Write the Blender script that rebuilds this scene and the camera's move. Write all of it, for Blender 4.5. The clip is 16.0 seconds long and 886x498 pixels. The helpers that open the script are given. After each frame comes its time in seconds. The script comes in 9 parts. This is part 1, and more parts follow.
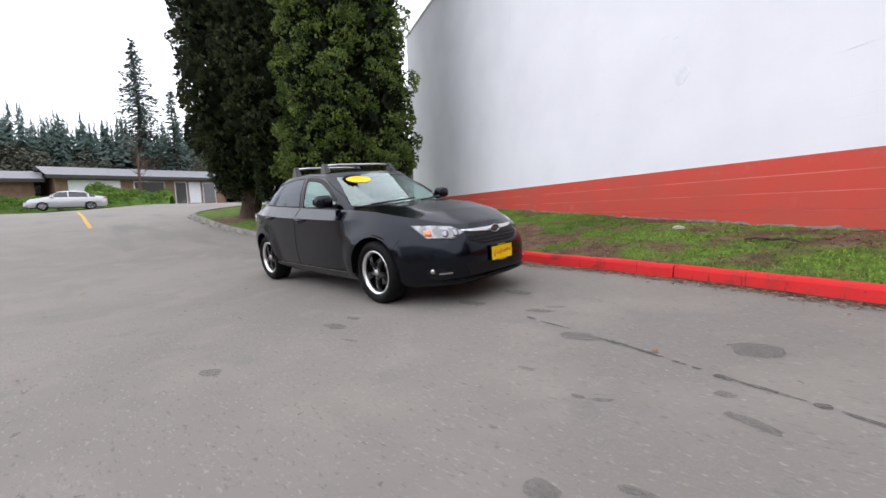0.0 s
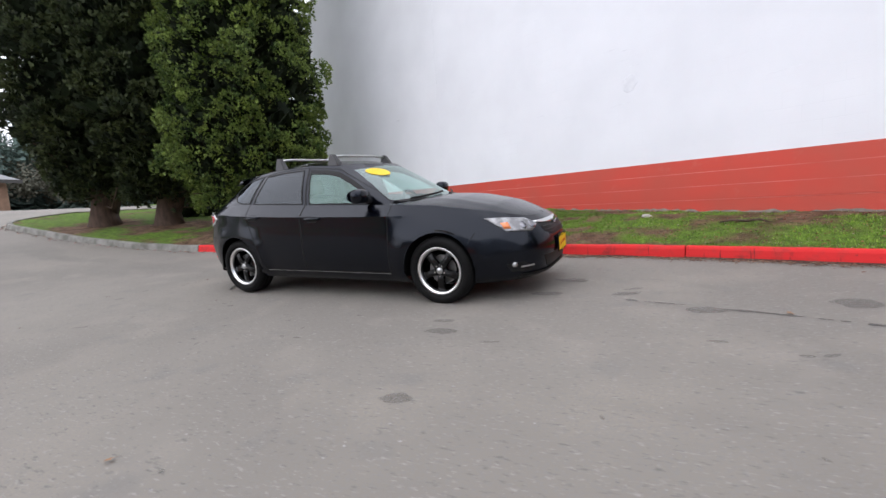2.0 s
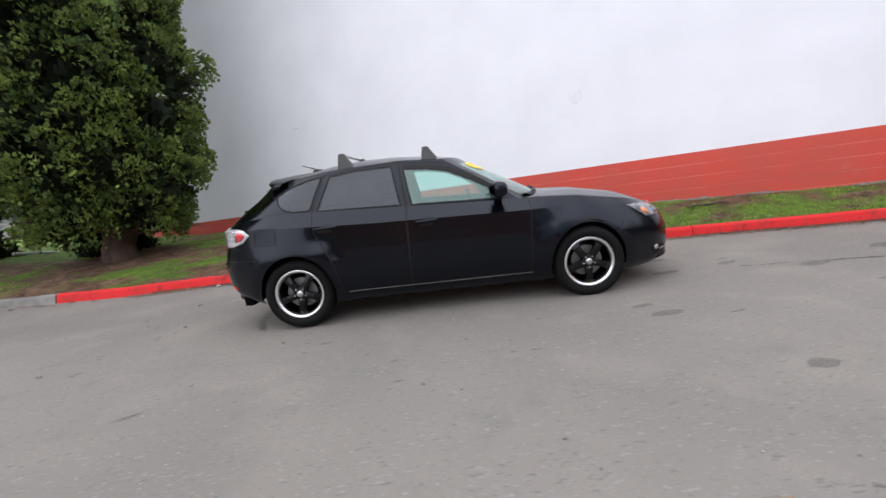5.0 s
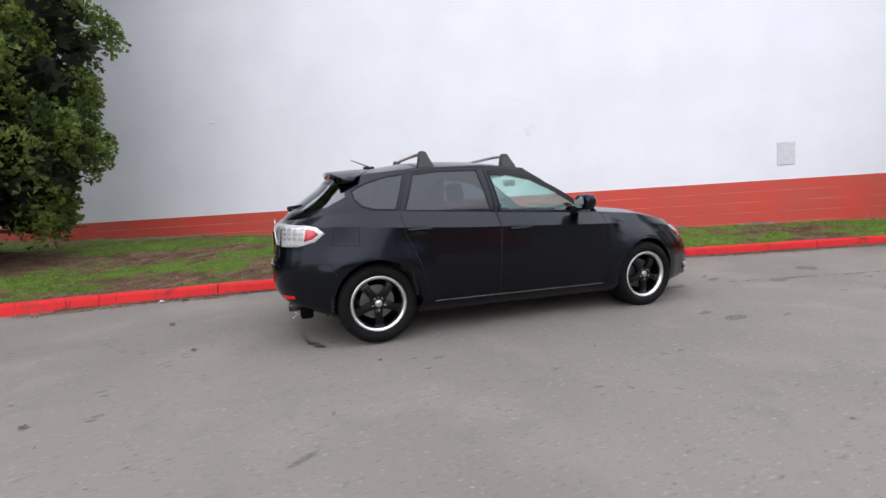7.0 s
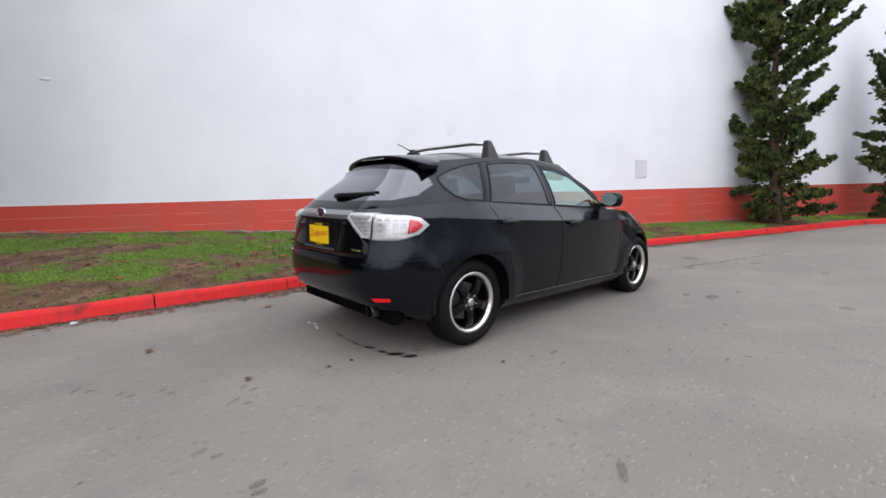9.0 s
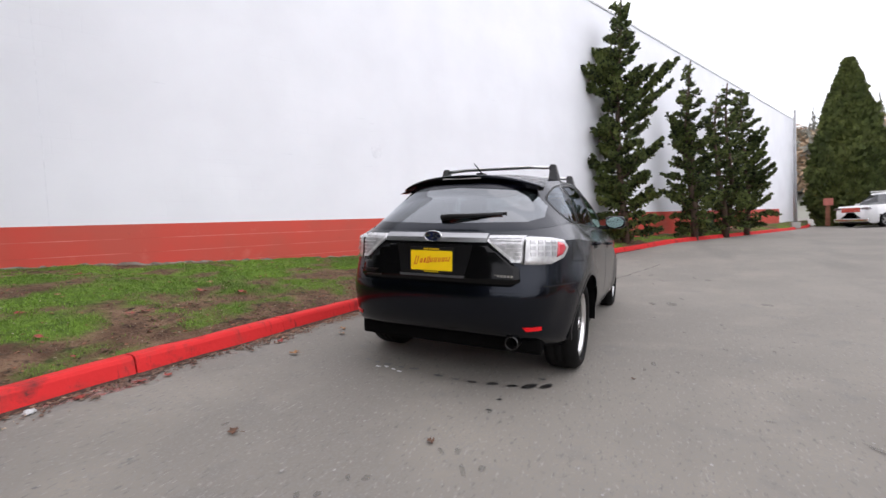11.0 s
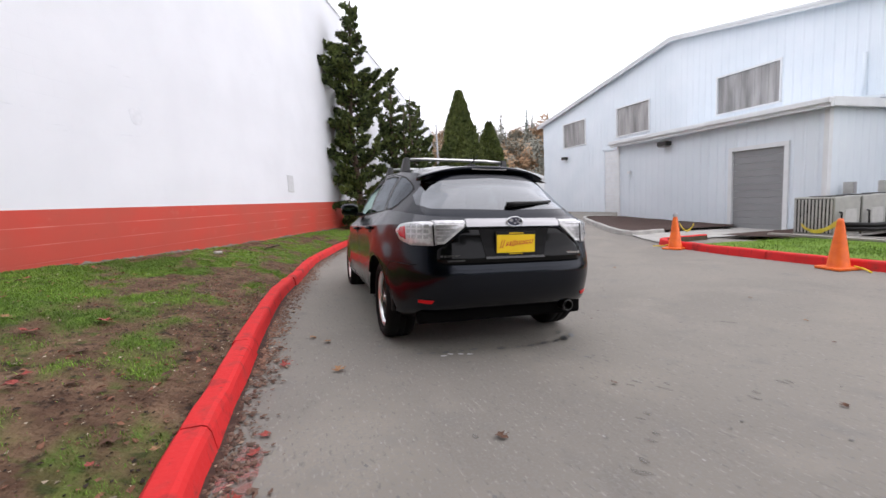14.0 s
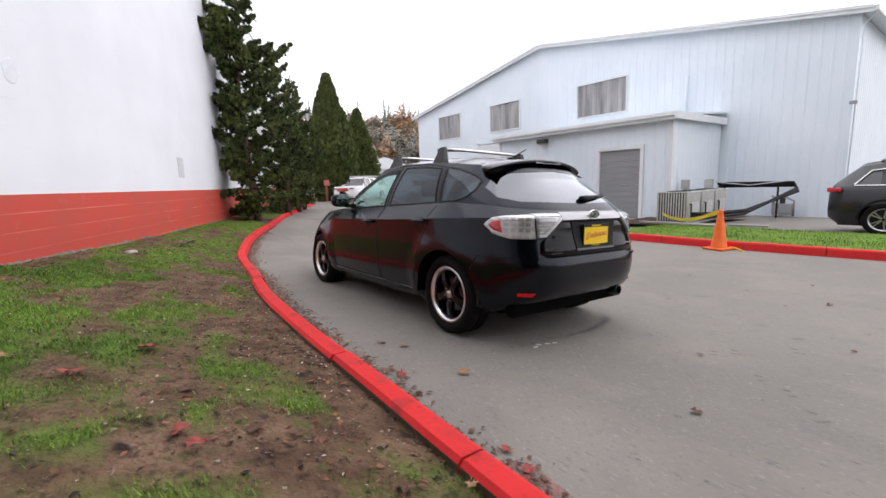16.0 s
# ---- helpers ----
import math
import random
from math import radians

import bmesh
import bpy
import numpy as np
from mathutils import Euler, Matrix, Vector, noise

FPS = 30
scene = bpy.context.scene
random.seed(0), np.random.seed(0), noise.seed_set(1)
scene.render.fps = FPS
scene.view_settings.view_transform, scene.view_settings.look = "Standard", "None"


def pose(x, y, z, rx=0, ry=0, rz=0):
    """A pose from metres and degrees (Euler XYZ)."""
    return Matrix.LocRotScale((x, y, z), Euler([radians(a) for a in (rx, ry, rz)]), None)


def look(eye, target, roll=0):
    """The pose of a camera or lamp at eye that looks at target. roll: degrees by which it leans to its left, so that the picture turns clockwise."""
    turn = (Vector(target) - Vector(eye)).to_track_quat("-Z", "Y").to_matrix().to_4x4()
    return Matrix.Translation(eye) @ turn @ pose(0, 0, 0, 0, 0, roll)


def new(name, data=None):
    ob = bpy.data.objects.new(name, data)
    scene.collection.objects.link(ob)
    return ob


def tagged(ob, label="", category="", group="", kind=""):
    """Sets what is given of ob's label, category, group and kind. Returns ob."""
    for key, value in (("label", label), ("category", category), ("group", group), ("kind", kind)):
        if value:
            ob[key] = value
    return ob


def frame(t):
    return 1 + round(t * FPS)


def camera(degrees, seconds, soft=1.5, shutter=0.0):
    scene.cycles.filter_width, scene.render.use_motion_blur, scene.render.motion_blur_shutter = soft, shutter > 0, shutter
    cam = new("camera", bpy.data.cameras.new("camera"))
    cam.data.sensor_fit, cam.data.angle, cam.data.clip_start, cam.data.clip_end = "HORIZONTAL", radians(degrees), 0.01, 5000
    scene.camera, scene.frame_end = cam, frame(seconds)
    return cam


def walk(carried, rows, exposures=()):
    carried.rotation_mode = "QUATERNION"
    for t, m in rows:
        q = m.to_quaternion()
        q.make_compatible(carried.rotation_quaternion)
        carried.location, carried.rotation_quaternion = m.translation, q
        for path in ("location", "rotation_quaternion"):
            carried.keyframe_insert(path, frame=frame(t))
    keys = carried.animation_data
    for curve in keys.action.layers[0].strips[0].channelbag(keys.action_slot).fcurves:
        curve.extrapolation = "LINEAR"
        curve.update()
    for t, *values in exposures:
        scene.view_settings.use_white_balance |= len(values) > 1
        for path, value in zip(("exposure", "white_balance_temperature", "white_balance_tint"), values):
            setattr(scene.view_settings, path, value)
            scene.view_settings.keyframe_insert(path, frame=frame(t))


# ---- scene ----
cam = camera(91.2, 16.0, shutter=0.2)
PATH = [
    (0, (4.825, -3.326, 0.887), (3.402, -1.933, 0.700), -2.6),
    (0.5, (4.471, -3.661, 0.896), (3.211, -2.117, 0.727), -2.6),
    (1, (4.033, -3.916, 0.890), (2.881, -2.294, 0.680), -3.5),
    (1.5, (3.556, -4.106, 0.896), (2.510, -2.413, 0.697), -1.6),
    (2, (3.066, -4.335, 0.905), (2.193, -2.549, 0.690), -3.8),
    (2.5, (2.562, -4.439, 0.913), (1.721, -2.636, 0.702), -4.4),
    (3, (2.085, -4.594, 0.911), (1.413, -2.718, 0.743), -4.2),
    (3.5, (1.582, -4.638, 0.898), (1.028, -2.729, 0.677), -3.4),
    (4, (1.083, -4.681, 0.907), (0.704, -2.727, 0.711), -3.8),
    (4.2, (0.872, -4.718, 0.915), (0.593, -2.747, 0.718), -4.9),
    (6.3, (-1.281, -4.385, 0.971), (-0.868, -2.439, 0.763), -5.3),
    (6.5, (-1.489, -4.339, 0.958), (-0.959, -2.420, 0.763), -4.9),
    (7, (-1.946, -4.138, 0.949), (-1.285, -2.256, 0.803), -3.4),
    (7.5, (-2.377, -3.879, 0.945), (-1.643, -2.024, 0.802), -1.4),
    (8, (-2.828, -3.625, 0.964), (-1.835, -1.900, 0.771), -3.0),
    (8.5, (-3.179, -3.241, 0.979), (-2.044, -1.601, 0.826), -1.7),
    (9, (-3.561, -2.915, 0.970), (-2.211, -1.450, 0.792), -2.2),
    (9.2, (-3.694, -2.778, 0.975), (-2.305, -1.350, 0.803), -1.8),
    (11.3, (-4.653, -0.944, 1.041), (-2.782, -0.254, 0.889), -3.2),
    (11.5, (-4.712, -0.758, 1.045), (-2.810, -0.175, 0.842), -3.4),
    (12, (-4.738, -0.267, 1.057), (-2.798, 0.151, 0.808), -2.9),
    (12.5, (-4.860, 0.179, 1.076), (-2.879, 0.302, 0.829), -2.9),
    (13, (-4.912, 0.615, 1.087), (-2.931, 0.518, 0.832), -2.8),
    (13.5, (-4.852, 1.040, 1.126), (-2.884, 0.765, 0.896), -2.4),
    (14, (-4.803, 1.481, 1.163), (-2.919, 0.850, 0.939), -2.9),
    (14.5, (-4.631, 1.889, 1.164), (-2.779, 1.171, 0.927), -3.8),
    (15, (-4.454, 2.255, 1.174), (-2.679, 1.355, 0.976), -1.5),
    (15.5, (-4.252, 2.617, 1.229), (-2.597, 1.515, 1.014), -1.1),
    (16, (-3.936, 2.909, 1.258), (-2.369, 1.703, 0.957), -1.9),
]
walk(cam, [(t, look(eye, target, roll)) for t, eye, target, roll in PATH],
     [(0, 0.28, 6350, 15), (8.5, 0.28, 6350, 15), (12, 0.28, 6550, 16), (16, 0.28, 6550, 16)])

# ---- light ----
world = bpy.data.worlds.new("overcast_sky")
scene.world = world
world.use_nodes = True
wn, wl = world.node_tree.nodes, world.node_tree.links
sky = wn.new("ShaderNodeTexSky")
sky.sky_type, sky.sun_disc, sky.sun_elevation, sky.sun_rotation = "NISHITA", False, radians(52), radians(200)
sky_mix = wn.new("ShaderNodeMix")
sky_mix.data_type = "RGBA"
sky_mix.inputs[0].default_value = 0.86
sky_mix.inputs[7].default_value = (16.2, 16.6, 17.4, 1)
wl.new(sky.outputs[0], sky_mix.inputs[6])
wl.new(sky_mix.outputs[2], wn["Background"].inputs[0])
wn["Background"].inputs[1].default_value = 0.1
sun = new("sun", bpy.data.lights.new("sun", "SUN"))
sun.data.energy, sun.data.angle, sun.data.color = 0.75, radians(95), (1.0, 0.97, 0.93)
sun.matrix_world = look((0, 0, 0), (0.3, 0.62, -1.0))

# ---- materials ----


def mat(name, colour, rough=0.6, metal=0.0, var=0.0, scale=6.0, colour2=None, bump=0.0, bump_scale=40.0, coat=0.0, spec=0.5, stretch=(1, 1, 1), detail=5.0, noise_range=(0.35, 0.65)):
    """A surface with a coarse blend of two colours, fine grain and relief."""
    m = bpy.data.materials.new(name)
    m.use_nodes = True
    n, l = m.node_tree.nodes, m.node_tree.links
    b = n["Principled BSDF"]
    b.inputs["Base Color"].default_value = (*colour, 1)
    b.inputs["Roughness"].default_value = rough
    b.inputs["Metallic"].default_value = metal
    b.inputs["Coat Weight"].default_value = coat
    b.inputs["Coat Roughness"].default_value = 0.06
    b.inputs["Specular IOR Level"].default_value = spec
    co = n.new("ShaderNodeTexCoord")
    mp = n.new("ShaderNodeMapping")
    mp.inputs["Scale"].default_value = stretch
    l.new(co.outputs["Object"], mp.inputs[0])
    if var or colour2:
        c2 = colour2 or tuple(c * (1 - var) for c in colour)
        coarse = n.new("ShaderNodeTexNoise")
        coarse.inputs["Scale"].default_value, coarse.inputs["Detail"].default_value = scale, detail
        l.new(mp.outputs[0], coarse.inputs[0])
        ramp = n.new("ShaderNodeMapRange")
        ramp.inputs[1].default_value, ramp.inputs[2].default_value = noise_range
        l.new(coarse.outputs[0], ramp.inputs[0])
        mix = n.new("ShaderNodeMix")
        mix.data_type = "RGBA"
        mix.inputs[6].default_value, mix.inputs[7].default_value = (*colour, 1), (*c2, 1)
        l.new(ramp.outputs[0], mix.inputs[0])
        l.new(mix.outputs[2], b.inputs["Base Color"])
    if bump:
        fine = n.new("ShaderNodeTexNoise")
        fine.inputs["Scale"].default_value, fine.inputs["Detail"].default_value = bump_scale, 4
        l.new(mp.outputs[0], fine.inputs[0])
        bp = n.new("ShaderNodeBump")
        bp.inputs["Strength"].default_value, bp.inputs["Distance"].default_value = bump, 0.01
        l.new(fine.outputs[0], bp.inputs["Height"])
        l.new(bp.outputs[0], b.inputs["Normal"])
    return m


def glass(name, tint=(1, 1, 1), mixing=0.05, rough=0.0, gain=0.9, sheen=(1, 1, 1)):
    """A pane: clear and tinted, more mirror-like at a glancing angle."""
    m = bpy.data.materials.new(name)
    m.use_nodes = True
    n, l = m.node_tree.nodes, m.node_tree.links
    n.remove(n["Principled BSDF"])
    tr, gl, fr, mx = n.new("ShaderNodeBsdfTransparent"), n.new("ShaderNodeBsdfGlossy"), n.new("ShaderNodeLayerWeight"), n.new("ShaderNodeMixShader")
    tr.inputs[0].default_value = (*tint, 1)
    gl.inputs["Roughness"].default_value = rough
    gl.inputs[0].default_value = (*sheen, 1)
    fr.inputs[0].default_value = 0.5
    pw, sc = n.new("ShaderNodeMath"), n.new("ShaderNodeMath")
    pw.operation, pw.inputs[1].default_value = "POWER", 3.5
    sc.operation = "MULTIPLY_ADD"
    sc.inputs[1].default_value, sc.inputs[2].default_value = gain, mixing
    sc.use_clamp = True
    l.new(fr.outputs["Facing"], pw.inputs[0])
    l.new(pw.outputs[0], sc.inputs[0])
    l.new(sc.outputs[0], mx.inputs[0])
    l.new(tr.outputs[0], mx.inputs[1])
    l.new(gl.outputs[0], mx.inputs[2])
    l.new(mx.outputs[0], n["Material Output"].inputs[0])
    return m


def asphalt_material():
    m = mat("asphalt", (0.185, 0.18, 0.172), rough=0.88, bump=0.10, bump_scale=180, spec=0.3)
    n, l = m.node_tree.nodes, m.node_tree.links
    b = n["Principled BSDF"]
    co = n.new("ShaderNodeTexCoord")

    def noise_at(scale, lo, hi, detail=4, stretch=(1.0, 1.0, 1.0)):
        t = n.new("ShaderNodeTexNoise")
        t.inputs["Scale"].default_value, t.inputs["Detail"].default_value = scale, detail
        mp = n.new("ShaderNodeMapping")
        mp.inputs["Scale"].default_value = stretch
        mp.inputs["Rotation"].default_value = (0, 0, radians(-12))
        l.new(co.outputs["Object"], mp.inputs[0])
        l.new(mp.outputs[0], t.inputs[0])
        r = n.new("ShaderNodeMapRange")
        r.inputs[1].default_value, r.inputs[2].default_value = lo, hi
        l.new(t.outputs[0], r.inputs[0])
        return r.outputs[0]

    def blend(a, c, fac):
        x = n.new("ShaderNodeMix")
        x.data_type = "RGBA"
        x.inputs[7].default_value = (*c, 1)
        l.new(a, x.inputs[6])
        l.new(fac, x.inputs[0])
        return x.outputs[2]

    base = n.new("ShaderNodeRGB")
    base.outputs[0].default_value = (0.226, 0.208, 0.180, 1)
    c = blend(base.outputs[0], (0.188, 0.173, 0.151), noise_at(0.35, 0.4, 0.62))
    c = blend(c, (0.252, 0.229, 0.194), noise_at(0.9, 0.52, 0.75, 6))
    c = blend(c, (0.165, 0.157, 0.147), noise_at(3.2, 0.60, 0.8, 7))
    c = blend(c, (0.24, 0.219, 0.189), noise_at(1.7, 0.55, 0.72, 8))
    c = blend(c, (0.16, 0.148, 0.131), noise_at(0.8, 0.56, 0.7, 9, (0.25, 1.0, 1.0)))
    c = blend(c, (0.205, 0.195, 0.181), noise_at(75, 0.46, 0.7))
    c = blend(c, (0.15, 0.144, 0.135), noise_at(22, 0.70, 0.80, 3, (0.5, 1.0, 1.0)))
    c = blend(c, (0.27, 0.257, 0.236), noise_at(60, 0.60, 0.74, 3, (0.4, 1.0, 1.0)))
    c = blend(c, (0.14, 0.133, 0.123), noise_at(48, 0.60, 0.76, 4, (0.4, 1.0, 1.0)))
    v = n.new("ShaderNodeTexVoronoi")
    v.inputs["Scale"].default_value = 26
    l.new(co.outputs["Object"], v.inputs[0])
    r = n.new("ShaderNodeMapRange")
    r.inputs[1].default_value, r.inputs[2].default_value, r.inputs[3].default_value, r.inputs[4].default_value = 0.05, 0.11, 0.25, 0.0
    l.new(v.outputs["Distance"], r.inputs[0])
    c = blend(c, (0.36, 0.35, 0.33), r.outputs[0])
    l.new(c, b.inputs["Base Color"])
    return m


ASPHALT = asphalt_material()
STAIN = mat("oil_stain", (0.085, 0.083, 0.08), rough=0.8, colour2=(0.12, 0.117, 0.112), scale=14, bump=0.3, bump_scale=260)


def soak(m, scale, lo, hi, most):
    """Broken, soaked-in cover: the ground shows through in grains."""
    n, l = m.node_tree.nodes, m.node_tree.links
    co, t, r = n.new("ShaderNodeTexCoord"), n.new("ShaderNodeTexNoise"), n.new("ShaderNodeMapRange")
    t.inputs["Scale"].default_value, t.inputs["Detail"].default_value = scale, 6
    r.inputs[1].default_value, r.inputs[2].default_value, r.inputs[4].default_value = lo, hi, most
    l.new(co.outputs["Object"], t.inputs[0])
    l.new(t.outputs[0], r.inputs[0])
    l.new(r.outputs[0], n["Principled BSDF"].inputs["Alpha"])


soak(STAIN, 70, 0.2, 0.75, 0.5)
DRIP = mat("old_drip", (0.055, 0.054, 0.052), rough=0.7, colour2=(0.10, 0.098, 0.095), scale=20, bump=0.3, bump_scale=260)
soak(DRIP, 40, 0.25, 0.52, 0.62)
WET = mat("wet_drip", (0.03, 0.03, 0.03), rough=0.3)
WHITE_WALL = mat("white_block_paint", (0.82, 0.835, 0.87), rough=0.75, colour2=(0.77, 0.785, 0.82), scale=0.8, bump=0.12, bump_scale=60)


def block_relief(m, tint):
    """Faint courses of painted block, 0.4 by 0.2 m, in the wall's own plane."""
    n, l = m.node_tree.nodes, m.node_tree.links
    b = n["Principled BSDF"]
    co, sep, com = n.new("ShaderNodeTexCoord"), n.new("ShaderNodeSeparateXYZ"), n.new("ShaderNodeCombineXYZ")
    l.new(co.outputs["Object"], sep.inputs[0])
    l.new(sep.outputs[0], com.inputs[0])
    l.new(sep.outputs[2], com.inputs[1])
    br = n.new("ShaderNodeTexBrick")
    br.inputs["Scale"].default_value = 1.0
    br.inputs["Brick Width"].default_value, br.inputs["Row Height"].default_value = 0.4, 0.2
    br.inputs["Mortar Size"].default_value, br.inputs["Mortar Smooth"].default_value = 0.006, 0.6
    l.new(com.outputs[0], br.inputs["Vector"])
    wear = n.new("ShaderNodeTexNoise")
    wear.inputs["Scale"].default_value, wear.inputs["Detail"].default_value = 0.9, 4
    l.new(com.outputs[0], wear.inputs[0])
    r = n.new("ShaderNodeMapRange")
    r.inputs[1].default_value, r.inputs[2].default_value, r.inputs[4].default_value = 0.46, 0.72, 0.4
    l.new(wear.outputs[0], r.inputs[0])
    k = n.new("ShaderNodeMath")
    k.operation = "MULTIPLY"
    l.new(br.outputs["Fac"], k.inputs[0])
    l.new(r.outputs[0], k.inputs[1])
    old = b.inputs["Base Color"].links[0].from_socket
    mx = n.new("ShaderNodeMix")
    mx.data_type = "RGBA"
    mx.inputs[7].default_value = (*tint, 1)
    l.new(k.outputs[0], mx.inputs[0])
    l.new(old, mx.inputs[6])
    l.new(mx.outputs[2], b.inputs["Base Color"])
    bp = n.new("ShaderNodeBump")
    bp.invert = True
    bp.inputs["Strength"].default_value, bp.inputs["Distance"].default_value = 0.5, 0.004
    l.new(k.outputs[0], bp.inputs["Height"])
    l.new(b.inputs["Normal"].links[0].from_socket, bp.inputs["Normal"])
    l.new(bp.outputs[0], b.inputs["Normal"])


block_relief(WHITE_WALL, (0.73, 0.745, 0.78))
SCAR = mat("chipped_white_paint", (0.81, 0.825, 0.86), rough=0.85, colour2=(0.73, 0.745, 0.78), scale=9, bump=0.4, bump_scale=60)
RED_WALL = mat("red_block_paint", (0.60, 0.066, 0.042), rough=0.7, colour2=(0.51, 0.08, 0.052), scale=1.3, bump=0.15, bump_scale=50)
FOOTING = mat("concrete_footing", (0.24, 0.215, 0.185), rough=0.95, colour2=(0.12, 0.10, 0.08), scale=9, bump=0.4, bump_scale=30)
KERB_RED = mat("red_kerb_paint", (0.62, 0.028, 0.028), rough=0.75, spec=0.2, colour2=(0.42, 0.04, 0.036), scale=7, bump=0.35, bump_scale=35, noise_range=(0.54, 0.78), detail=9)


def worn_paint(m, layers, stretch=(1, 1, 1)):
    """Lays patches of grime and bare concrete over a paint, each by its own noise."""
    n, l = m.node_tree.nodes, m.node_tree.links
    b = n["Principled BSDF"]
    co = n.new("ShaderNodeTexCoord")
    for colour, scale, lo, hi in layers:
        t, r, x = n.new("ShaderNodeTexNoise"), n.new("ShaderNodeMapRange"), n.new("ShaderNodeMix")
        t.inputs["Scale"].default_value, t.inputs["Detail"].default_value, t.inputs["Roughness"].default_value = scale, 8, 0.65
        r.inputs[1].default_value, r.inputs[2].default_value = lo, hi
        x.data_type = "RGBA"
        x.inputs[7].default_value = (*colour, 1)
        mp = n.new("ShaderNodeMapping")
        mp.inputs["Scale"].default_value = stretch
        l.new(co.outputs["Object"], mp.inputs[0])
        l.new(mp.outputs[0], t.inputs[0])
        l.new(t.outputs[0], r.inputs[0])
        l.new(r.outputs[0], x.inputs[0])
        l.new(b.inputs["Base Color"].links[0].from_socket, x.inputs[6])
        l.new(x.outputs[2], b.inputs["Base Color"])


worn_paint(KERB_RED, [((0.16, 0.03, 0.028), 3.1, 0.58, 0.72), ((0.05, 0.03, 0.028), 14, 0.64, 0.76), ((0.40, 0.22, 0.19), 33, 0.70, 0.76)])
worn_paint(KERB_RED, [((0.09, 0.02, 0.02), 9, 0.60, 0.72)], (3.0, 0.5, 0.35))
worn_paint(RED_WALL, [((0.62, 0.16, 0.12), 2.2, 0.60, 0.85), ((0.30, 0.05, 0.04), 9, 0.66, 0.82)])
CONCRETE = mat("concrete", (0.42, 0.41, 0.385), rough=0.9, var=0.25, scale=3, bump=0.2, bump_scale=80)
METAL_SIDING = mat("pale_blue_siding", (0.73, 0.79, 0.838), rough=0.55, colour2=(0.68, 0.75, 0.80), scale=0.7, bump=0.05, bump_scale=8)
WHITE_TRIM = mat("white_trim_paint", (0.74, 0.76, 0.77), rough=0.5, var=0.08, scale=3)
DOOR_GREY = mat("grey_door_paint", (0.27, 0.275, 0.28), rough=0.5, var=0.08, scale=2)
WINDOW_DARK = mat("dirty_plastic_glazing", (0.20, 0.195, 0.19), rough=0.25, colour2=(0.40, 0.39, 0.38), scale=1.2, stretch=(2.5, 1, 0.4))
DIRTY_KERB = mat("dirty_concrete", (0.24, 0.235, 0.215), rough=0.95, colour2=(0.12, 0.118, 0.10), scale=4, bump=0.5, bump_scale=40)
MULCH = mat("bark_mulch", (0.06, 0.028, 0.018), rough=0.95, colour2=(0.03, 0.014, 0.01), scale=18, bump=0.9, bump_scale=30)
BARK = mat("bark", (0.11, 0.07, 0.05), rough=0.95, colour2=(0.06, 0.04, 0.03), scale=4, bump=0.9, bump_scale=12, stretch=(3, 3, 0.6))


def leaf_material(name, light, dark, lo=0.55, hi=1.35, scale=0.9):
    m = mat(name, light, rough=0.7, colour2=dark, scale=scale, spec=0.25)
    n, l = m.node_tree.nodes, m.node_tree.links
    b = n["Principled BSDF"]
    g = n.new("ShaderNodeNewGeometry")
    hsv = n.new("ShaderNodeHueSaturation")
    r = n.new("ShaderNodeMapRange")
    r.inputs[3].default_value, r.inputs[4].default_value = lo, hi
    l.new(g.outputs["Random Per Island"], r.inputs[0])
    l.new(r.outputs[0], hsv.inputs["Value"])
    l.new(b.inputs["Base Color"].links[0].from_socket, hsv.inputs["Color"])
    l.new(hsv.outputs[0], b.inputs["Base Color"])
    return m


CEDAR = leaf_material("cedar_foliage", (0.18, 0.245, 0.05), (0.042, 0.076, 0.02), 0.38, 1.5, 2.4)
# Darker copy of CEDAR; the rear pair's back-lit shade is in this colour.
CEDAR_BACKLIT = leaf_material("backlit_cedar_foliage", (0.05, 0.064, 0.02), (0.012, 0.021, 0.008), 0.4, 1.5, 1.4)
# Near-black: shade inside the crowns is put into the colour; bushes share it.
CROWN_SHADE_BUSH = leaf_material("crown_shade_and_bush_foliage", (0.020, 0.031, 0.011), (0.009, 0.015, 0.007))
PINE = leaf_material("pine_needles", (0.125, 0.155, 0.042), (0.05, 0.072, 0.022))
CYPRESS = leaf_material("cypress_foliage", (0.10, 0.12, 0.032), (0.06, 0.08, 0.022))
# Distance haze is put into the fir colour: paler and bluer than needles.
FIR_HAZED = leaf_material("hazed_fir_foliage", (0.13, 0.178, 0.158), (0.095, 0.135, 0.118), 0.75, 1.2, 0.1)
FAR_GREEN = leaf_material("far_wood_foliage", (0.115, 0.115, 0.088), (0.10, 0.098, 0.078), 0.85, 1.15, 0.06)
# Autumn leaves paled in the colour itself to stand for haze.
AUTUMN_HAZED = leaf_material("hazed_autumn_foliage", (0.44, 0.29, 0.18), (0.36, 0.27, 0.18), 0.94, 1.06, 0.05)
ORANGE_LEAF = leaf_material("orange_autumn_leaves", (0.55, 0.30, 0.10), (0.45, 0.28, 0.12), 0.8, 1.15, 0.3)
# Hill foliage far lighter than real leaves: the mist is in the colour.
HILL_HAZED = leaf_material("hazed_hill_foliage", (0.26, 0.255, 0.215), (0.22, 0.225, 0.195), 0.94, 1.06, 0.05)
for far in (FIR_HAZED, FAR_GREEN, AUTUMN_HAZED, ORANGE_LEAF, HILL_HAZED):
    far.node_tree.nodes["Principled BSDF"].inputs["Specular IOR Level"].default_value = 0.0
HEDGE = leaf_material("hedge_leaves", (0.15, 0.27, 0.04), (0.09, 0.165, 0.03))

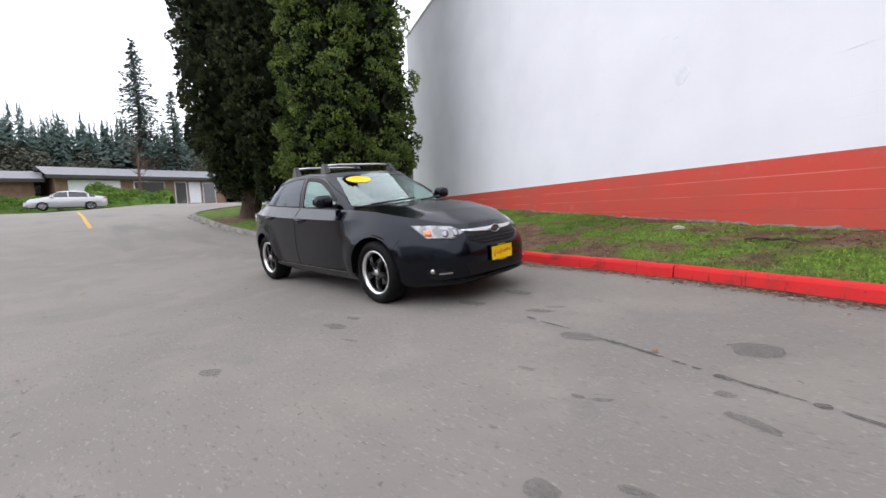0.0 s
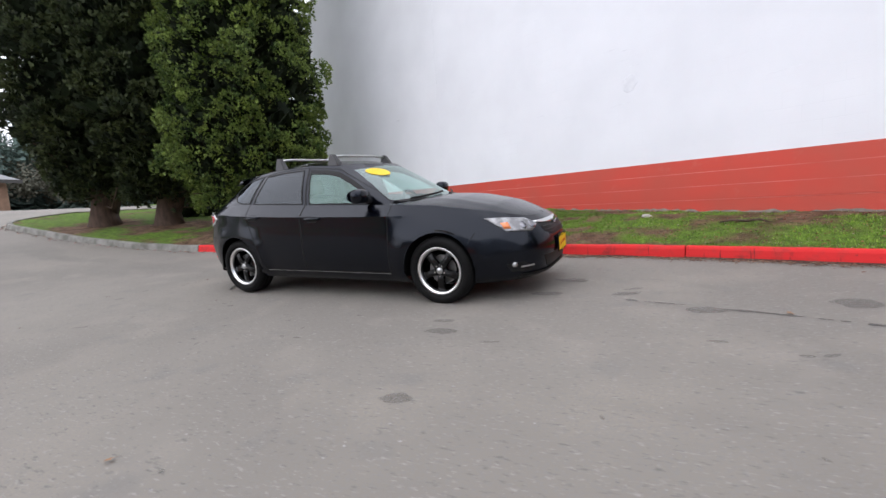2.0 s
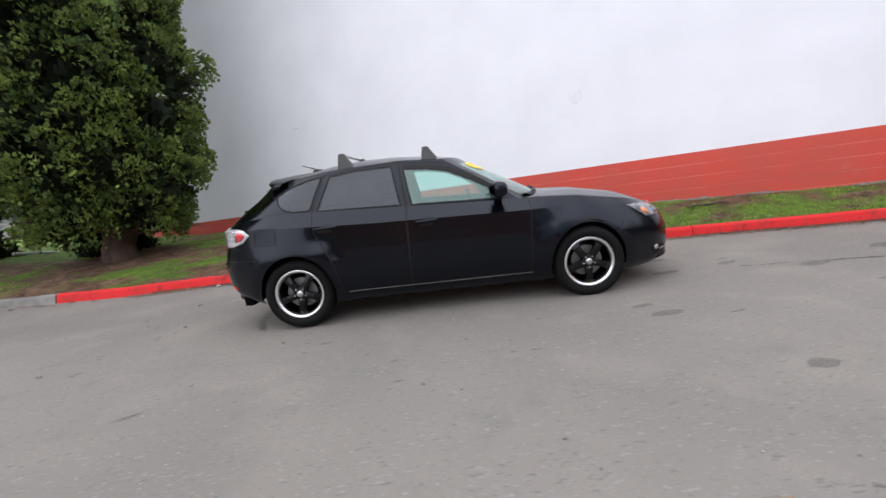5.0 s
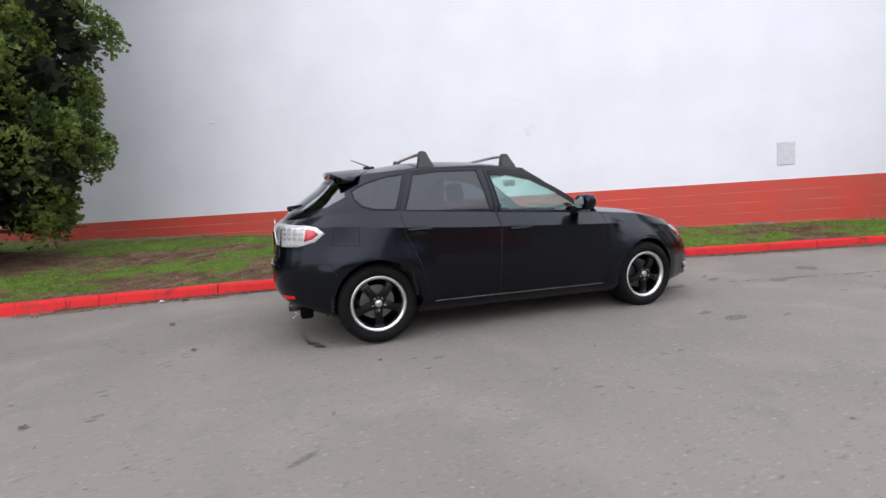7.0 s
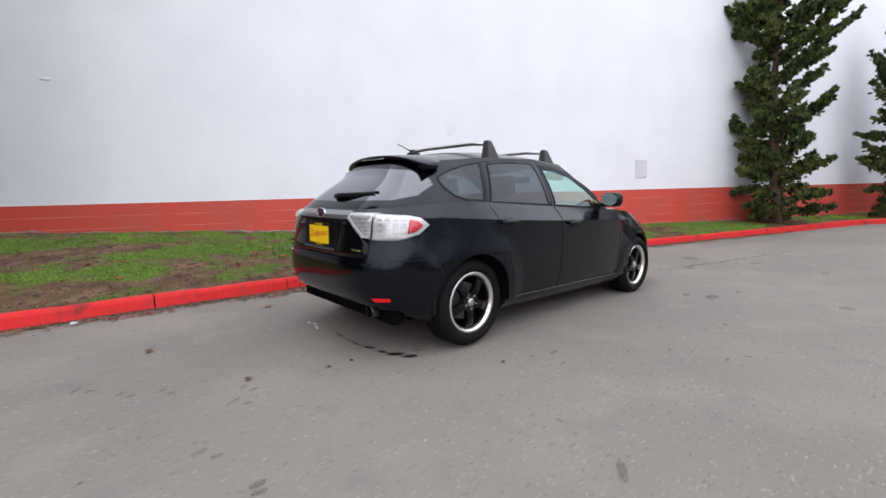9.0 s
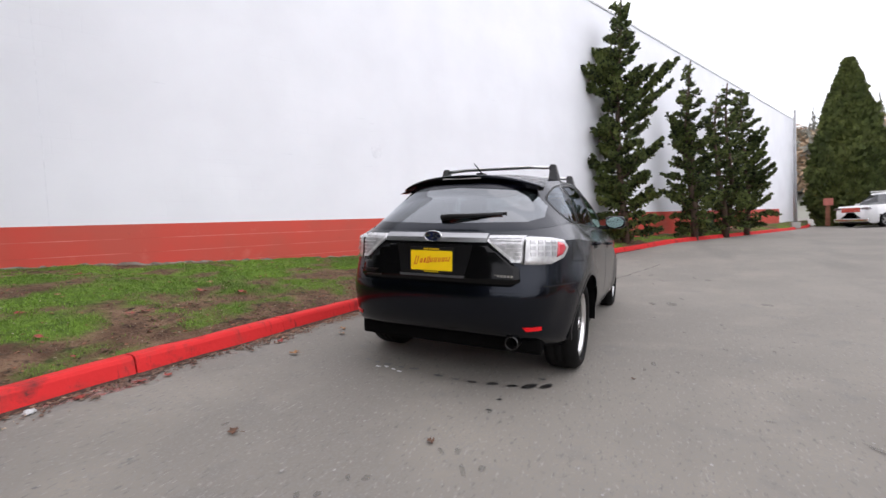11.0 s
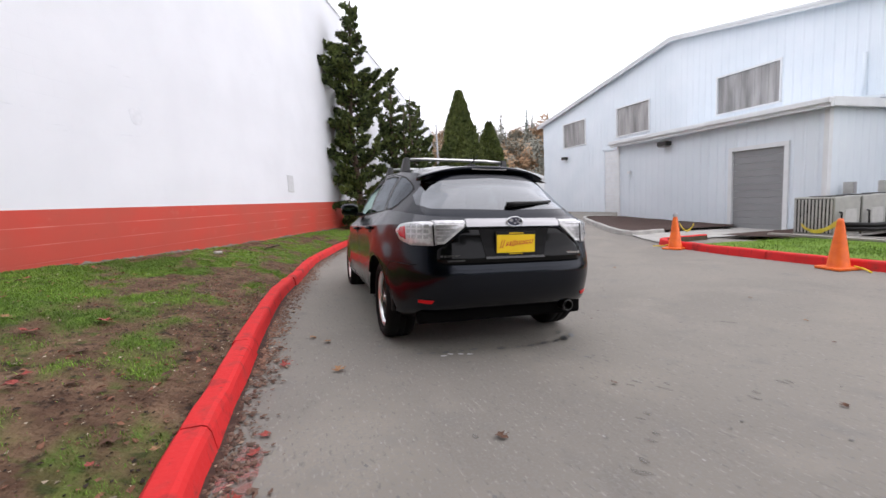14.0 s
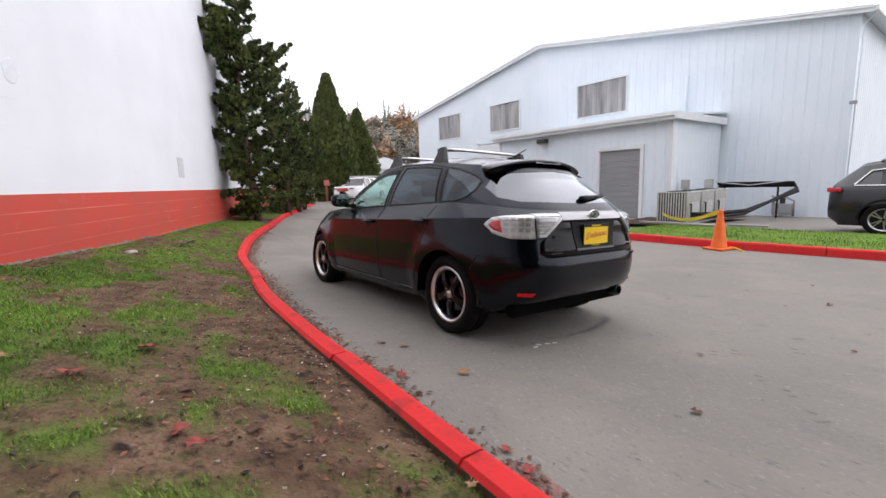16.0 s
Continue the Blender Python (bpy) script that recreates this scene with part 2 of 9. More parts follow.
# ---- plan ----
WALL_AT, WALL_TO = Vector((2.75, 3.54, 0)), Vector((4.272, -2.0, 0)).normalized()
WALL_OUT = Vector((WALL_TO.y, -WALL_TO.x, 0))  # towards the road
KERB = [(-16.5, 9.5), (-16.2, 5.5), (-15.4, 2.6), (-13.9, 1.55), (-11.5, 1.42), (-9.7, 1.5), (-8.0, 1.69), (-6.4, 1.84), (-4.9, 1.89), (-3.3, 1.89), (-2.0, 1.83), (-0.8, 1.77), (0.4, 1.67),
        (1.6, 1.48), (2.6, 1.34), (3.6, 1.17), (4.8, 0.84), (5.9, 0.5), (7.3, -0.05), (9.1, -0.9), (12.0, -2.25), (16.0, -4.1), (21.0, -6.45), (26.0, -8.8), (30.5, -10.6), (36.0, -12.2)]


def interp(x, xs, ys):
    return float(np.interp(x, xs, ys))


def smooth(x):
    x = min(max(x, 0.0), 1.0)
    return x * x * (3 - 2 * x)


def road_z(x, y):
    """Height of the asphalt: a cross fall at the kerb, a climb away behind the car."""
    c = interp(y, [-40, -16, -11.7, -8, -5.8, -4, -2.5, -1.5, -0.8, 0, 0.8, 1.25, 1.8, 4], [-0.3, -0.27, -0.22, -0.13, -0.075, -0.095, -0.088, -0.066, -0.027, 0.018, 0.066, 0.094, 0.137, 0.3])
    k = smooth((x - 3) / 9)
    f = interp(y, [-12, -6, -2], [0.0, 0.1, 0.2])
    g = interp(-x, [5, 6.5, 8, 10, 13, 20, 30, 40, 60], [0, 0.05, 0.16, 0.40, 0.78, 1.3, 1.75, 2.0, 2.2])
    return (1 - k) * c + k * f + g


def spline(points, step=0.25):
    """Evenly stepped Catmull-Rom curve through 2D points."""
    p = [Vector(q) for q in points]
    out = []
    for i in range(len(p) - 1):
        a, b, c, d = p[max(i - 1, 0)], p[i], p[i + 1], p[min(i + 2, len(p) - 1)]
        n = max(2, int((c - b).length / step))
        for j in range(n):
            t = j / n
            out.append(0.5 * ((2 * b) + (c - a) * t + (2 * a - 5 * b + 4 * c - d) * t * t + (3 * b - a - 3 * c + d) * t ** 3))
    return out + [p[-1]]


def mesh_of(name, bm, material=None, smooth_shade=True):
    me = bpy.data.meshes.new(name)
    bm.to_mesh(me)
    bm.free()
    for m in (material if isinstance(material, (list, tuple)) else [material] if material else []):
        me.materials.append(m)
    if smooth_shade:
        for p in me.polygons:
            p.use_smooth = True
    return me


def thing(name, bm, material, label, category, group="", kind="", smooth_shade=False, m=None):
    ob = new(name, mesh_of(name, bm, material, smooth_shade))
    if m is not None:
        ob.matrix_world = m
    return tagged(ob, label, category, group, kind)


def holder(name, label, category, m=None, group="", kind=""):
    ob = new(name)
    ob.empty_display_size = 0.1
    if m is not None:
        ob.matrix_world = m
    return tagged(ob, label, category, group, kind)


def part(name, bm, material, parent, label="", smooth_shade=False, m=None, crease=0):
    ob = new(name, mesh_of(name, bm, material, smooth_shade))
    if crease:
        ob.data.set_sharp_from_angle(angle=radians(crease))
    ob.parent = parent
    if m is not None:
        ob.matrix_basis = m
    if label:
        ob["label"] = label
    return ob


def box(bm, x0, x1, y0, y1, z0, z1, bevel=0.0):
    vs = [bm.verts.new((x, y, z)) for x in (x0, x1) for y in (y0, y1) for z in (z0, z1)]
    f = [(0, 1, 3, 2), (4, 6, 7, 5), (0, 4, 5, 1), (2, 3, 7, 6), (0, 2, 6, 4), (1, 5, 7, 3)]
    faces = [bm.faces.new([vs[i] for i in q]) for q in f]
    if bevel:
        es = {e for q in faces for e in q.edges}
        bmesh.ops.bevel(bm, geom=list(es), offset=bevel, segments=2, affect="EDGES", profile=0.6)
    return vs


def boxed(*args, bevel=0.0):
    bm = bmesh.new()
    box(bm, *args, bevel=bevel)
    return bm


def tube(bm, pts, r, seg=8, cap=True):
    """A round bar along points; r is one radius or one for each point."""
    pts = [Vector(p) for p in pts]
    rings = []
    for i, p in enumerate(pts):
        d = (pts[min(i + 1, len(pts) - 1)] - pts[max(i - 1, 0)]).normalized()
        a = d.cross(Vector((0, 0, 1)))
        a = a.normalized() if a.length > 0.05 else Vector((1, 0, 0))
        b = d.cross(a)
        rr = r[i] if isinstance(r, (list, tuple)) else r
        rings.append([bm.verts.new(p + (a * math.cos(2 * math.pi * k / seg) + b * math.sin(2 * math.pi * k / seg)) * rr) for k in range(seg)])
    for u, v in zip(rings, rings[1:]):
        for k in range(seg):
            bm.faces.new((u[k], u[(k + 1) % seg], v[(k + 1) % seg], v[k]))
    if cap:
        bm.faces.new(rings[0][::-1])
        bm.faces.new(rings[-1])
    return bm


def lathe(bm, profile, seg=24, axis="z"):
    """Turns (radius, height) points round an axis."""
    rings = []
    for r, h in profile:
        ring = []
        for k in range(seg):
            a = 2 * math.pi * k / seg
            u, v = r * math.cos(a), r * math.sin(a)
            ring.append(bm.verts.new({"z": (u, v, h), "y": (u, h, v), "x": (h, u, v)}[axis]))
        rings.append(ring)
    for u, v in zip(rings, rings[1:]):
        for k in range(seg):
            bm.faces.new((u[k], u[(k + 1) % seg], v[(k + 1) % seg], v[k]))
    return rings


def slab(bm, outline, z0, z1):
    """An upright prism over a 2D outline."""
    lo = [bm.verts.new((x, y, z0)) for x, y in outline]
    hi = [bm.verts.new((x, y, z1)) for x, y in outline]
    n = len(lo)
    for i in range(n):
        bm.faces.new((lo[i], lo[(i + 1) % n], hi[(i + 1) % n], hi[i]))
    bm.faces.new(lo[::-1])
    bm.faces.new(hi)


# ---- ground ----
def axis_steps(lo, hi, fine_lo, fine_hi, step):
    a = list(np.arange(fine_lo, fine_hi + 1e-6, step))
    d, x = step, fine_hi
    while x < hi:
        d *= 1.35
        x = min(x + d, hi)
        a.append(x)
    d, x = step, fine_lo
    while x > lo:
        d *= 1.35
        x = max(x - d, lo)
        a.insert(0, x)
    return a


def build_ground():
    xs, ys = axis_steps(-900, 900, -26, 36, 0.4), axis_steps(-900, 900, -18, 9, 0.4)
    bm = bmesh.new()
    grid = [[bm.verts.new((x, y, road_z(x, y) + 0.006 * noise.noise(Vector((x * 0.7, y * 0.7, 0))))) for y in ys] for x in xs]
    for i in range(len(xs) - 1):
        for j in range(len(ys) - 1):
            bm.faces.new((grid[i][j], grid[i + 1][j], grid[i + 1][j + 1], grid[i][j + 1]))
    thing("ground", bm, ASPHALT, "worn grey asphalt drive with oil stains and grit", "road", kind="structure", smooth_shade=True)


build_ground()
KERB_LINE = spline(KERB, 0.2)


MOSSY = mat("mossy_kerb_back", (0.07, 0.065, 0.03), rough=0.95, colour2=(0.10, 0.07, 0.05), scale=9, bump=0.7, bump_scale=50)


def build_kerb(line, colours, label, name="kerb", piece=2.4, height=0.135, inward=1, joints=()):
    """Separate cast lengths with open joints, sides leaning, top edges rounded."""
    root = holder(name, label, "kerb", kind="structure")
    run = [0.0]
    for a, b in zip(line, line[1:]):
        run.append(run[-1] + (b - a).length)
    start = 0
    prof = [(0.0, -0.08), (0.0, 0.0), (0.018, height - 0.03), (0.03, height - 0.008), (0.05, height), (0.13, height), (0.15, height - 0.02), (0.15, -0.08)]
    k = 0
    while start < len(line) - 1:
        end = start + 1
        while end < len(line) - 1 and run[end] - run[start] < piece and not any(line[end].x >= j > line[start].x + 0.12 for j in joints):
            end += 1
        seg = line[start:end + 1]
        bm = bmesh.new()
        rings = []
        wob = 0.008 * math.sin(k * 2.3)
        for i, p in enumerate(seg):
            d = (seg[min(i + 1, len(seg) - 1)] - seg[max(i - 1, 0)]).normalized()
            o = Vector((-d.y, d.x)) * inward
            q = p.copy()
            if i == 0:
                q = p + d * 0.006
            if i == len(seg) - 1:
                q = p - d * 0.006
            z = road_z(p.x, p.y)
            ring = []
            for u, h in prof:
                jig = 0.009 * noise.noise(Vector((q.x * 3, q.y * 3, h * 9)))
                w = q + o * (u + wob + jig)
                ring.append(bm.verts.new((w.x, w.y, z + h + jig)))
            rings.append(ring)
        for u, v in zip(rings, rings[1:]):
            for j in range(len(prof) - 1):
                bm.faces.new((u[j], u[j + 1], v[j + 1], v[j]))
        bm.faces.new(rings[0])
        bm.faces.new(rings[-1][::-1])
        bmesh.ops.recalc_face_normals(bm, faces=bm.faces)
        stone = part("kerb_stone", bm, colours(seg[0]), root)
        stone.data.materials.append(MOSSY)
        for f in stone.data.polygons[:-2]:
            if f.index % (len(prof) - 1) == len(prof) - 2:
                f.material_index = 1
        start = end
        k += 1
    return root


build_kerb(KERB_LINE, lambda p: KERB_RED if p.x > -6.5 else DIRTY_KERB, "red-painted concrete kerb, chipped, with a bare grey stretch", joints=(-4.25, -3.0, -1.68, 3.35), piece=2.7)

# ---- white building ----
def wall_point(s, out=0.0, z=0.0):
    p = WALL_AT + WALL_TO * s + WALL_OUT * out
    return Vector((p.x, p.y, z))


WALL_M = Matrix(((WALL_TO.x, WALL_OUT.x, 0, WALL_AT.x), (WALL_TO.y, WALL_OUT.y, 0, WALL_AT.y), (0, 0, 1, 0), (0, 0, 0, 1)))
S0, S1, BAND = -14.0, 33.5, 1.285


def wall_foot(s):
    return interp(s, [-14, -7, -4, 0, 3, 7, 12, 26], [0.95, 0.85, 0.72, 0.55, 0.46, 0.42, 0.4, 0.4])


def wall_top(s):
    return 7.95 - 0.022 * s


def build_white_building():
    root = holder("white_building", "white-painted block building with a red band along its foot", "building", kind="structure")
    bm = bmesh.new()
    lo = [bm.verts.new(q) for q in ((S0, 0, BAND), (S1, 0, BAND), (S1, -16, BAND), (S0, -16, BAND))]
    hi = [bm.verts.new(q) for q in ((S0, 0, wall_top(S0)), (S1, 0, wall_top(S1)), (S1, -16, wall_top(S1)), (S0, -16, wall_top(S0)))]
    for i in range(4):
        bm.faces.new((lo[i], lo[(i + 1) % 4], hi[(i + 1) % 4], hi[i]))
    bmesh.ops.recalc_face_normals(bm, faces=bm.faces)
    part("wall", bm, WHITE_WALL, root, "white-painted block wall", m=WALL_M)
    bm = bmesh.new()
    for s in (S0, S1):
        for y in (0, -16):
            bm.verts.new((s, y, wall_top(s) - 0.02))
    v = list(bm.verts)
    bm.faces.new((v[0], v[2], v[3], v[1]))
    part("roof", bm, FOOTING, root, "flat grey roof", m=WALL_M)
    bm = bmesh.new()
    box(bm, S0 - 0.02, S1 + 0.02, -0.1, 0.035, 0, 0.07)
    for w in bm.verts:
        w.co.z += wall_top(w.co.x)
    part("parapet_cap", bm, WHITE_TRIM, root, "thin metal edge along the top", m=WALL_M)
    # five courses of painted block make the red band
    course = 0.2
    for k in range(6):
        z1 = BAND - k * course
        for a in range(10):
            sa, sb = S0 + (S1 - 4.5 - S0) * a / 10, S0 + (S1 - 4.5 - S0) * (a + 1) / 10
            if z1 - course + 0.02 < min(wall_foot(sa), wall_foot(sb)) - 0.25:
                continue
            bm = boxed(sa, sb, -0.2, 0.004 + 0.002 * ((k * 7 + a * 3) % 3), z1 - course + 0.006, z1 - 0.004)
            part("block_course", bm, RED_WALL, root, m=WALL_M)
    bm = boxed(S0, S1 - 4.5, -0.19, 0.003, 0.0, BAND)
    part("mortar_bed", bm, RED_MORTAR, root, "pale worn joints", m=WALL_M)
    bm = boxed(S1 - 4.5, S1, -0.19, 0.0, 0.0, BAND)
    part("plain_end", bm, WHITE_WALL, root, "white foot beyond the red band", m=WALL_M)
    bm = boxed(S0, S1, -16, -15.8, -0.2, BAND)
    for sx in (S0, S1 - 0.2):
        box(bm, sx, sx + 0.2, -15.8, -0.2, -0.2, BAND)
    part("wall", bm, WHITE_WALL, root, m=WALL_M)
    # rough concrete along the foot
    bm = bmesh.new()
    n = 900
    rows = []
    for i in range(n + 1):
        s = S0 + (S1 - S0) * i / n
        h = wall_foot(s) + 0.02 + 0.05 * noise.noise(Vector((s * 1.3, 0, 3))) + 0.04 * noise.noise(Vector((s * 6, 0, 1))) + 0.025 * noise.noise(Vector((s * 19, 0, 5)))
        rows.append([bm.verts.new((s, 0.012, wall_foot(s) - 0.4)), bm.verts.new((s, 0.03 + 0.012 * noise.noise(Vector((s * 14, 2, 5))), h - 0.03)), bm.verts.new((s, 0.009, h))])
    for a, b in zip(rows, rows[1:]):
        for j in range(2):
            bm.faces.new((a[j], b[j], b[j + 1], a[j + 1]))
    part("footing", bm, FOOTING, root, "rough grey concrete footing", m=WALL_M)
    # patches, scars and a seam in the paint
    bm = boxed(4.59, 4.91, -0.01, 0.012, 1.56, 1.98, bevel=0.004)
    part("vent_plate", bm, VENT, root, "painted-over grey vent plate", m=WALL_M)
    bm = bmesh.new()
    pts = [(0.0 + 0.13 * (1 + 0.12 * math.sin(3 * a) + 0.1 * math.cos(5 * a)) * math.cos(a), 2.6 + 0.135 * (1 + 0.1 * math.sin(2 * a)) * math.sin(a)) for a in [2 * math.pi * i / 20 for i in range(20)]]
    f0, f1 = [bm.verts.new((x, 0.0, z)) for x, z in pts], [bm.verts.new((x * 0.94, 0.004, 2.6 + (z - 2.6) * 0.94)) for x, z in pts]
    for i in range(20):
        bm.faces.new((f0[i], f0[(i + 1) % 20], f1[(i + 1) % 20], f1[i]))
    bm.faces.new(f1)
    part("plaster_patch", bm, SCAR, root, "rough round patch", m=WALL_M)
    rng = random.Random(5)
    scars = [(-0.32, 3.2, 0.2), (-0.08, 3.13, 0.16), (-0.19, 2.3, 0.42), (0.08, 2.86, 0.18), (-0.12, 2.98, 0.25), (2.07, 2.28, 0.45), (1.7, 3.5, 0.3), (-2.56, 4.47, 0.1), (-2.23, 4.27, 0.3), (-1.75, 2.42, 0.36), (-1.2, 2.28, 0.34), (-2.86, 2.25, 0.5), (-2.3, 2.44, 0.3), (-1.04, 2.22, 0.3), (-6.3, 2.43, 0.4), (3.4, 4.1, 0.35), (-3.6, 3.3, 0.2)]
    for s, z, w in scars:
        bm = bmesh.new()
        lean = rng.uniform(-0.02, 0.05) * w
        h = rng.uniform(0.004, 0.011)
        h *= 0.7
        vs = [bm.verts.new((s - w / 2, 0.003, z - h - lean)), bm.verts.new((s, 0.005, z - h * 1.5)), bm.verts.new((s + w / 2, 0.003, z - h + lean)), bm.verts.new((s + w / 2, 0.003, z + lean)), bm.verts.new((s, 0.004, z + h)), bm.verts.new((s - w / 2, 0.003, z - lean))]
        bm.faces.new(vs)
        part("paint_scar", bm, SCAR, root, m=WALL_M)
    bm = boxed(-4.887, -4.873, -0.02, 0.004, BAND, 7.9)
    part("movement_joint", bm, SCAR, root, "narrow upright joint", m=WALL_M)
    bm = bmesh.new()
    bmesh.ops.create_uvsphere(bm, u_segments=14, v_segments=8, radius=0.06)
    for w in bm.verts:
        w.co = Vector((-6.68 + w.co.x * 1.3, max(0.0, w.co.y) * 0.3, 3.25 + w.co.z * 0.5))
    part("paint_lump", bm, WHITE_WALL, root, "painted-over lump", smooth_shade=True, m=WALL_M)


RED_MORTAR = mat("pale_red_joint", (0.70, 0.24, 0.20), rough=0.85, colour2=(0.52, 0.075, 0.05), scale=1.4)
VENT = mat("grey_patch_paint", (0.66, 0.67, 0.69), rough=0.8, colour2=(0.56, 0.57, 0.58), scale=9, bump=0.4, bump_scale=60)
build_white_building()


# ---- lawn between kerb and wall ----
def grass_cover(x, y):
    """1 where turf grows, 0 on bare soil."""
    a = noise.fractal(Vector((x * 0.55, y * 0.9, 4.0)), 1.0, 2.0, 4)
    b = noise.fractal(Vector((x * 2.3, y * 2.3, 9.0)), 0.9, 2.0, 3)
    return smooth(0.5 + 2.1 * (0.10 + 0.9 * a + 0.75 * b - turf_bare(x, y) + interp(x, [-10, -5.5], [0.4, 0.0])))


def turf_bare(x, y):
    """Trodden ground: by the kerb and in a strip along the lawn."""
    d = min((Vector((x, y)) - k).length for k in KERB_LINE[::4])
    roots = max(max(0.0, 1 - math.hypot(x - a, (y - b) * 0.9) / c) for a, b, c in ((-6.5, 4.1, 1.45), (-9.6, 3.5, 1.3), (-11.4, 2.8, 1.3)))
    return 2.2 * roots + 0.55 * max(0.0, 1 - abs(d - 0.5) / 0.95) * interp(x, [-9, -5, 1, 4], [0.2, 1, 0.9, 0.0]) + 0.35 * max(0.0, 1 - abs(d - 2.2) / 0.5) * interp(x, [-8, -4, 5, 8], [0.3, 1, 0.6, 0])


def lawn_frame():
    """Pairs of kerb-back and far-edge points along the strip."""
    rows = []
    line = KERB_LINE
    for i, p in enumerate(line):
        d = (line[min(i + 1, len(line) - 1)] - line[max(i - 1, 0)]).normalized()
        q = p + Vector((-d.y, d.x)) * 0.145
        s = (Vector((q.x, q.y, 0)) - WALL_AT).dot(WALL_TO)
        s = max(s - 0.0, S0)
        w = wall_point(s, 0.0)
        if p.x < -8:
            t = smooth((-8 - p.x) / 6)
            w = w.lerp(Vector((-12.0, 10.5, 0)), t)
            rows.append((q, Vector((w.x, w.y)), (1 - t) * wall_foot(s) + t * 1.25))
        else:
            rows.append((q, Vector((w.x, w.y)), wall_foot(s)))
    return rows


LAWN = lawn_frame()


def lawn_surface(q, w, zf, v):
    p = q.lerp(w, v)
    z0 = road_z(q.x, q.y) + interp(q.x, [-7, -4.5, 0.5, 2.5], [0.10, 0.068, 0.075, 0.11])
    z = z0 + (zf - z0) * (1 - (1 - v) ** 1.6)
    z += 0.035 * noise.noise(Vector((p.x * 1.1, p.y * 1.1, 2))) * min(1, v * 8) + 0.018 * noise.noise(Vector((p.x * 5, p.y * 5, 7))) * min(1, v * 8)
    return Vector((p.x, p.y, z))


def build_lawn():
    bm = bmesh.new()
    lay = bm.loops.layers.float_color.new("turf")
    rows = []
    for q, w, zf in LAWN:
        n = 44
        rows.append([bm.verts.new(lawn_surface(q, w, zf, (j / n) ** 1.15)) for j in range(n + 1)])
    cover = {v: grass_cover(v.co.x, v.co.y) for r in rows for v in r}
    for a, b in zip(rows, rows[1:]):
        for j in range(len(a) - 1):
            if (a[j].co - b[j].co).length + (a[j + 1].co - b[j + 1].co).length < 0.002:
                continue
            f = bm.faces.new((a[j], b[j], b[j + 1], a[j + 1]))
            for lp in f.loops:
                lp[lay] = (cover[lp.vert],) * 3 + (1,)
    bmesh.ops.recalc_face_normals(bm, faces=bm.faces)
    m = mat("turf_and_soil", (0.05, 0.09, 0.015), rough=0.95, bump=1.0, bump_scale=38, spec=0.15)
    n, l = m.node_tree.nodes, m.node_tree.links
    for q in n:
        if q.type == "BUMP":
            q.inputs["Distance"].default_value = 0.035
        if q.type == "TEX_NOISE":
            q.inputs["Detail"].default_value = 9
    at = n.new("ShaderNodeVertexColor")
    at.layer_name = "turf"
    co = n.new("ShaderNodeTexCoord")

    def two(c1, c2, scale, lo, hi):
        t = n.new("ShaderNodeTexNoise")
        t.inputs["Scale"].default_value, t.inputs["Detail"].default_value = scale, 6
        l.new(co.outputs["Object"], t.inputs[0])
        r = n.new("ShaderNodeMapRange")
        r.inputs[1].default_value, r.inputs[2].default_value = lo, hi
        l.new(t.outputs[0], r.inputs[0])
        x = n.new("ShaderNodeMix")
        x.data_type = "RGBA"
        x.inputs[6].default_value, x.inputs[7].default_value = (*c1, 1), (*c2, 1)
        l.new(r.outputs[0], x.inputs[0])
        return x.outputs[2]

    green = two((0.12, 0.20, 0.028), (0.07, 0.115, 0.022), 9, 0.38, 0.62)
    soil = two((0.092, 0.052, 0.034), (0.20, 0.125, 0.08), 4, 0.36, 0.68)
    for c, sc, lo, hi in (((0.032, 0.021, 0.016), 13, 0.54, 0.70), ((0.22, 0.165, 0.12), 55, 0.64, 0.74), ((0.075, 0.095, 0.025), 11, 0.58, 0.74)):
        layer = two((0, 0, 0), (1, 1, 1), sc, lo, hi)
        x = n.new("ShaderNodeMix")
        x.data_type = "RGBA"
        x.inputs[7].default_value = (*c, 1)
        l.new(soil, x.inputs[6])
        l.new(layer, x.inputs[0])
        soil = x.outputs[2]
    x = n.new("ShaderNodeMix")
    x.data_type = "RGBA"
    l.new(soil, x.inputs[6])
    l.new(green, x.inputs[7])
    l.new(at.outputs[0], x.inputs[0])
    l.new(x.outputs[2], n["Principled BSDF"].inputs["Base Color"])
    thing("lawn", bm, m, "patchy green lawn with bare brown soil beside the kerb", "lawn", kind="structure", smooth_shade=True)


build_lawn()


# ---- metal building opposite ----
METAL_Y, MX0, MX1, RIDGE_X, EAVE, RIDGE = -15.5, -0.78, 22.4, 11.2, 5.85, 7.86


def gable_z(x):
    return EAVE + (RIDGE - EAVE) * (1 - abs(x - RIDGE_X) / (RIDGE_X - MX0 if x < RIDGE_X else MX1 - RIDGE_X))


WINDOWS = [(6.52, 9.1), (12.68, 15.05), (17.68, 20.0)]


def ribbed(bm, x0, x1, z0f, z1f, y, pitch=0.305, depth=0.013):
    """Standing-rib sheet in the plane y, ribs upright, towards +y."""
    x = x0
    cols = []
    while x < x1 - 1e-4:
        for dx, dy in ((0, 0), (pitch - 0.09, 0), (pitch - 0.065, depth), (pitch - 0.025, depth)):
            if x + dx < x1:
                cols.append((x + dx, dy))
        x += pitch
    cols.append((x1, 0))
    vs = [(bm.verts.new((c, y + d, z0f(c))), bm.verts.new((c, y + d, z1f(c)))) for c, d in cols]
    for a, b in zip(vs, vs[1:]):
        bm.faces.new((a[0], b[0], b[1], a[1]))


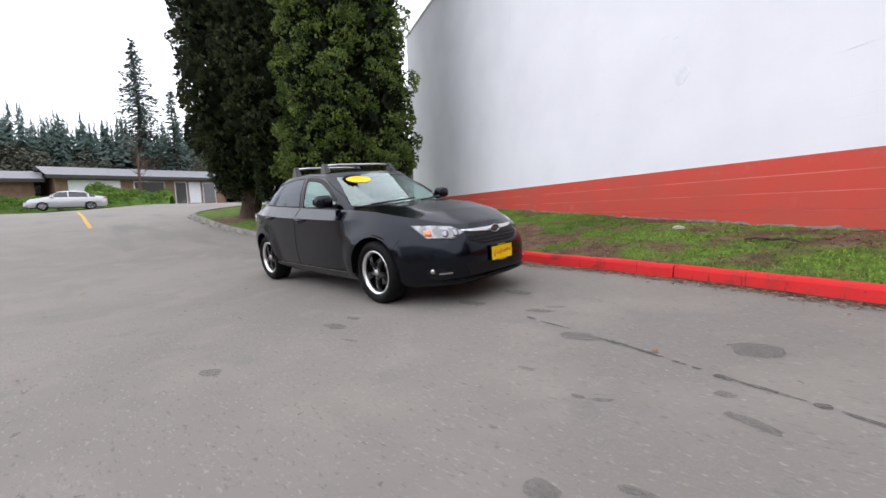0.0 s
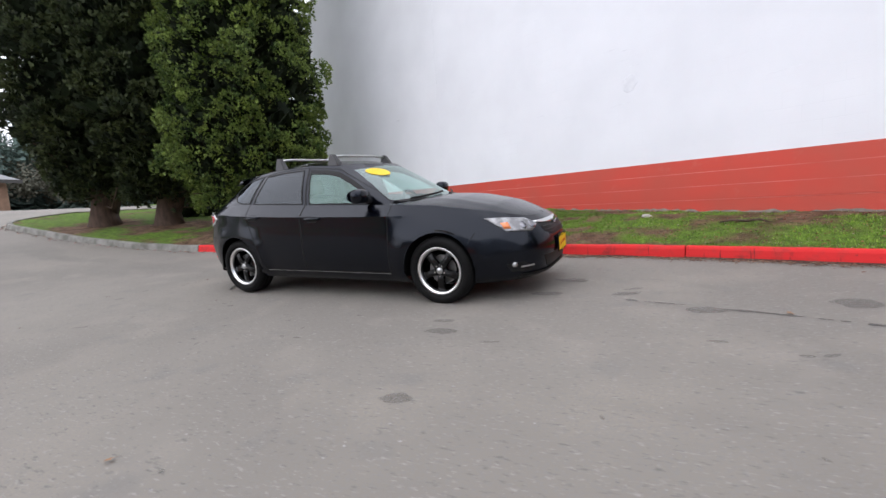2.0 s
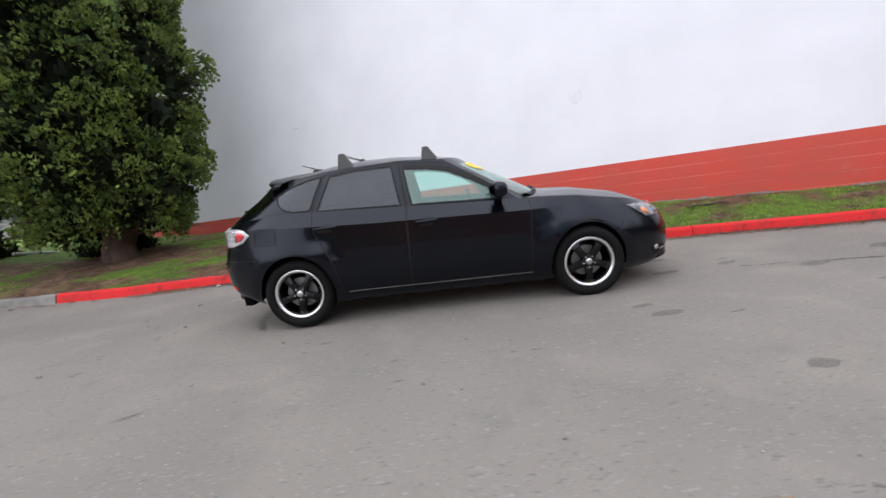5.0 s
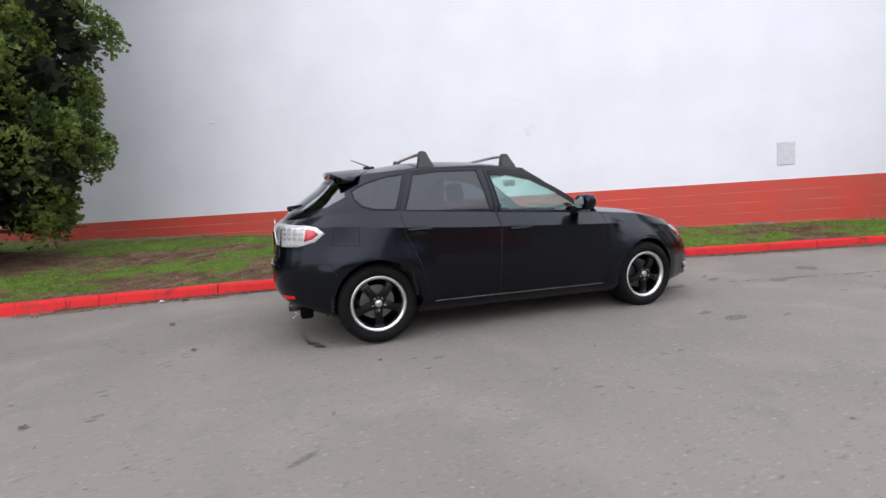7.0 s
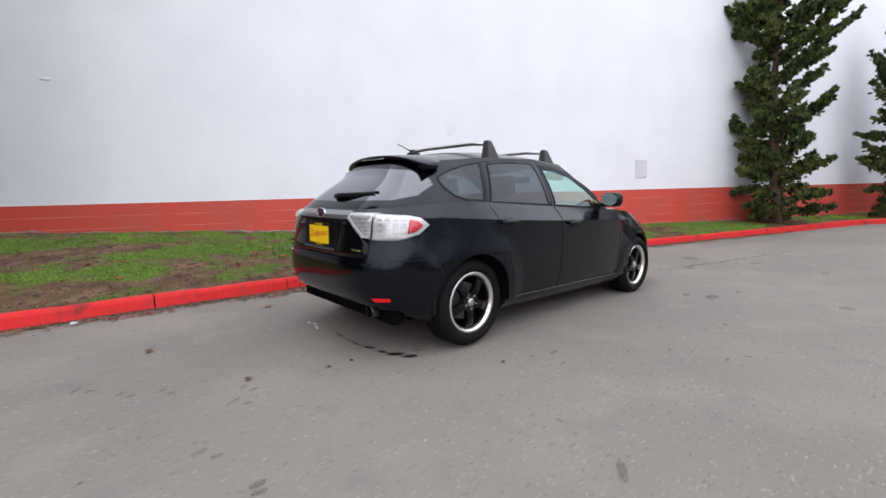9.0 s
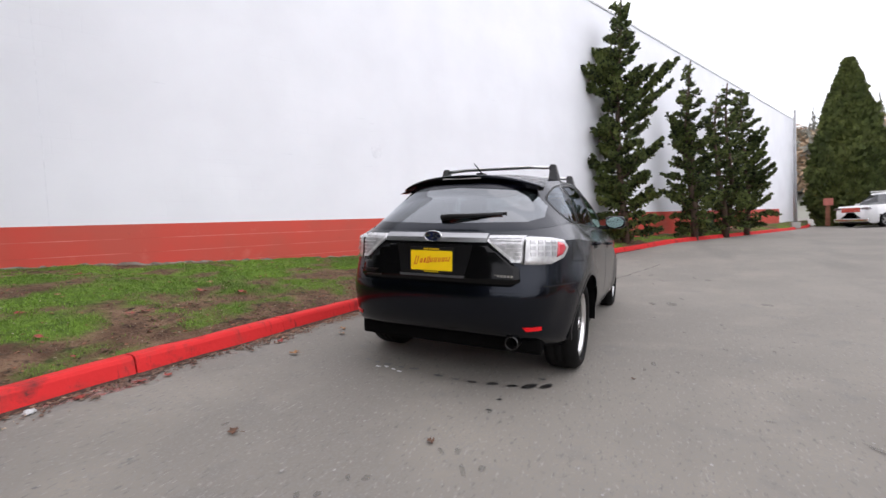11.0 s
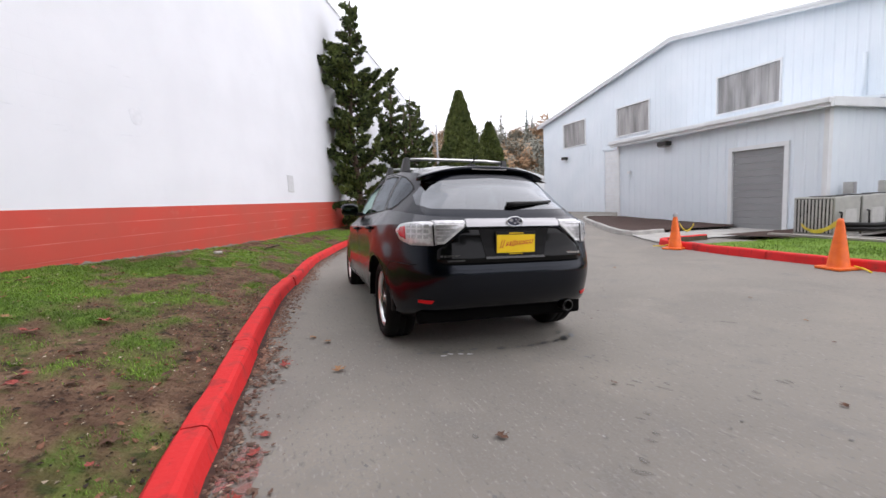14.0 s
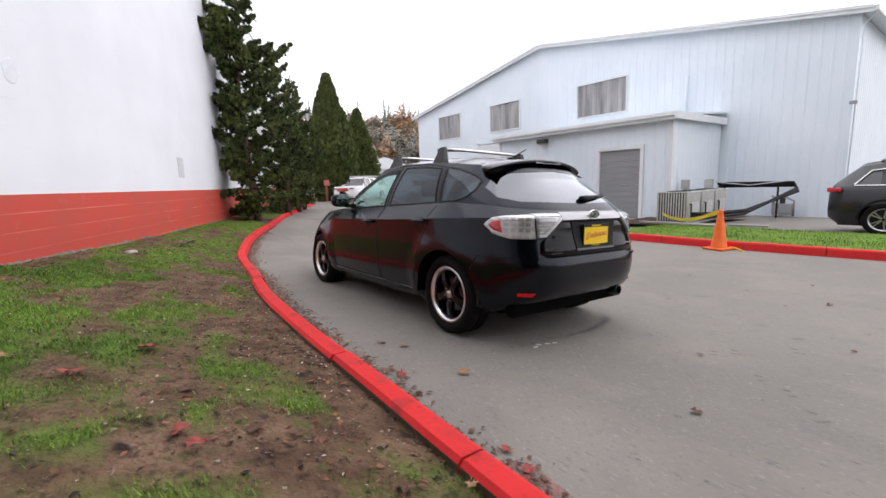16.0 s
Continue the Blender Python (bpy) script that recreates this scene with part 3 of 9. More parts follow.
def build_metal_building():
    root = holder("metal_building", "pale blue ribbed metal warehouse with a low gable and dirty windows", "building", kind="structure")
    base = lambda x: -0.4
    xs = [MX0] + [e for w in WINDOWS for e in w] + [MX1]
    bm = bmesh.new()
    for a, b in zip(xs, xs[1:]):
        if (a, b) in WINDOWS:
            ribbed(bm, a, b, base, lambda x: 4.08, METAL_Y)
            ribbed(bm, a, b, lambda x: 5.6, gable_z, METAL_Y)
        elif a < RIDGE_X < b:
            ribbed(bm, a, RIDGE_X, base, gable_z, METAL_Y)
            ribbed(bm, RIDGE_X, b, base, gable_z, METAL_Y)
        else:
            ribbed(bm, a, b, base, gable_z, METAL_Y)
    part("front_wall", bm, METAL_SIDING, root, "pale blue ribbed sheet wall")
    bm = bmesh.new()
    ribbed(bm, 0, 30, base, lambda x: EAVE, 0)
    part("side_wall", bm, METAL_SIDING, root, m=pose(MX0, METAL_Y - 30, 0, 0, 0, 90) @ Matrix.Diagonal((1, 1, 1, 1)))
    bm = bmesh.new()
    ribbed(bm, 0, 30, base, lambda x: EAVE, 0)
    part("side_wall", bm, METAL_SIDING, root, m=pose(MX1, METAL_Y, 0, 0, 0, -90))
    bm = boxed(MX0, MX1, METAL_Y - 30.2, METAL_Y - 30, -0.4, EAVE)
    part("back_wall", bm, METAL_SIDING, root)
    for xa, za, xb, zb in ((MX0 - 0.3, EAVE - 0.03, RIDGE_X, RIDGE), (RIDGE_X, RIDGE, MX1 + 0.3, EAVE - 0.03)):
        bm = bmesh.new()
        v = [bm.verts.new(q) for q in ((xa, METAL_Y + 0.28, za), (xb, METAL_Y + 0.28, zb), (xb, METAL_Y - 30.3, zb), (xa, METAL_Y - 30.3, za))]
        u = [bm.verts.new(w.co + Vector((0, 0, 0.1))) for w in v]
        for i in range(4):
            bm.faces.new((v[i], v[(i + 1) % 4], u[(i + 1) % 4], u[i]))
        bm.faces.new(v[::-1])
        bm.faces.new(u)
        part("roof", bm, METAL_SIDING, root, "low-pitched metal roof")
        bm = bmesh.new()
        for dy, dz, h in ((0.28, -0.09, 0.2), (0.32, 0.02, 0.09)):
            q = [(xa, METAL_Y + dy, za + dz), (xb, METAL_Y + dy, zb + dz)]
            f = [bm.verts.new((x, y + e, z + g)) for x, y, z in q for e in (0, 0.035) for g in (0, h)]
            for i in ((0, 1, 5, 4), (2, 6, 7, 3), (0, 4, 6, 2), (1, 3, 7, 5), (0, 2, 3, 1), (4, 5, 7, 6)):
                bm.faces.new([f[j] for j in i])
        part("barge_trim", bm, WHITE_TRIM, root, "pale folded edge trim")
    bm = boxed(MX0 - 0.42, MX0 - 0.3, METAL_Y - 30, METAL_Y + 0.3, EAVE - 0.1, EAVE + 0.06, bevel=0.02)
    part("gutter", bm, WHITE_TRIM, root)
    bm = tube(bmesh.new(), [(MX0 - 0.36, METAL_Y + 0.1, EAVE - 0.05), (MX0 - 0.1, METAL_Y + 0.1, EAVE - 0.4), (MX0 - 0.06, METAL_Y + 0.08, -0.3)], 0.022)
    part("downpipe", bm, METAL_SIDING, root, smooth_shade=True)
    bm = boxed(MX0 - 0.02, MX0 + 0.07, METAL_Y - 0.1, METAL_Y + 0.045, -0.4, EAVE)
    part("corner_trim", bm, METAL_SIDING, root)
    for a, b in WINDOWS:
        win = new("window")
        win.parent = root
        n = 9
        bm = bmesh.new()
        ribbed(bm, a + 0.06, b - 0.06, lambda x: 4.12, lambda x: 5.56, METAL_Y - 0.03, pitch=0.26, depth=0.03)
        part("pane", bm, WINDOW_DARK, win, "dirty ribbed translucent sheet")
        bm = bmesh.new()
        for q in ((a, a + 0.06, 4.06, 5.62), (b - 0.06, b, 4.06, 5.62), (a + 0.06, b - 0.06, 4.06, 4.12), (a + 0.06, b - 0.06, 5.56, 5.62)):
            box(bm, q[0], q[1], METAL_Y - 0.06, METAL_Y + 0.05, q[2], q[3])
        part("window_frame", bm, WHITE_TRIM, win)
    # roll-up door half behind the annex
    door = new("roll_door")
    door.parent = root
    for k in range(18):
        z = -0.2 + k * 0.2
        part("slat", boxed(12.8, 15.95, METAL_Y + 0.03, METAL_Y + 0.06, z + 0.008, z + 0.195, bevel=0.006), WHITE_TRIM, door)
    bm = bmesh.new()
    for q in ((15.95, 16.08, -0.25, 3.55), (12.8, 16.08, 3.45, 3.6)):
        box(bm, q[0], q[1], METAL_Y + 0.03, METAL_Y + 0.09, q[2], q[3])
    part("door_frame", bm, METAL_SIDING, door)
    # fittings
    for x, z in ((19.7, 3.42),):
        lamp = new("wall_lamp")
        lamp.parent = root
        part("housing", boxed(x - 0.18, x + 0.18, METAL_Y + 0.02, METAL_Y + 0.3, z - 0.06, z + 0.1, bevel=0.02), DARK_METAL, lamp)
        part("lens", boxed(x - 0.14, x + 0.14, METAL_Y + 0.05, METAL_Y + 0.27, z - 0.09, z - 0.062), GREY_PLASTIC, lamp)
    cam_ = new("security_camera")
    cam_.parent = root
    part("bracket", tube(bmesh.new(), [(MX0 - 0.02, METAL_Y + 0.02, 3.3), (MX0 - 0.1, METAL_Y + 0.3, 3.25)], 0.03), GREY_PLASTIC, cam_)
    part("housing", boxed(MX0 - 0.16, MX0 + 0.02, METAL_Y + 0.25, METAL_Y + 0.35, 3.2, 3.3, bevel=0.015), GREY_PLASTIC, cam_)
    part("vent_pipe", tube(bmesh.new(), [(4.05, METAL_Y + 0.12, 3.55), (4.05, METAL_Y + 0.12, 5.0)], 0.05), METAL_SIDING, root, smooth_shade=True)


DARK_METAL = mat("dark_bronze_metal", (0.03, 0.028, 0.026), rough=0.5, var=0.2)
GREY_PLASTIC = mat("grey_plastic", (0.32, 0.32, 0.33), rough=0.5, var=0.1)
build_metal_building()

AX0, AX1, AY, ATOP = 2.78, 10.5, -11.7, 3.02


def build_annex():
    root = holder("annex", "low pale blue metal lean-to with a grey steel door", "building", kind="structure")
    dx0, dx1, dz = 3.8, 5.38, 2.22
    bm = bmesh.new()
    ribbed(bm, AX0, dx0, lambda x: -0.4, lambda x: ATOP, AY)
    ribbed(bm, dx0, dx1, lambda x: dz, lambda x: ATOP, AY)
    ribbed(bm, dx1, AX1, lambda x: -0.4, lambda x: ATOP, AY)
    part("front_wall", bm, METAL_SIDING, root, "pale blue ribbed sheet wall")
    bm = bmesh.new()
    ribbed(bm, 0, AY - METAL_Y - 0.02, lambda x: -0.4, lambda x: ATOP + 0.06 * (3.8 - x), 0)
    part("end_wall", bm, METAL_SIDING, root, m=pose(AX0, METAL_Y + 0.05, 0, 0, 0, 90))
    bm = bmesh.new()
    ribbed(bm, 0, AY - METAL_Y - 0.02, lambda x: -0.4, lambda x: ATOP + 0.06 * x, 0)
    part("end_wall", bm, METAL_SIDING, root, m=pose(AX1, AY, 0, 0, 0, -90))
    bm = bmesh.new()
    v = [bm.verts.new(q) for q in ((AX0 - 0.15, AY + 0.25, ATOP + 0.12), (AX1 + 0.15, AY + 0.25, ATOP + 0.12), (AX1 + 0.15, METAL_Y + 0.05, ATOP + 0.55), (AX0 - 0.15, METAL_Y + 0.05, ATOP + 0.42))]
    u = [bm.verts.new(w.co + Vector((0, 0, 0.06))) for w in v]
    for i in range(4):
        bm.faces.new((v[i], v[(i + 1) % 4], u[(i + 1) % 4], u[i]))
    bm.faces.new(v[::-1])
    bm.faces.new(u)
    part("roof", bm, METAL_SIDING, root, "shallow metal roof")
    bm = boxed(AX0 - 0.18, AX1 + 0.18, AY + 0.2, AY + 0.3, ATOP - 0.02, ATOP + 0.2, bevel=0.015)
    box(bm, AX0 - 0.18, AX1 + 0.18, AY + 0.3, AY + 0.38, ATOP + 0.08, ATOP + 0.22, bevel=0.02)
    box(bm, AX0 - 0.2, AX0 - 0.1, METAL_Y + 0.06, AY + 0.2, ATOP + 0.0, ATOP + 0.24, bevel=0.015)
    part("fascia", bm, WHITE_TRIM, root, "pale gutter and fascia")
    bm = boxed(AX0 - 0.02, AX0 + 0.1, AY - 0.1, AY + 0.05, -0.4, ATOP)
    box(bm, AX1 - 0.1, AX1 + 0.02, AY - 0.1, AY + 0.05, -0.4, ATOP)
    part("corner_trim", bm, WHITE_TRIM, root)
    door = new("door")
    door.parent = root
    for k in range(12):
        z = -0.25 + k * 0.205
        part("slat", boxed(dx0 + 0.02, dx1 - 0.02, AY - 0.05, AY - 0.01, z, z + 0.2, bevel=0.004), DOOR_GREY, door)
    bm = bmesh.new()
    for q in ((dx0 - 0.1, dx0 + 0.02, -0.3, dz + 0.1), (dx1 - 0.02, dx1 + 0.1, -0.3, dz + 0.1), (dx0 + 0.02, dx1 - 0.02, dz - 0.02, dz + 0.1)):
        box(bm, q[0], q[1], AY - 0.06, AY + 0.07, q[2], q[3])
    part("door_frame", bm, WHITE_TRIM, door)
    lamp = new("wall_lamp")
    lamp.parent = root
    part("housing", boxed(7.7, 8.1, AY + 0.04, AY + 0.34, 2.72, 2.88, bevel=0.03), DARK_METAL, lamp)
    part("lens", boxed(7.75, 8.05, AY + 0.08, AY + 0.3, 2.68, 2.718), GREY_PLASTIC, lamp)
    part("sensor_box", boxed(9.7, 9.85, AY + 0.04, AY + 0.14, 1.85, 1.95, bevel=0.01), WHITE_TRIM, root)


build_annex()


# ---- the hatchback ----
PAINT = mat("charcoal_metallic_paint", (0.0007, 0.0010, 0.0024), rough=0.22, metal=0.0, coat=0.32, colour2=(0.0010, 0.0013, 0.0030), scale=3, spec=0.22)
PAINT.node_tree.nodes["Principled BSDF"].inputs["Coat Roughness"].default_value = 0.10
PAINT.node_tree.nodes["Principled BSDF"].inputs["Specular Tint"].default_value = (0.66, 0.78, 1.0, 1)
BLACK_TRIM = mat("black_trim_plastic", (0.007, 0.007, 0.007), spec=0.25, rough=0.5, var=0.3, scale=20)
GLOSS_BLACK = mat("gloss_black_wheel_paint", (0.004, 0.004, 0.004), rough=0.25, spec=0.25)
GLOSS_PANEL = mat("gloss_black_panel", (0.003, 0.003, 0.0033), rough=0.1, spec=0.2)
RIM_LIP = mat("polished_alloy", (0.85, 0.85, 0.85), rough=0.28, metal=1.0, var=0.08, scale=8)
RUBBER = mat("tyre_rubber", (0.007, 0.007, 0.007), rough=0.75, spec=0.15, var=0.3, scale=30, bump=0.15, bump_scale=120)
CHROME = mat("chrome", (0.72, 0.72, 0.72), rough=0.12, metal=1.0)
SATIN = mat("satin_alloy", (0.62, 0.62, 0.62), rough=0.3, metal=1.0, var=0.15, scale=8)
LENS_CLEAR = mat("clear_lamp_lens", (0.68, 0.68, 0.68), rough=0.15, coat=1.0, metal=0.35, colour2=(0.50, 0.50, 0.51), scale=28, noise_range=(0.4, 0.6))
LENS_FACET = mat("grey_lamp_facet", (0.62, 0.62, 0.63), rough=0.2, metal=0.5, coat=1.0, var=0.3, scale=40)
LENS_INNER = mat("silver_lamp_inner", (0.52, 0.52, 0.53), rough=0.2, metal=0.4, coat=1.0, var=0.35, scale=30)
LENS_RED = mat("red_lamp_lens", (0.55, 0.03, 0.045), rough=0.15, coat=1.0)
LENS_AMBER = mat("amber_lamp_lens", (0.75, 0.20, 0.04), rough=0.15, coat=1.0)
PLATE_YELLOW = mat("yellow_plate", (0.90, 0.60, 0.0), rough=0.4, var=0.06, scale=12)
PLATE_RED = mat("red_script_ink", (0.55, 0.02, 0.02), rough=0.5)
INTERIOR = mat("grey_cabin_cloth", (0.10, 0.105, 0.11), rough=0.9, var=0.3, scale=12)
INTERIOR_PALE = mat("pale_headliner", (0.42, 0.42, 0.40), rough=0.95, var=0.1, scale=6)
GLASS_CLEAR = glass("clear_car_glass", (0.62, 0.84, 0.78), 0.12, 0.0, 0.7, (0.72, 0.98, 0.90))
GLASS_SCREEN = glass("windscreen_glass", (0.70, 0.88, 0.84), 0.17, 0.0, 0.8, (0.86, 1.0, 0.96))
GLASS_TINT = glass("privacy_glass", (0.085, 0.097, 0.118), 0.06, 0.02, 0.45, (0.88, 0.94, 1.0))
GLASS_REAR = glass("rear_screen_glass", (0.06, 0.063, 0.07), 0.155, 0.07, 0.85, (0.92, 0.96, 1.0))
REFLECTOR = mat("red_reflector", (0.75, 0.012, 0.016), rough=0.3, spec=0.2)
BRAKE = mat("brake_iron", (0.25, 0.25, 0.25), rough=0.45, metal=0.8, var=0.3, scale=10)

CAR_M = pose(-0.004, 0.029, 0.013, 2.97, 0.46, -0.98)
WHEEL_R, AXLE, HUB_Y = 0.318, 1.31, 0.812

LEVELS = [  # half width, front, rear, nose power, tail power
    (0.76, 2.12, -1.87, 4.0, 6.0),
    (0.815, 2.20, -2.01, 3.9, 6.3),
    (0.862, 2.235, -2.085, 3.5, 5.2),
    (0.874, 2.245, -2.10, 3.3, 5.2),
    (0.876, 2.225, -2.085, 3.2, 5.2),
    (0.8735, 2.19, -2.055, 3.1, 5.2),
    (0.874, 2.155, -2.045, 3.0, 5.2),
    (0.765, 2.085, -1.99, 2.9, 5.0),
]


def level_z(k, x):
    if k == 0:
        return interp(x, [-1.95, -1.6, 1.7, 2.05], [0.315, 0.21, 0.185, 0.20])
    if k == 1:
        return interp(x, [-2.1, -1.6, 1.7, 2.2], [0.375, 0.275, 0.25, 0.26])
    if k == 2:
        return interp(x, [-2.2, 0, 2.2], [0.46, 0.40, 0.38])
    if k == 3:
        return interp(x, [-2.2, 0, 2.2], [0.58, 0.54, 0.49])
    if k == 4:
        return interp(x, [-2.2, 0, 2.2], [0.665, 0.66, 0.575])
    if k == 5:
        return interp(x, [-2.1, -1.5, 0.6, 1.5, 2.15], [0.80, 0.80, 0.755, 0.71, 0.65])
    if k == 6:
        return interp(x, [-2.1, -1.57, -0.55, 0.58, 1.2, 1.75, 2.11], [0.945, 0.935, 0.885, 0.85, 0.835, 0.775, 0.695])
    return interp(x, [-2.03, -1.6, -1.25, -1.0, -0.3, 0.55, 0.9, 1.27, 1.75, 2.04], [0.985, 1.03, 1.045, 1.03, 0.995, 0.952, 0.945, 0.912, 0.828, 0.752])


def ring(w, f, r, nf, nr, n=190):
    """Half outline seen from above, nose to tail on the right side, evenly stepped."""
    pts = []
    mid = 0.1
    for i in range(1201):
        a = math.pi * i / 1200
        c, s = math.cos(a), math.sin(a)
        p = nf if c > 0 else nr
        x = mid + ((f - mid) if c > 0 else (mid - r)) * math.copysign(abs(c) ** (2 / p), c)
        y = -w * abs(s) ** (2 / p)
        pts.append((x, y))
    pts = np.array(pts)
    d = np.concatenate([[0], np.cumsum(np.hypot(*np.diff(pts, axis=0).T))])
    u = np.linspace(0, d[-1], n)
    return np.stack([np.interp(u, d, pts[:, 0]), np.interp(u, d, pts[:, 1])], 1)


def catmull(rows, sub):
    out = []
    for i in range(len(rows) - 1):
        a, b, c, d = rows[max(i - 1, 0)], rows[i], rows[i + 1], rows[min(i + 2, len(rows) - 1)]
        for j in range(sub):
            t = j / sub
            out.append(0.5 * ((2 * b) + (c - a) * t + (2 * a - 5 * b + 4 * c - d) * t * t + (3 * b - a - 3 * c + d) * t ** 3))
    return out + [rows[-1]]


def grid_mesh(rows):
    bm = bmesh.new()
    vs = [[bm.verts.new(p) for p in r] for r in rows]
    for a, b in zip(vs, vs[1:]):
        for j in range(len(a) - 1):
            try:
                bm.faces.new((a[j], a[j + 1], b[j + 1], b[j]))
            except ValueError:
                pass
    bmesh.ops.remove_doubles(bm, verts=bm.verts, dist=0.0004)
    return bm


def lower_body():
    rows = []
    for k, (w, f, r, nf, nr) in enumerate(LEVELS):
        q = ring(w, f, r, nf, nr)
        row = []
        for x, y in q:
            z = level_z(k, x)
            # rounded front wing and haunch, then flared arches
            y *= 1 - (0, 0, 0, 0, 0.006, 0.03, 0.075, 0.0)[k] * smooth((x - 0.75) / 0.45) - (0, 0, 0, 0, 0, 0.008, 0.022, 0.0)[k] * smooth((-1.15 - x) / 0.3)
            for a in (AXLE, -AXLE):
                d = math.hypot(x - a, z - 0.33)
                y *= 1 + 0.026 * smooth((0.56 - d) / 0.17)
            row.append((x, y, z))
        rows.append(np.array(row))
    # a crisp shoulder line along the second highest level
    return [[tuple(p) for p in r] for r in catmull(rows[:7], 7) + catmull(rows[6:], 5)[1:]]


COWL_SIDE = 0.74


def cowl_x(y):
    return COWL_SIDE + (1.02 - COWL_SIDE) * (1 - (abs(y) / 0.755) ** 2.2)


def top_ring():
    w, f, r, nf, nr = LEVELS[-1]
    return ring(w, f, r, nf, nr, 400)


def hood_grid():
    """From the cowl to the nose, crowned across."""
    t = top_ring()
    t = t[t[:, 0] > 0.1]
    ys, xs = -t[:, 1], t[:, 0]
    rows = []
    for i in range(41):
        u = i / 40
        row = []
        for j in range(31):
            v = j / 30
            ye = 0.755
            y = v * ye
            xf = float(np.interp(y, ys[ys < 0.7545], xs[ys < 0.7545])) if y < 0.754 else COWL_SIDE + 0.01
            if v == 1:
                xf = 1.15
            x = cowl_x(y) + (xf - cowl_x(y)) * u
            edge = float(np.interp(-x, -xs, ys))
            e = max(edge, 0.02)
            yy = min(y, e)
            zc = interp(x, [0.7, 1.05, 1.37, 1.75, 2.04, 2.2], [0.985, 0.985, 0.962, 0.888, 0.775, 0.72])
            ze = level_z(7, x)
            k = 1 - min(1.0, yy / e) ** 2.4
            z = ze + max(0.0, zc - ze) * k
            z += 0.005 * max(0.0, 1 - abs(yy - 0.42) / 0.10) * smooth((x - 0.95) / 0.3) * smooth((2.0 - x) / 0.4)
            row.append((x, -yy, z))
        rows.append(row)
    return rows


def roof_edge_z(x):
    return interp(x, [-1.75, -1.6, -1.3, -0.9, -0.3, 0.3], [1.22, 1.275, 1.335, 1.385, 1.405, 1.362])


def roof_mid_z(x):
    return interp(x, [-1.7, -1.6, -1.28, -0.95, -0.66, -0.39, -0.02, 0.27], [1.295, 1.327, 1.402, 1.454, 1.474, 1.469, 1.438, 1.382])


def cabin_ring(t, n=170):
    """A level of the glasshouse, t from the waist to the roof edge."""
    w = 0.755 - 0.188 * t ** 1.1
    f = 1.02 - 0.75 * t
    r = -1.99 + 0.38 * t ** 1.15
    side_f = COWL_SIDE + (0.10 - COWL_SIDE) * t
    pts = []
    for i in range(301):
        y = i / 300 * w
        x = side_f + (f - side_f) * (1 - (y / w) ** (2.2 + 0.5 * t))
        pts.append((x, -y * (1 - (max(0.0, side_f - 0.1) / 1.94) ** 2.9) ** (1 / 2.9)))
    tail = []
    for i in range(30):
        x = side_f + (0.1 - side_f) * i / 30
        tail.append((x, -w * (1 - (max(0.0, x - 0.1) / 1.94) ** 2.9) ** (1 / 2.9)))
    for i in range(401):
        a = math.pi / 2 * i / 400
        q = LEVELS[-1][4] - 0.5 * t
        tail.append((0.1 + (r - 0.1) * math.sin(a) ** (2 / q), -w * math.cos(a) ** (2 / q)))
    pts = np.array(pts + tail)
    d = np.concatenate([[0], np.cumsum(np.hypot(*np.diff(pts, axis=0).T))])
    u = np.linspace(0, d[-1], n)
    xy = np.stack([np.interp(u, d, pts[:, 0]), np.interp(u, d, pts[:, 1])], 1)
    out = []
    for x, y in xy:
        zb = level_z(7, min(x, 0.9)) + 0.03 * (1 - (y / w) ** 2) * smooth((x - 0.35) / 0.45)
        m = roof_edge_z(x) + (roof_mid_z(x) - roof_edge_z(x)) * (1 - min(1, abs(y) / w) ** 2.2)
        bow = 0.018 * math.sin(math.pi * t)
        nrm = Vector((0, -1, 0)) * smooth((x + 1.5) / 0.35) * smooth((0.75 - x) / 0.3) * smooth(abs(y) / 0.4)
        out.append((x, y + nrm.y * bow, zb + (m - zb) * t))
    return out


def cabin_rows():
    return [cabin_ring(i / 24) for i in range(25)]


def roof_rows():
    edge = [p for p in cabin_ring(1.0, 170)]
    rows = []
    for i in range(19):
        v = 1 - i / 18
        row = []
        for x, y, z in edge:
            yy = y * v
            w = 0.567
            zz = roof_edge_z(x) + (roof_mid_z(x) - roof_edge_z(x)) * (1 - min(1, abs(yy) / w) ** 2.2)
            row.append((x, yy, zz))
        rows.append(row)
    return rows


def cut_along(bm, faces, poly, ax):
    """Cuts faces along the lines of a polygon given in two axes."""
    n = len(poly)
    for i in range(n):
        a, b = poly[i], poly[(i + 1) % n]
        co, no = [0, 0, 0], [0, 0, 0]
        co[ax[0]], co[ax[1]] = a
        d = (b[0] - a[0], b[1] - a[1])
        if math.hypot(*d) < 1e-6:
            continue
        no[ax[0]], no[ax[1]] = -d[1], d[0]
        lo = [min(a[j], b[j]) - 0.05 for j in (0, 1)]
        hi = [max(a[j], b[j]) + 0.05 for j in (0, 1)]
        pick = [f for f in faces() if all(max(v.co[ax[j]] for v in f.verts) > lo[j] and min(v.co[ax[j]] for v in f.verts) < hi[j] for j in (0, 1))]
        geom = set(pick)
        for f in pick:
            geom.update(f.edges)
            geom.update(f.verts)
        bmesh.ops.bisect_plane(bm, geom=list(geom), plane_co=co, plane_no=Vector(no).normalized(), dist=1e-5)


def inside(p, poly):
    x, y = p
    hit = False
    for i in range(len(poly)):
        (x1, y1), (x2, y2) = poly[i], poly[i - 1]
        if (y1 > y) != (y2 > y) and x < (x2 - x1) * (y - y1) / (y2 - y1) + x1:
            hit = not hit
    return hit


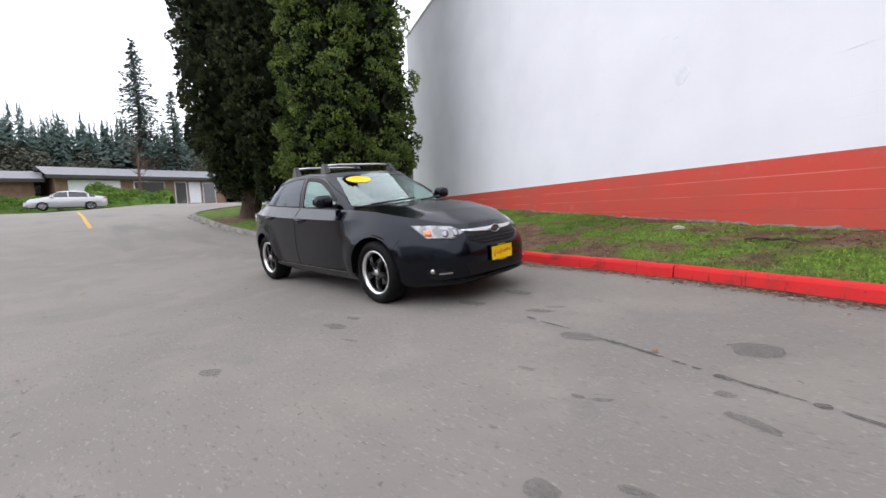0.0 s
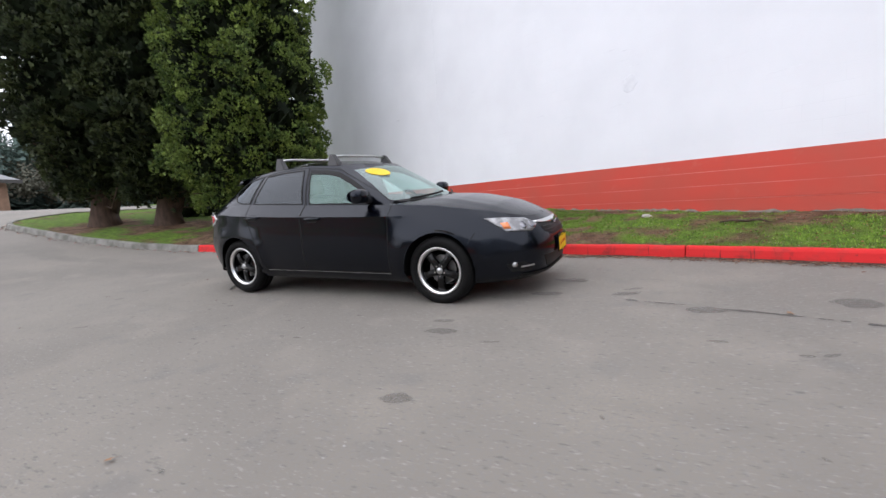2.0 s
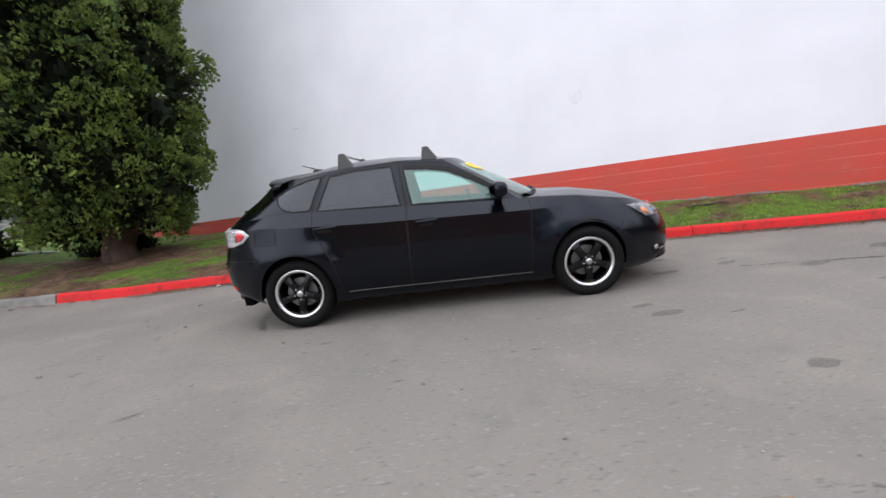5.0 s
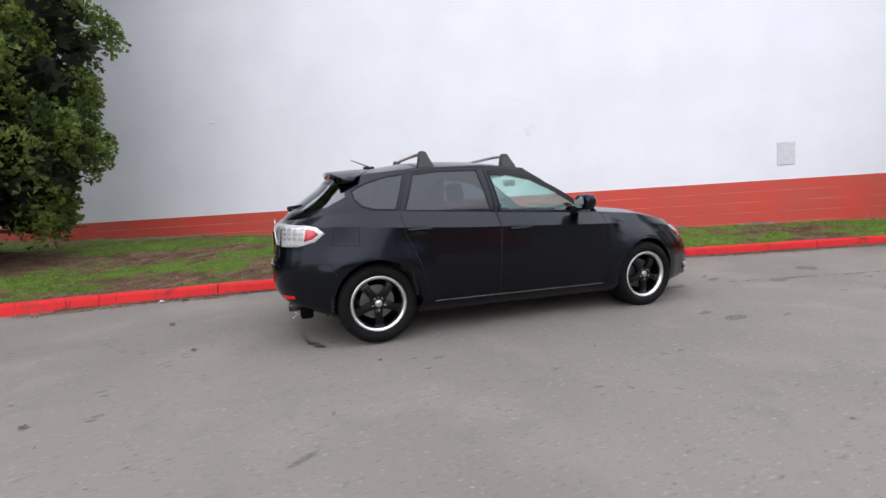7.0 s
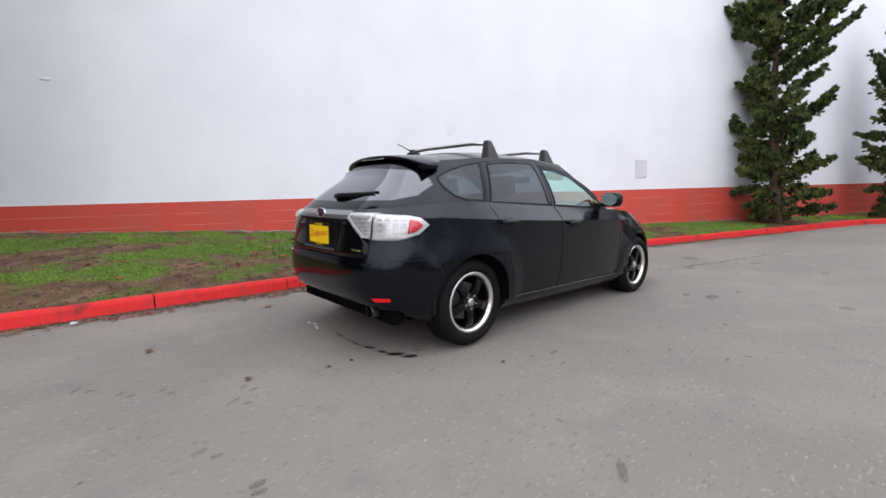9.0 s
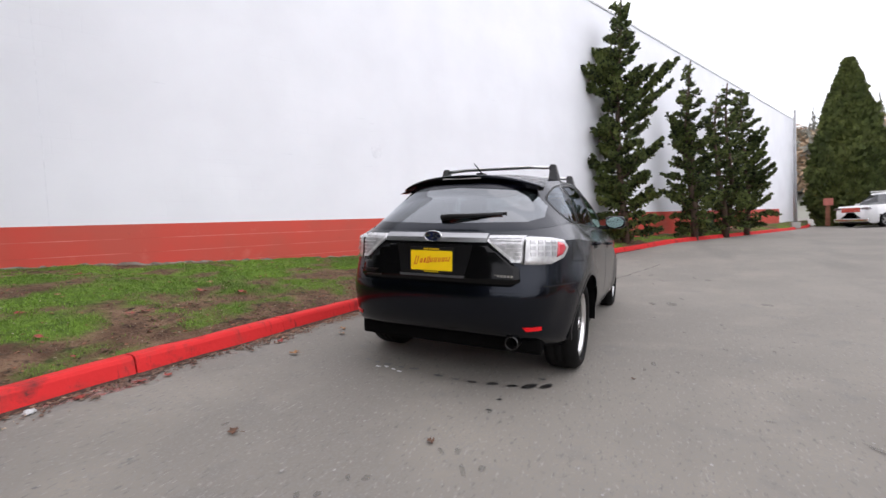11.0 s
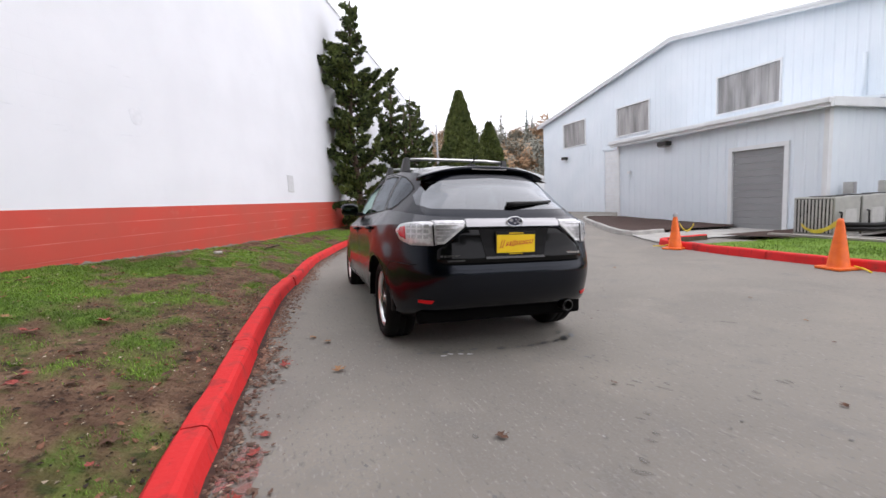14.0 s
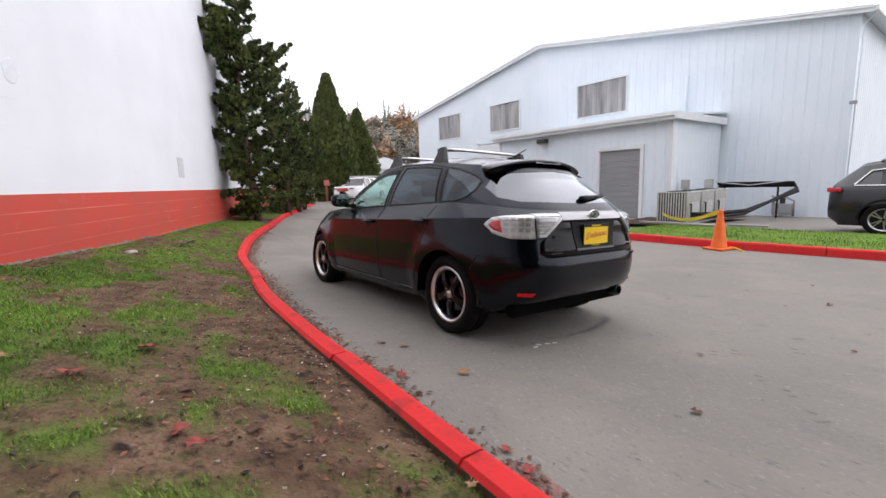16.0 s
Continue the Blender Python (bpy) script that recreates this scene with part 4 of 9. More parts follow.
def lift(bm, test):
    """Takes the faces that pass the test out into a mesh of their own."""
    bm.normal_update()
    keep = [f for f in bm.faces if test(f.calc_center_median(), f.normal)]
    out = bmesh.new()
    seen = {}
    for f in keep:
        vs = []
        for v in f.verts:
            if v not in seen:
                seen[v] = out.verts.new(v.co)
            vs.append(seen[v])
        try:
            out.faces.new(vs)
        except ValueError:
            pass
    bmesh.ops.delete(bm, geom=keep, context="FACES")
    return out


def mirrored(bm):
    c = bm.copy()
    for v in c.verts:
        v.co.y = -v.co.y
    bmesh.ops.reverse_faces(c, faces=c.faces)
    return c


def both(bm):
    """Joins a half with its mirror image."""
    c = mirrored(bm)
    me = bpy.data.meshes.new("half")
    c.to_mesh(me)
    c.free()
    bm.from_mesh(me)
    bpy.data.meshes.remove(me)
    bmesh.ops.remove_doubles(bm, verts=[v for v in bm.verts if abs(v.co.y) < 0.002], dist=0.002)
    return bm


def arch_poly(cx, r=0.346, cz=0.338, n=28):
    return [(cx + r * math.cos(2 * math.pi * i / n), cz + r * math.sin(2 * math.pi * i / n)) for i in range(n)]


FRONT_DOOR = [(0.80, 0.30), (0.83, 0.93), (0.60, 1.085), (0.14, 1.335), (-0.29, 1.385), (-0.25, 0.98), (-0.27, 0.30)]
REAR_DOOR = [(-0.28, 0.30), (-0.26, 0.98), (-0.30, 1.386), (-0.70, 1.38), (-0.99, 1.345), (-1.10, 1.04), (-1.08, 0.86), (-0.97, 0.62), (-0.88, 0.30)]
FRONT_GLASS = [(0.57, 0.966), (0.55, 1.07), (0.36, 1.19), (0.14, 1.296), (-0.05, 1.337), (-0.26, 1.354), (-0.205, 0.998)]
REAR_GLASS = [(-0.305, 1.005), (-0.365, 1.36), (-0.68, 1.358), (-0.935, 1.332), (-1.055, 1.035)]
QUARTER = [(-1.122, 1.047), (-1.012, 1.338), (-1.16, 1.316), (-1.30, 1.276), (-1.40, 1.235), (-1.445, 1.205), (-1.435, 1.14), (-1.38, 1.082), (-1.28, 1.052)]
SCREEN = [(0.03, 0.985), (-0.56, 0.975), (-0.66, 0.99), (-0.51, 1.318), (0.03, 1.366)]
BACKLIGHT = [(0.03, 1.04), (-0.55, 1.052), (-0.62, 1.085), (-0.60, 1.18), (-0.50, 1.262), (0.03, 1.295)]


def seam(bvh, pts, width=0.007, away=0.0015, closed=True):
    """A dark line laid on the skin along side-view points."""
    out = []
    loop = pts + ([pts[0]] if closed else [])
    for (x0, z0), (x1, z1) in zip(loop, loop[1:]):
        n = max(1, int(math.hypot(x1 - x0, z1 - z0) / 0.03))
        out += [(x0 + (x1 - x0) * i / n, z0 + (z1 - z0) * i / n) for i in range(n)]
    out.append(loop[-1])
    bm = bmesh.new()
    last = None
    for i, (x, z) in enumerate(out):
        hit = bvh.ray_cast(Vector((x, -2, z)), Vector((0, 1, 0)))
        if hit[0] is None or hit[0].y > -0.40:
            last = None
            continue
        a, b = out[max(i - 1, 0)], out[min(i + 1, len(out) - 1)]
        d = Vector((b[0] - a[0], 0, b[1] - a[1])).normalized()
        nn = hit[1] if hit[1].y < 0 else -hit[1]
        s = nn.cross(d).normalized() * width / 2
        p = hit[0] + nn * away
        cur = (bm.verts.new(p - s), bm.verts.new(p + s))
        if last:
            bm.faces.new((last[0], last[1], cur[1], cur[0]))
        last = cur
    return bm


def patch(bvh, pts, way, away=0.004, thick=0.012, cell=0.025, bulge=0.0):
    """A thin shaped piece laid on the skin; pts in space, seen along way; the outline is convex."""
    way = Vector(way).normalized()
    right = way.cross(Vector((0, 0, 1))).normalized()
    if right.length < 0.5:
        right = Vector((1, 0, 0))
    up = right.cross(way)
    o = Vector(pts[0])
    flat = [((Vector(p) - o).dot(right), (Vector(p) - o).dot(up)) for p in pts]
    area = sum(flat[i - 1][0] * flat[i][1] - flat[i][0] * flat[i - 1][1] for i in range(len(flat)))
    if area < 0:
        flat = flat[::-1]
    x0, x1 = min(p[0] for p in flat), max(p[0] for p in flat)
    y0, y1 = min(p[1] for p in flat), max(p[1] for p in flat)
    nx, ny = max(2, int((x1 - x0) / cell)), max(2, int((y1 - y0) / cell))
    bm = bmesh.new()
    g = [[bm.verts.new((x0 + (x1 - x0) * i / nx, y0 + (y1 - y0) * j / ny, 0)) for j in range(ny + 1)] for i in range(nx + 1)]
    for i in range(nx):
        for j in range(ny):
            bm.faces.new((g[i][j], g[i + 1][j], g[i + 1][j + 1], g[i][j + 1]))
    for i in range(len(flat)):
        a, b = Vector((*flat[i], 0)), Vector((*flat[(i + 1) % len(flat)], 0))
        d = b - a
        if d.length < 1e-6:
            continue
        bmesh.ops.bisect_plane(bm, geom=list(bm.verts) + list(bm.edges) + list(bm.faces), plane_co=a, plane_no=Vector((d.y, -d.x, 0)).normalized(), clear_outer=True, dist=1e-6)
    cx, cy = (x0 + x1) / 2, (y0 + y1) / 2
    far = o - way * 1.0
    depth = []
    for v in bm.verts:
        s = far + right * v.co.x + up * v.co.y
        hit = bvh.ray_cast(s, way)
        depth.append((v, s, hit[3] if hit[0] is not None and hit[3] < 1.6 else None))
    known = [h for _, _, h in depth if h is not None]
    mean = sum(known) / len(known) if known else 1.0
    for v, s, h in depth:
        u = max(abs(v.co.x - cx) / max(x1 - cx, 1e-6), abs(v.co.y - cy) / max(y1 - cy, 1e-6))
        v.co = s + way * ((h if h is not None else mean) - away - bulge * (1 - u * u))
    rim = [e for e in bm.edges if e.is_boundary]
    r = bmesh.ops.extrude_edge_only(bm, edges=rim)
    for v in [q for q in r["geom"] if isinstance(q, bmesh.types.BMVert)]:
        v.co += way * thick
    bmesh.ops.recalc_face_normals(bm, faces=bm.faces)
    return bm


def flip_y(pts):
    return [(x, -y, z) for x, y, z in pts]


def side_half(x):
    """Half width of the body along its length, at arch height."""
    u, p = ((x - 0.1) / 2.115, 3.3) if x > 0.1 else ((0.1 - x) / 2.20, 5.2)
    return 0.89 * (1 - min(u, 1.0) ** p) ** (1 / p)


def build_wheel(parent, x, side):
    """Tyre, black five-spoke rim with a bright lip, disc and hub; side -1 right, 1 left."""
    w = new("wheel")
    w.parent = parent
    w.matrix_basis = pose(x, side * HUB_Y, WHEEL_R, 0, 0, 0 if side < 0 else 180)
    R = WHEEL_R
    bm = bmesh.new()
    lathe(bm, [(0.222, 0.03), (0.225, 0.0), (0.245, -0.022), (0.275, -0.026), (R - 0.02, -0.012), (R - 0.006, 0.006), (R, 0.03), (R, 0.07), (R - 0.004, 0.073), (R - 0.004, 0.08), (R, 0.083), (R, 0.12), (R - 0.004, 0.123), (R - 0.004, 0.13), (R, 0.133), (R, 0.175), (R - 0.02, 0.2), (0.26, 0.21), (0.222, 0.2)], 48, "y")
    bmesh.ops.recalc_face_normals(bm, faces=bm.faces)
    part("tyre", bm, RUBBER, w, smooth_shade=True)
    rim = part("rim", both_lip(), RIM_LIP, w, "bright machined rim lip", smooth_shade=True)
    bm = bmesh.new()
    lathe(bm, [(0.205, 0.035), (0.196, 0.07), (0.19, 0.19), (0.16, 0.195)], 40, "y")
    part("barrel", bm, GLOSS_BLACK, rim, smooth_shade=True)
    for k in range(5):
        a = 2 * math.pi * k / 5 + 0.31
        bm = bmesh.new()
        prof = [(0.035, 0.034, 0.022), (0.07, 0.030, 0.012), (0.12, 0.027, 0.012), (0.165, 0.033, 0.022), (0.2, 0.042, 0.036)]
        rr = []
        for r, h, y in prof:
            rr.append([bm.verts.new((r, y, -h)), bm.verts.new((r, y - 0.006, 0)), bm.verts.new((r, y, h)), bm.verts.new((r, y + 0.035, h * 1.15)), bm.verts.new((r, y + 0.035, -h * 1.15))])
        for u, v in zip(rr, rr[1:]):
            for j in range(5):
                bm.faces.new((u[j], u[(j + 1) % 5], v[(j + 1) % 5], v[j]))
        bmesh.ops.recalc_face_normals(bm, faces=bm.faces)
        bmesh.ops.rotate(bm, verts=bm.verts, cent=(0, 0, 0), matrix=Matrix.Rotation(a, 3, "Y"))
        part("spoke", bm, GLOSS_BLACK, rim)
    bm = bmesh.new()
    lathe(bm, [(0.001, 0.0), (0.026, 0.001), (0.03, 0.006), (0.031, 0.02)], 20, "y")
    part("centre_cap", bm, SATIN, rim, "silver centre cap", smooth_shade=True)
    bm = bmesh.new()
    lathe(bm, [(0.03, 0.016), (0.062, 0.018), (0.066, 0.04)], 20, "y")
    part("hub", bm, GLOSS_BLACK, rim, smooth_shade=True)
    for k in range(5):
        a = 2 * math.pi * k / 5 + 0.31 + math.pi / 5
        bm = bmesh.new()
        lathe(bm, [(0.001, 0.004), (0.008, 0.005), (0.0085, 0.02)], 8, "y")
        bmesh.ops.translate(bm, verts=bm.verts, vec=(0.05 * math.cos(a), 0, 0.05 * math.sin(a)))
        part("wheel_nut", bm, CHROME, rim)
    bm = bmesh.new()
    lathe(bm, [(0.05, 0.085), (0.138, 0.085), (0.138, 0.1), (0.05, 0.1)], 32, "y")
    part("brake_disc", bm, BRAKE, w)
    return w


def both_lip():
    bm = bmesh.new()
    lathe(bm, [(0.224, 0.0), (0.226, -0.006), (0.216, -0.009), (0.204, -0.004), (0.194, 0.012), (0.190, 0.03), (0.2, 0.036)], 56, "y")
    return bm


def bar_box(bm, x, y, z, w, h, lean=0.0, depth=0.003, face=-1):
    """A small upright bar on the tail or nose."""
    v = [(x, y - w / 2, z - h / 2), (x, y + w / 2, z - h / 2), (x, y + w / 2 + lean, z + h / 2), (x, y - w / 2 + lean, z + h / 2)]
    a = [bm.verts.new(p) for p in v]
    b = [bm.verts.new((p[0] + face * depth, p[1], p[2])) for p in v]
    for i in range(4):
        bm.faces.new((a[i], a[(i + 1) % 4], b[(i + 1) % 4], b[i]))
    bm.faces.new(b)


def script_plate(parent, x, z, face, tilt):
    """Yellow dealer plate in a dark frame with an unreadable red script."""
    p = new("number_plate")
    p.parent = parent
    p.matrix_basis = pose(x, 0, z, 0, tilt, 0)
    part("plate_frame", boxed(-0.006, 0.006, -0.157, 0.157, -0.082, 0.082, bevel=0.003), BLACK_TRIM, p)
    part("plate", boxed(face * 0.007 - 0.001, face * 0.007 + 0.001, -0.148, 0.148, -0.066, 0.06), PLATE_YELLOW, p, "yellow plate")
    bm = bmesh.new()
    xx = face * 0.0085
    s = -face
    heads = [(-0.115, 0.028, 0.058, 0.018), (-0.075, 0.016, 0.030, 0.01), (-0.05, 0.008, 0.032, 0.01), (-0.028, 0.018, 0.048, 0.016), (-0.002, 0.018, 0.030, 0.01), (0.026, 0.02, 0.030, 0.01), (0.055, 0.018, 0.028, 0.01), (0.082, 0.018, 0.028, 0.01), (0.112, 0.03, 0.030, 0.012)]
    for y, w, h, lean in heads:
        for q in (-1, 1):
            bar_box(bm, xx, -s * (y + q * w * 0.32), -0.004 + h * 0.15 + 0.008 * y / 0.1, 0.0055, h, -s * lean, 0.0006, face)
        bar_box(bm, xx, -s * y, -0.004 - h * 0.2 + 0.008 * y / 0.1, w * 0.7, 0.005, 0, 0.0006, face)
    part("script", bm, PLATE_RED, p, "red handwriting too rough to read")
    for n, y0, step, zz in ((9, -0.05, 0.0125, 0.071), (7, -0.045, 0.015, -0.074)):
        bm = bmesh.new()
        for k in range(n):
            bar_box(bm, face * 0.0062, y0 + k * step, zz, 0.0085, 0.009, 0, 0.0008, face)
        part("frame_lettering", bm, PLATE_YELLOW, p)
    return p


def oval(cx, cy, cz, ry, rz, n=24):
    return [(cx, cy + ry * math.cos(2 * math.pi * i / n), cz + rz * math.sin(2 * math.pi * i / n)) for i in range(n)]


def oval_badge(parent, x, z, face, ry=0.066, rz=0.036):
    b = new("badge")
    b.parent = parent
    b.matrix_basis = pose(x, 0, z, 0, 0, 0)
    bm = bmesh.new()
    rings = []
    for k, (s, d) in enumerate(((1.0, 0.0), (0.98, 0.008), (0.86, 0.009), (0.84, 0.004))):
        rings.append([bm.verts.new((face * d, ry * s * math.cos(2 * math.pi * i / 28), rz * s * math.sin(2 * math.pi * i / 28))) for i in range(28)])
    for u, v in zip(rings, rings[1:]):
        for i in range(28):
            bm.faces.new((u[i], u[(i + 1) % 28], v[(i + 1) % 28], v[i]))
    part("badge_ring", bm, CHROME, b, "chrome oval ring", smooth_shade=True)
    bm = bmesh.new()
    bm.faces.new([bm.verts.new((face * 0.005, ry * 0.85 * math.cos(2 * math.pi * i / 28), rz * 0.85 * math.sin(2 * math.pi * i / 28))) for i in range(28)])
    part("badge_field", bm, BADGE_BLUE, b, "dark blue field")
    bm = bmesh.new()
    for y, z2, r in ((0.03, 0.008, 0.011), (-0.008, 0.014, 0.006), (-0.02, -0.002, 0.006), (0.0, -0.012, 0.006), (-0.036, -0.01, 0.006), (-0.034, 0.012, 0.005)):
        vs = [bm.verts.new((face * 0.0075, -face * y + r * 1.4 * math.cos(2 * math.pi * i / 10), z2 + r * math.sin(2 * math.pi * i / 10))) for i in range(10)]
        bm.faces.new(vs)
    part("badge_dots", bm, CHROME, b)


BADGE_BLUE = mat("badge_blue", (0.01, 0.015, 0.06), rough=0.2, coat=1.0)


def build_car():
    from mathutils.bvhtree import BVHTree
    car = holder("car", "dark charcoal hatchback with black wheels and roof bars by the kerb", "car", CAR_M)
    low, cab = grid_mesh(lower_body()), grid_mesh(cabin_rows())
    for bm in (low, cab):
        bmesh.ops.recalc_face_normals(bm, faces=bm.faces)
        c = sum((f.normal.y for f in bm.faces if f.calc_center_median().y < -0.5))
        if c > 0:
            bmesh.ops.reverse_faces(bm, faces=bm.faces)
    hood, roof = grid_mesh(hood_grid()), grid_mesh(roof_rows())
    for bm in (hood, roof):
        bmesh.ops.recalc_face_normals(bm, faces=bm.faces)
        if sum(f.normal.z for f in bm.faces) < 0:
            bmesh.ops.reverse_faces(bm, faces=bm.faces)
    whole = bmesh.new()
    for bm in (low, cab, hood, roof):
        me = bpy.data.meshes.new("skin")
        bm.to_mesh(me)
        whole.from_mesh(me)
        bpy.data.meshes.remove(me)
    both(whole)
    bvh = BVHTree.FromBMesh(whole)
    # cuts
    side = lambda bm: (lambda: [f for f in bm.faces if f.calc_center_median().y < -0.5])
    for poly in (arch_poly(AXLE), arch_poly(-AXLE), FRONT_DOOR, REAR_DOOR):
        cut_along(low, side(low), poly, (0, 2))
    for poly in (FRONT_DOOR, REAR_DOOR, FRONT_GLASS, REAR_GLASS, QUARTER):
        cut_along(cab, side(cab), poly, (0, 2))
    cut_along(cab, lambda: [f for f in cab.faces if f.calc_center_median().x > 0.1 and f.normal.x > 0.3], SCREEN, (1, 2))
    cut_along(cab, lambda: [f for f in cab.faces if f.calc_center_median().x < -1.5 and f.normal.x < -0.2], BACKLIGHT, (1, 2))
    xz = lambda c: (c.x, c.z)
    yz = lambda c: (c.y, c.z)
    for a in (AXLE, -AXLE):
        lift(low, lambda c, n, a=a: c.y < -0.5 and inside(xz(c), arch_poly(a))).free()
    side_glass = {}
    for nm, poly in (("front", FRONT_GLASS), ("rear", REAR_GLASS), ("quarter", QUARTER)):
        side_glass[nm] = lift(cab, lambda c, n, poly=poly: c.y < -0.5 and inside(xz(c), poly))
    screen = lift(cab, lambda c, n: c.x > 0.1 and n.x > 0.3 and inside(yz(c), SCREEN))
    back = lift(cab, lambda c, n: c.x < -1.5 and n.x < -0.2 and inside(yz(c), BACKLIGHT))
    doors = {}
    for nm, poly in (("front", FRONT_DOOR), ("rear", REAR_DOOR)):
        d = lift(low, lambda c, n, poly=poly: c.y < -0.5 and inside(xz(c), poly))
        e = lift(cab, lambda c, n, poly=poly: c.y < -0.5 and inside(xz(c), poly))
        me = bpy.data.meshes.new("frame")
        e.to_mesh(me)
        e.free()
        d.from_mesh(me)
        bpy.data.meshes.remove(me)
        doors[nm] = d
    fb = lift(low, lambda c, n: c.x > 1.66 and c.z < 0.60 + 0.1 * (2.2 - c.x))
    rb = lift(low, lambda c, n: c.x < -1.66 and c.z < 0.665)
    hatch = lift(low, lambda c, n: n.x < -0.55 and c.x < -1.86)
    hb = lift(cab, lambda c, n: n.x < -0.25 and c.x < -1.45 and c.y > -0.63)
    me = bpy.data.meshes.new("frame")
    hb.to_mesh(me)
    hb.free()
    hatch.from_mesh(me)
    bpy.data.meshes.remove(me)
    me = bpy.data.meshes.new("pillars")
    cab.to_mesh(me)
    cab.free()
    low.from_mesh(me)
    bpy.data.meshes.remove(me)
    part("body_shell", both(low), PAINT, car, smooth_shade=True, crease=24)
    part("hood", both(hood), PAINT, car, smooth_shade=True)
    part("roof", both(roof), PAINT, car, smooth_shade=True)
    hatch_ob = part("hatch", both(hatch), PAINT, car, smooth_shade=True, crease=24)
    part("rear_window", both(back), GLASS_REAR, hatch_ob, "dark sloping rear window", smooth_shade=True)
    part("windscreen", both(screen), GLASS_SCREEN, car, smooth_shade=True)
    fb_ob = part("front_bumper", both(fb), PAINT, car, smooth_shade=True, crease=24)
    rb_ob = part("rear_bumper", both(rb), PAINT, car, smooth_shade=True, crease=24)
    flaps = {"front": FRONT_DOOR, "rear": REAR_DOOR}
    panes = {"front": (FRONT_GLASS, GLASS_CLEAR), "rear": (REAR_GLASS, GLASS_TINT)}
    for nm in ("front", "rear"):
        d2 = mirrored(doors[nm])
        g2 = mirrored(side_glass[nm])
        for sgn, db, gb in ((-1, doors[nm], side_glass[nm]), (1, d2, g2)):
            door = part(nm + "_door", db, PAINT, car, smooth_shade=True, crease=24)
            part("window", gb, panes[nm][1], door, smooth_shade=True)
            sm = seam(bvh, flaps[nm], 0.008)
            rub = seam(bvh, panes[nm][0], 0.016, 0.004)
            if nm == "front":
                top = seam(bvh, [(x, z - 0.016) for x, z in FRONT_GLASS[1:6]], 0.05, 0.0055, False)
                me = bpy.data.meshes.new("top")
                top.to_mesh(me)
                top.free()
                rub.from_mesh(me)
                bpy.data.meshes.remove(me)
            hx, hz = (-0.085, 0.852) if nm == "front" else (-0.97, 0.89)
            hy = bvh.ray_cast(Vector((hx, -2, hz)), Vector((0, 1, 0)))[0].y
            hd = bmesh.new()
            tube(hd, [(hx - 0.1, hy - 0.002, hz - 0.004), (hx - 0.085, hy - 0.028, hz), (hx, hy - 0.034, hz + 0.002), (hx + 0.085, hy - 0.028, hz), (hx + 0.1, hy - 0.002, hz - 0.004)], [0.011, 0.013, 0.013, 0.013, 0.011], 10)
            cup = patch(bvh, [(hx - 0.07, hy, hz - 0.04), (hx + 0.05, hy, hz - 0.04), (hx + 0.06, hy, hz), (hx + 0.05, hy, hz + 0.03), (hx - 0.07, hy, hz + 0.03), (hx - 0.08, hy, hz)], (0, 1, 0), 0.002, 0.004, 0.04)
            if sgn > 0:
                sm, rub, hd, cup = (mirrored(q) for q in (sm, rub, hd, cup))
            part("door_seam", sm, BLACK_TRIM, door)
            part("window_seal", rub, BLACK_TRIM, door)
            part("door_handle", hd, PAINT, door, smooth_shade=True)
            part("handle_cup", cup, BLACK_TRIM, door)
    for sgn in (-1, 1):
        q = side_glass["quarter"] if sgn < 0 else quarter_left
        if sgn < 0:
            quarter_left = mirrored(q)
        part("quarter_window", q, GLASS_TINT, car, smooth_shade=True)
        bits = [("window_seal", seam(bvh, QUARTER, 0.014, 0.004), BLACK_TRIM), ("sill_trim", seam(bvh, [(0.80, 0.288), (-0.85, 0.300)], 0.0055, 0.006, False), SATIN),
                ("arch_lip", seam(bvh, arch_poly(AXLE)[:15], 0.012, 0.003, False), PAINT), ("arch_lip", seam(bvh, arch_poly(-AXLE)[:15], 0.012, 0.003, False), PAINT),
                ("bumper_seam", seam(bvh, [(1.66, 0.655), (1.60, 0.56)], 0.006, 0.002, False), BLACK_TRIM), ("bumper_seam", seam(bvh, [(-1.95, 0.665), (-1.66, 0.665), (-1.61, 0.56)], 0.006, 0.002, False), BLACK_TRIM)]
        if sgn < 0:
            bits.append(("fuel_flap", seam(bvh, [(-1.64, 0.80), (-1.44, 0.79), (-1.43, 0.93), (-1.62, 0.94)], 0.005, 0.002), BLACK_TRIM))
        for nm, bm, mt in bits:
            part(nm, mirrored(bm) if sgn > 0 else bm, mt, car)
        # wheel housings
        for a in (AXLE, -AXLE):
            bm = bmesh.new()
            rows = [[bm.verts.new((a + r * math.cos(math.pi * i / 24), sgn * min(y, side_half(a + r * math.cos(math.pi * i / 24)) - 0.014), 0.338 + r * math.sin(math.pi * i / 24))) for i in range(-1, 26)] for r, y in ((0.347, 0.885), (0.365, 0.82), (0.365, 0.5), (0.05, 0.5))]
            for u, v in zip(rows, rows[1:]):
                for j in range(len(u) - 1):
                    bm.faces.new((u[j], u[j + 1], v[j + 1], v[j]))
            part("wheel_housing", bm, BLACK_TRIM, car)
            build_wheel(car, a, sgn)
        # mirror
        mir = new("door_mirror")
        mir.parent = car
        bm = bmesh.new()
        bmesh.ops.create_uvsphere(bm, u_segments=20, v_segments=12, radius=1)
        for v in bm.verts:
            c = v.co
            v.co = Vector((0.55 + c.x * (0.085 if c.x > 0 else 0.05), sgn * (0.885 + abs(c.y) ** 0.6 * math.copysign(0.102, c.y)), 1.05 + (abs(c.z) ** 0.6) * math.copysign(0.07, c.z)))
        part("mirror_shell", bm, PAINT, mir, smooth_shade=True)
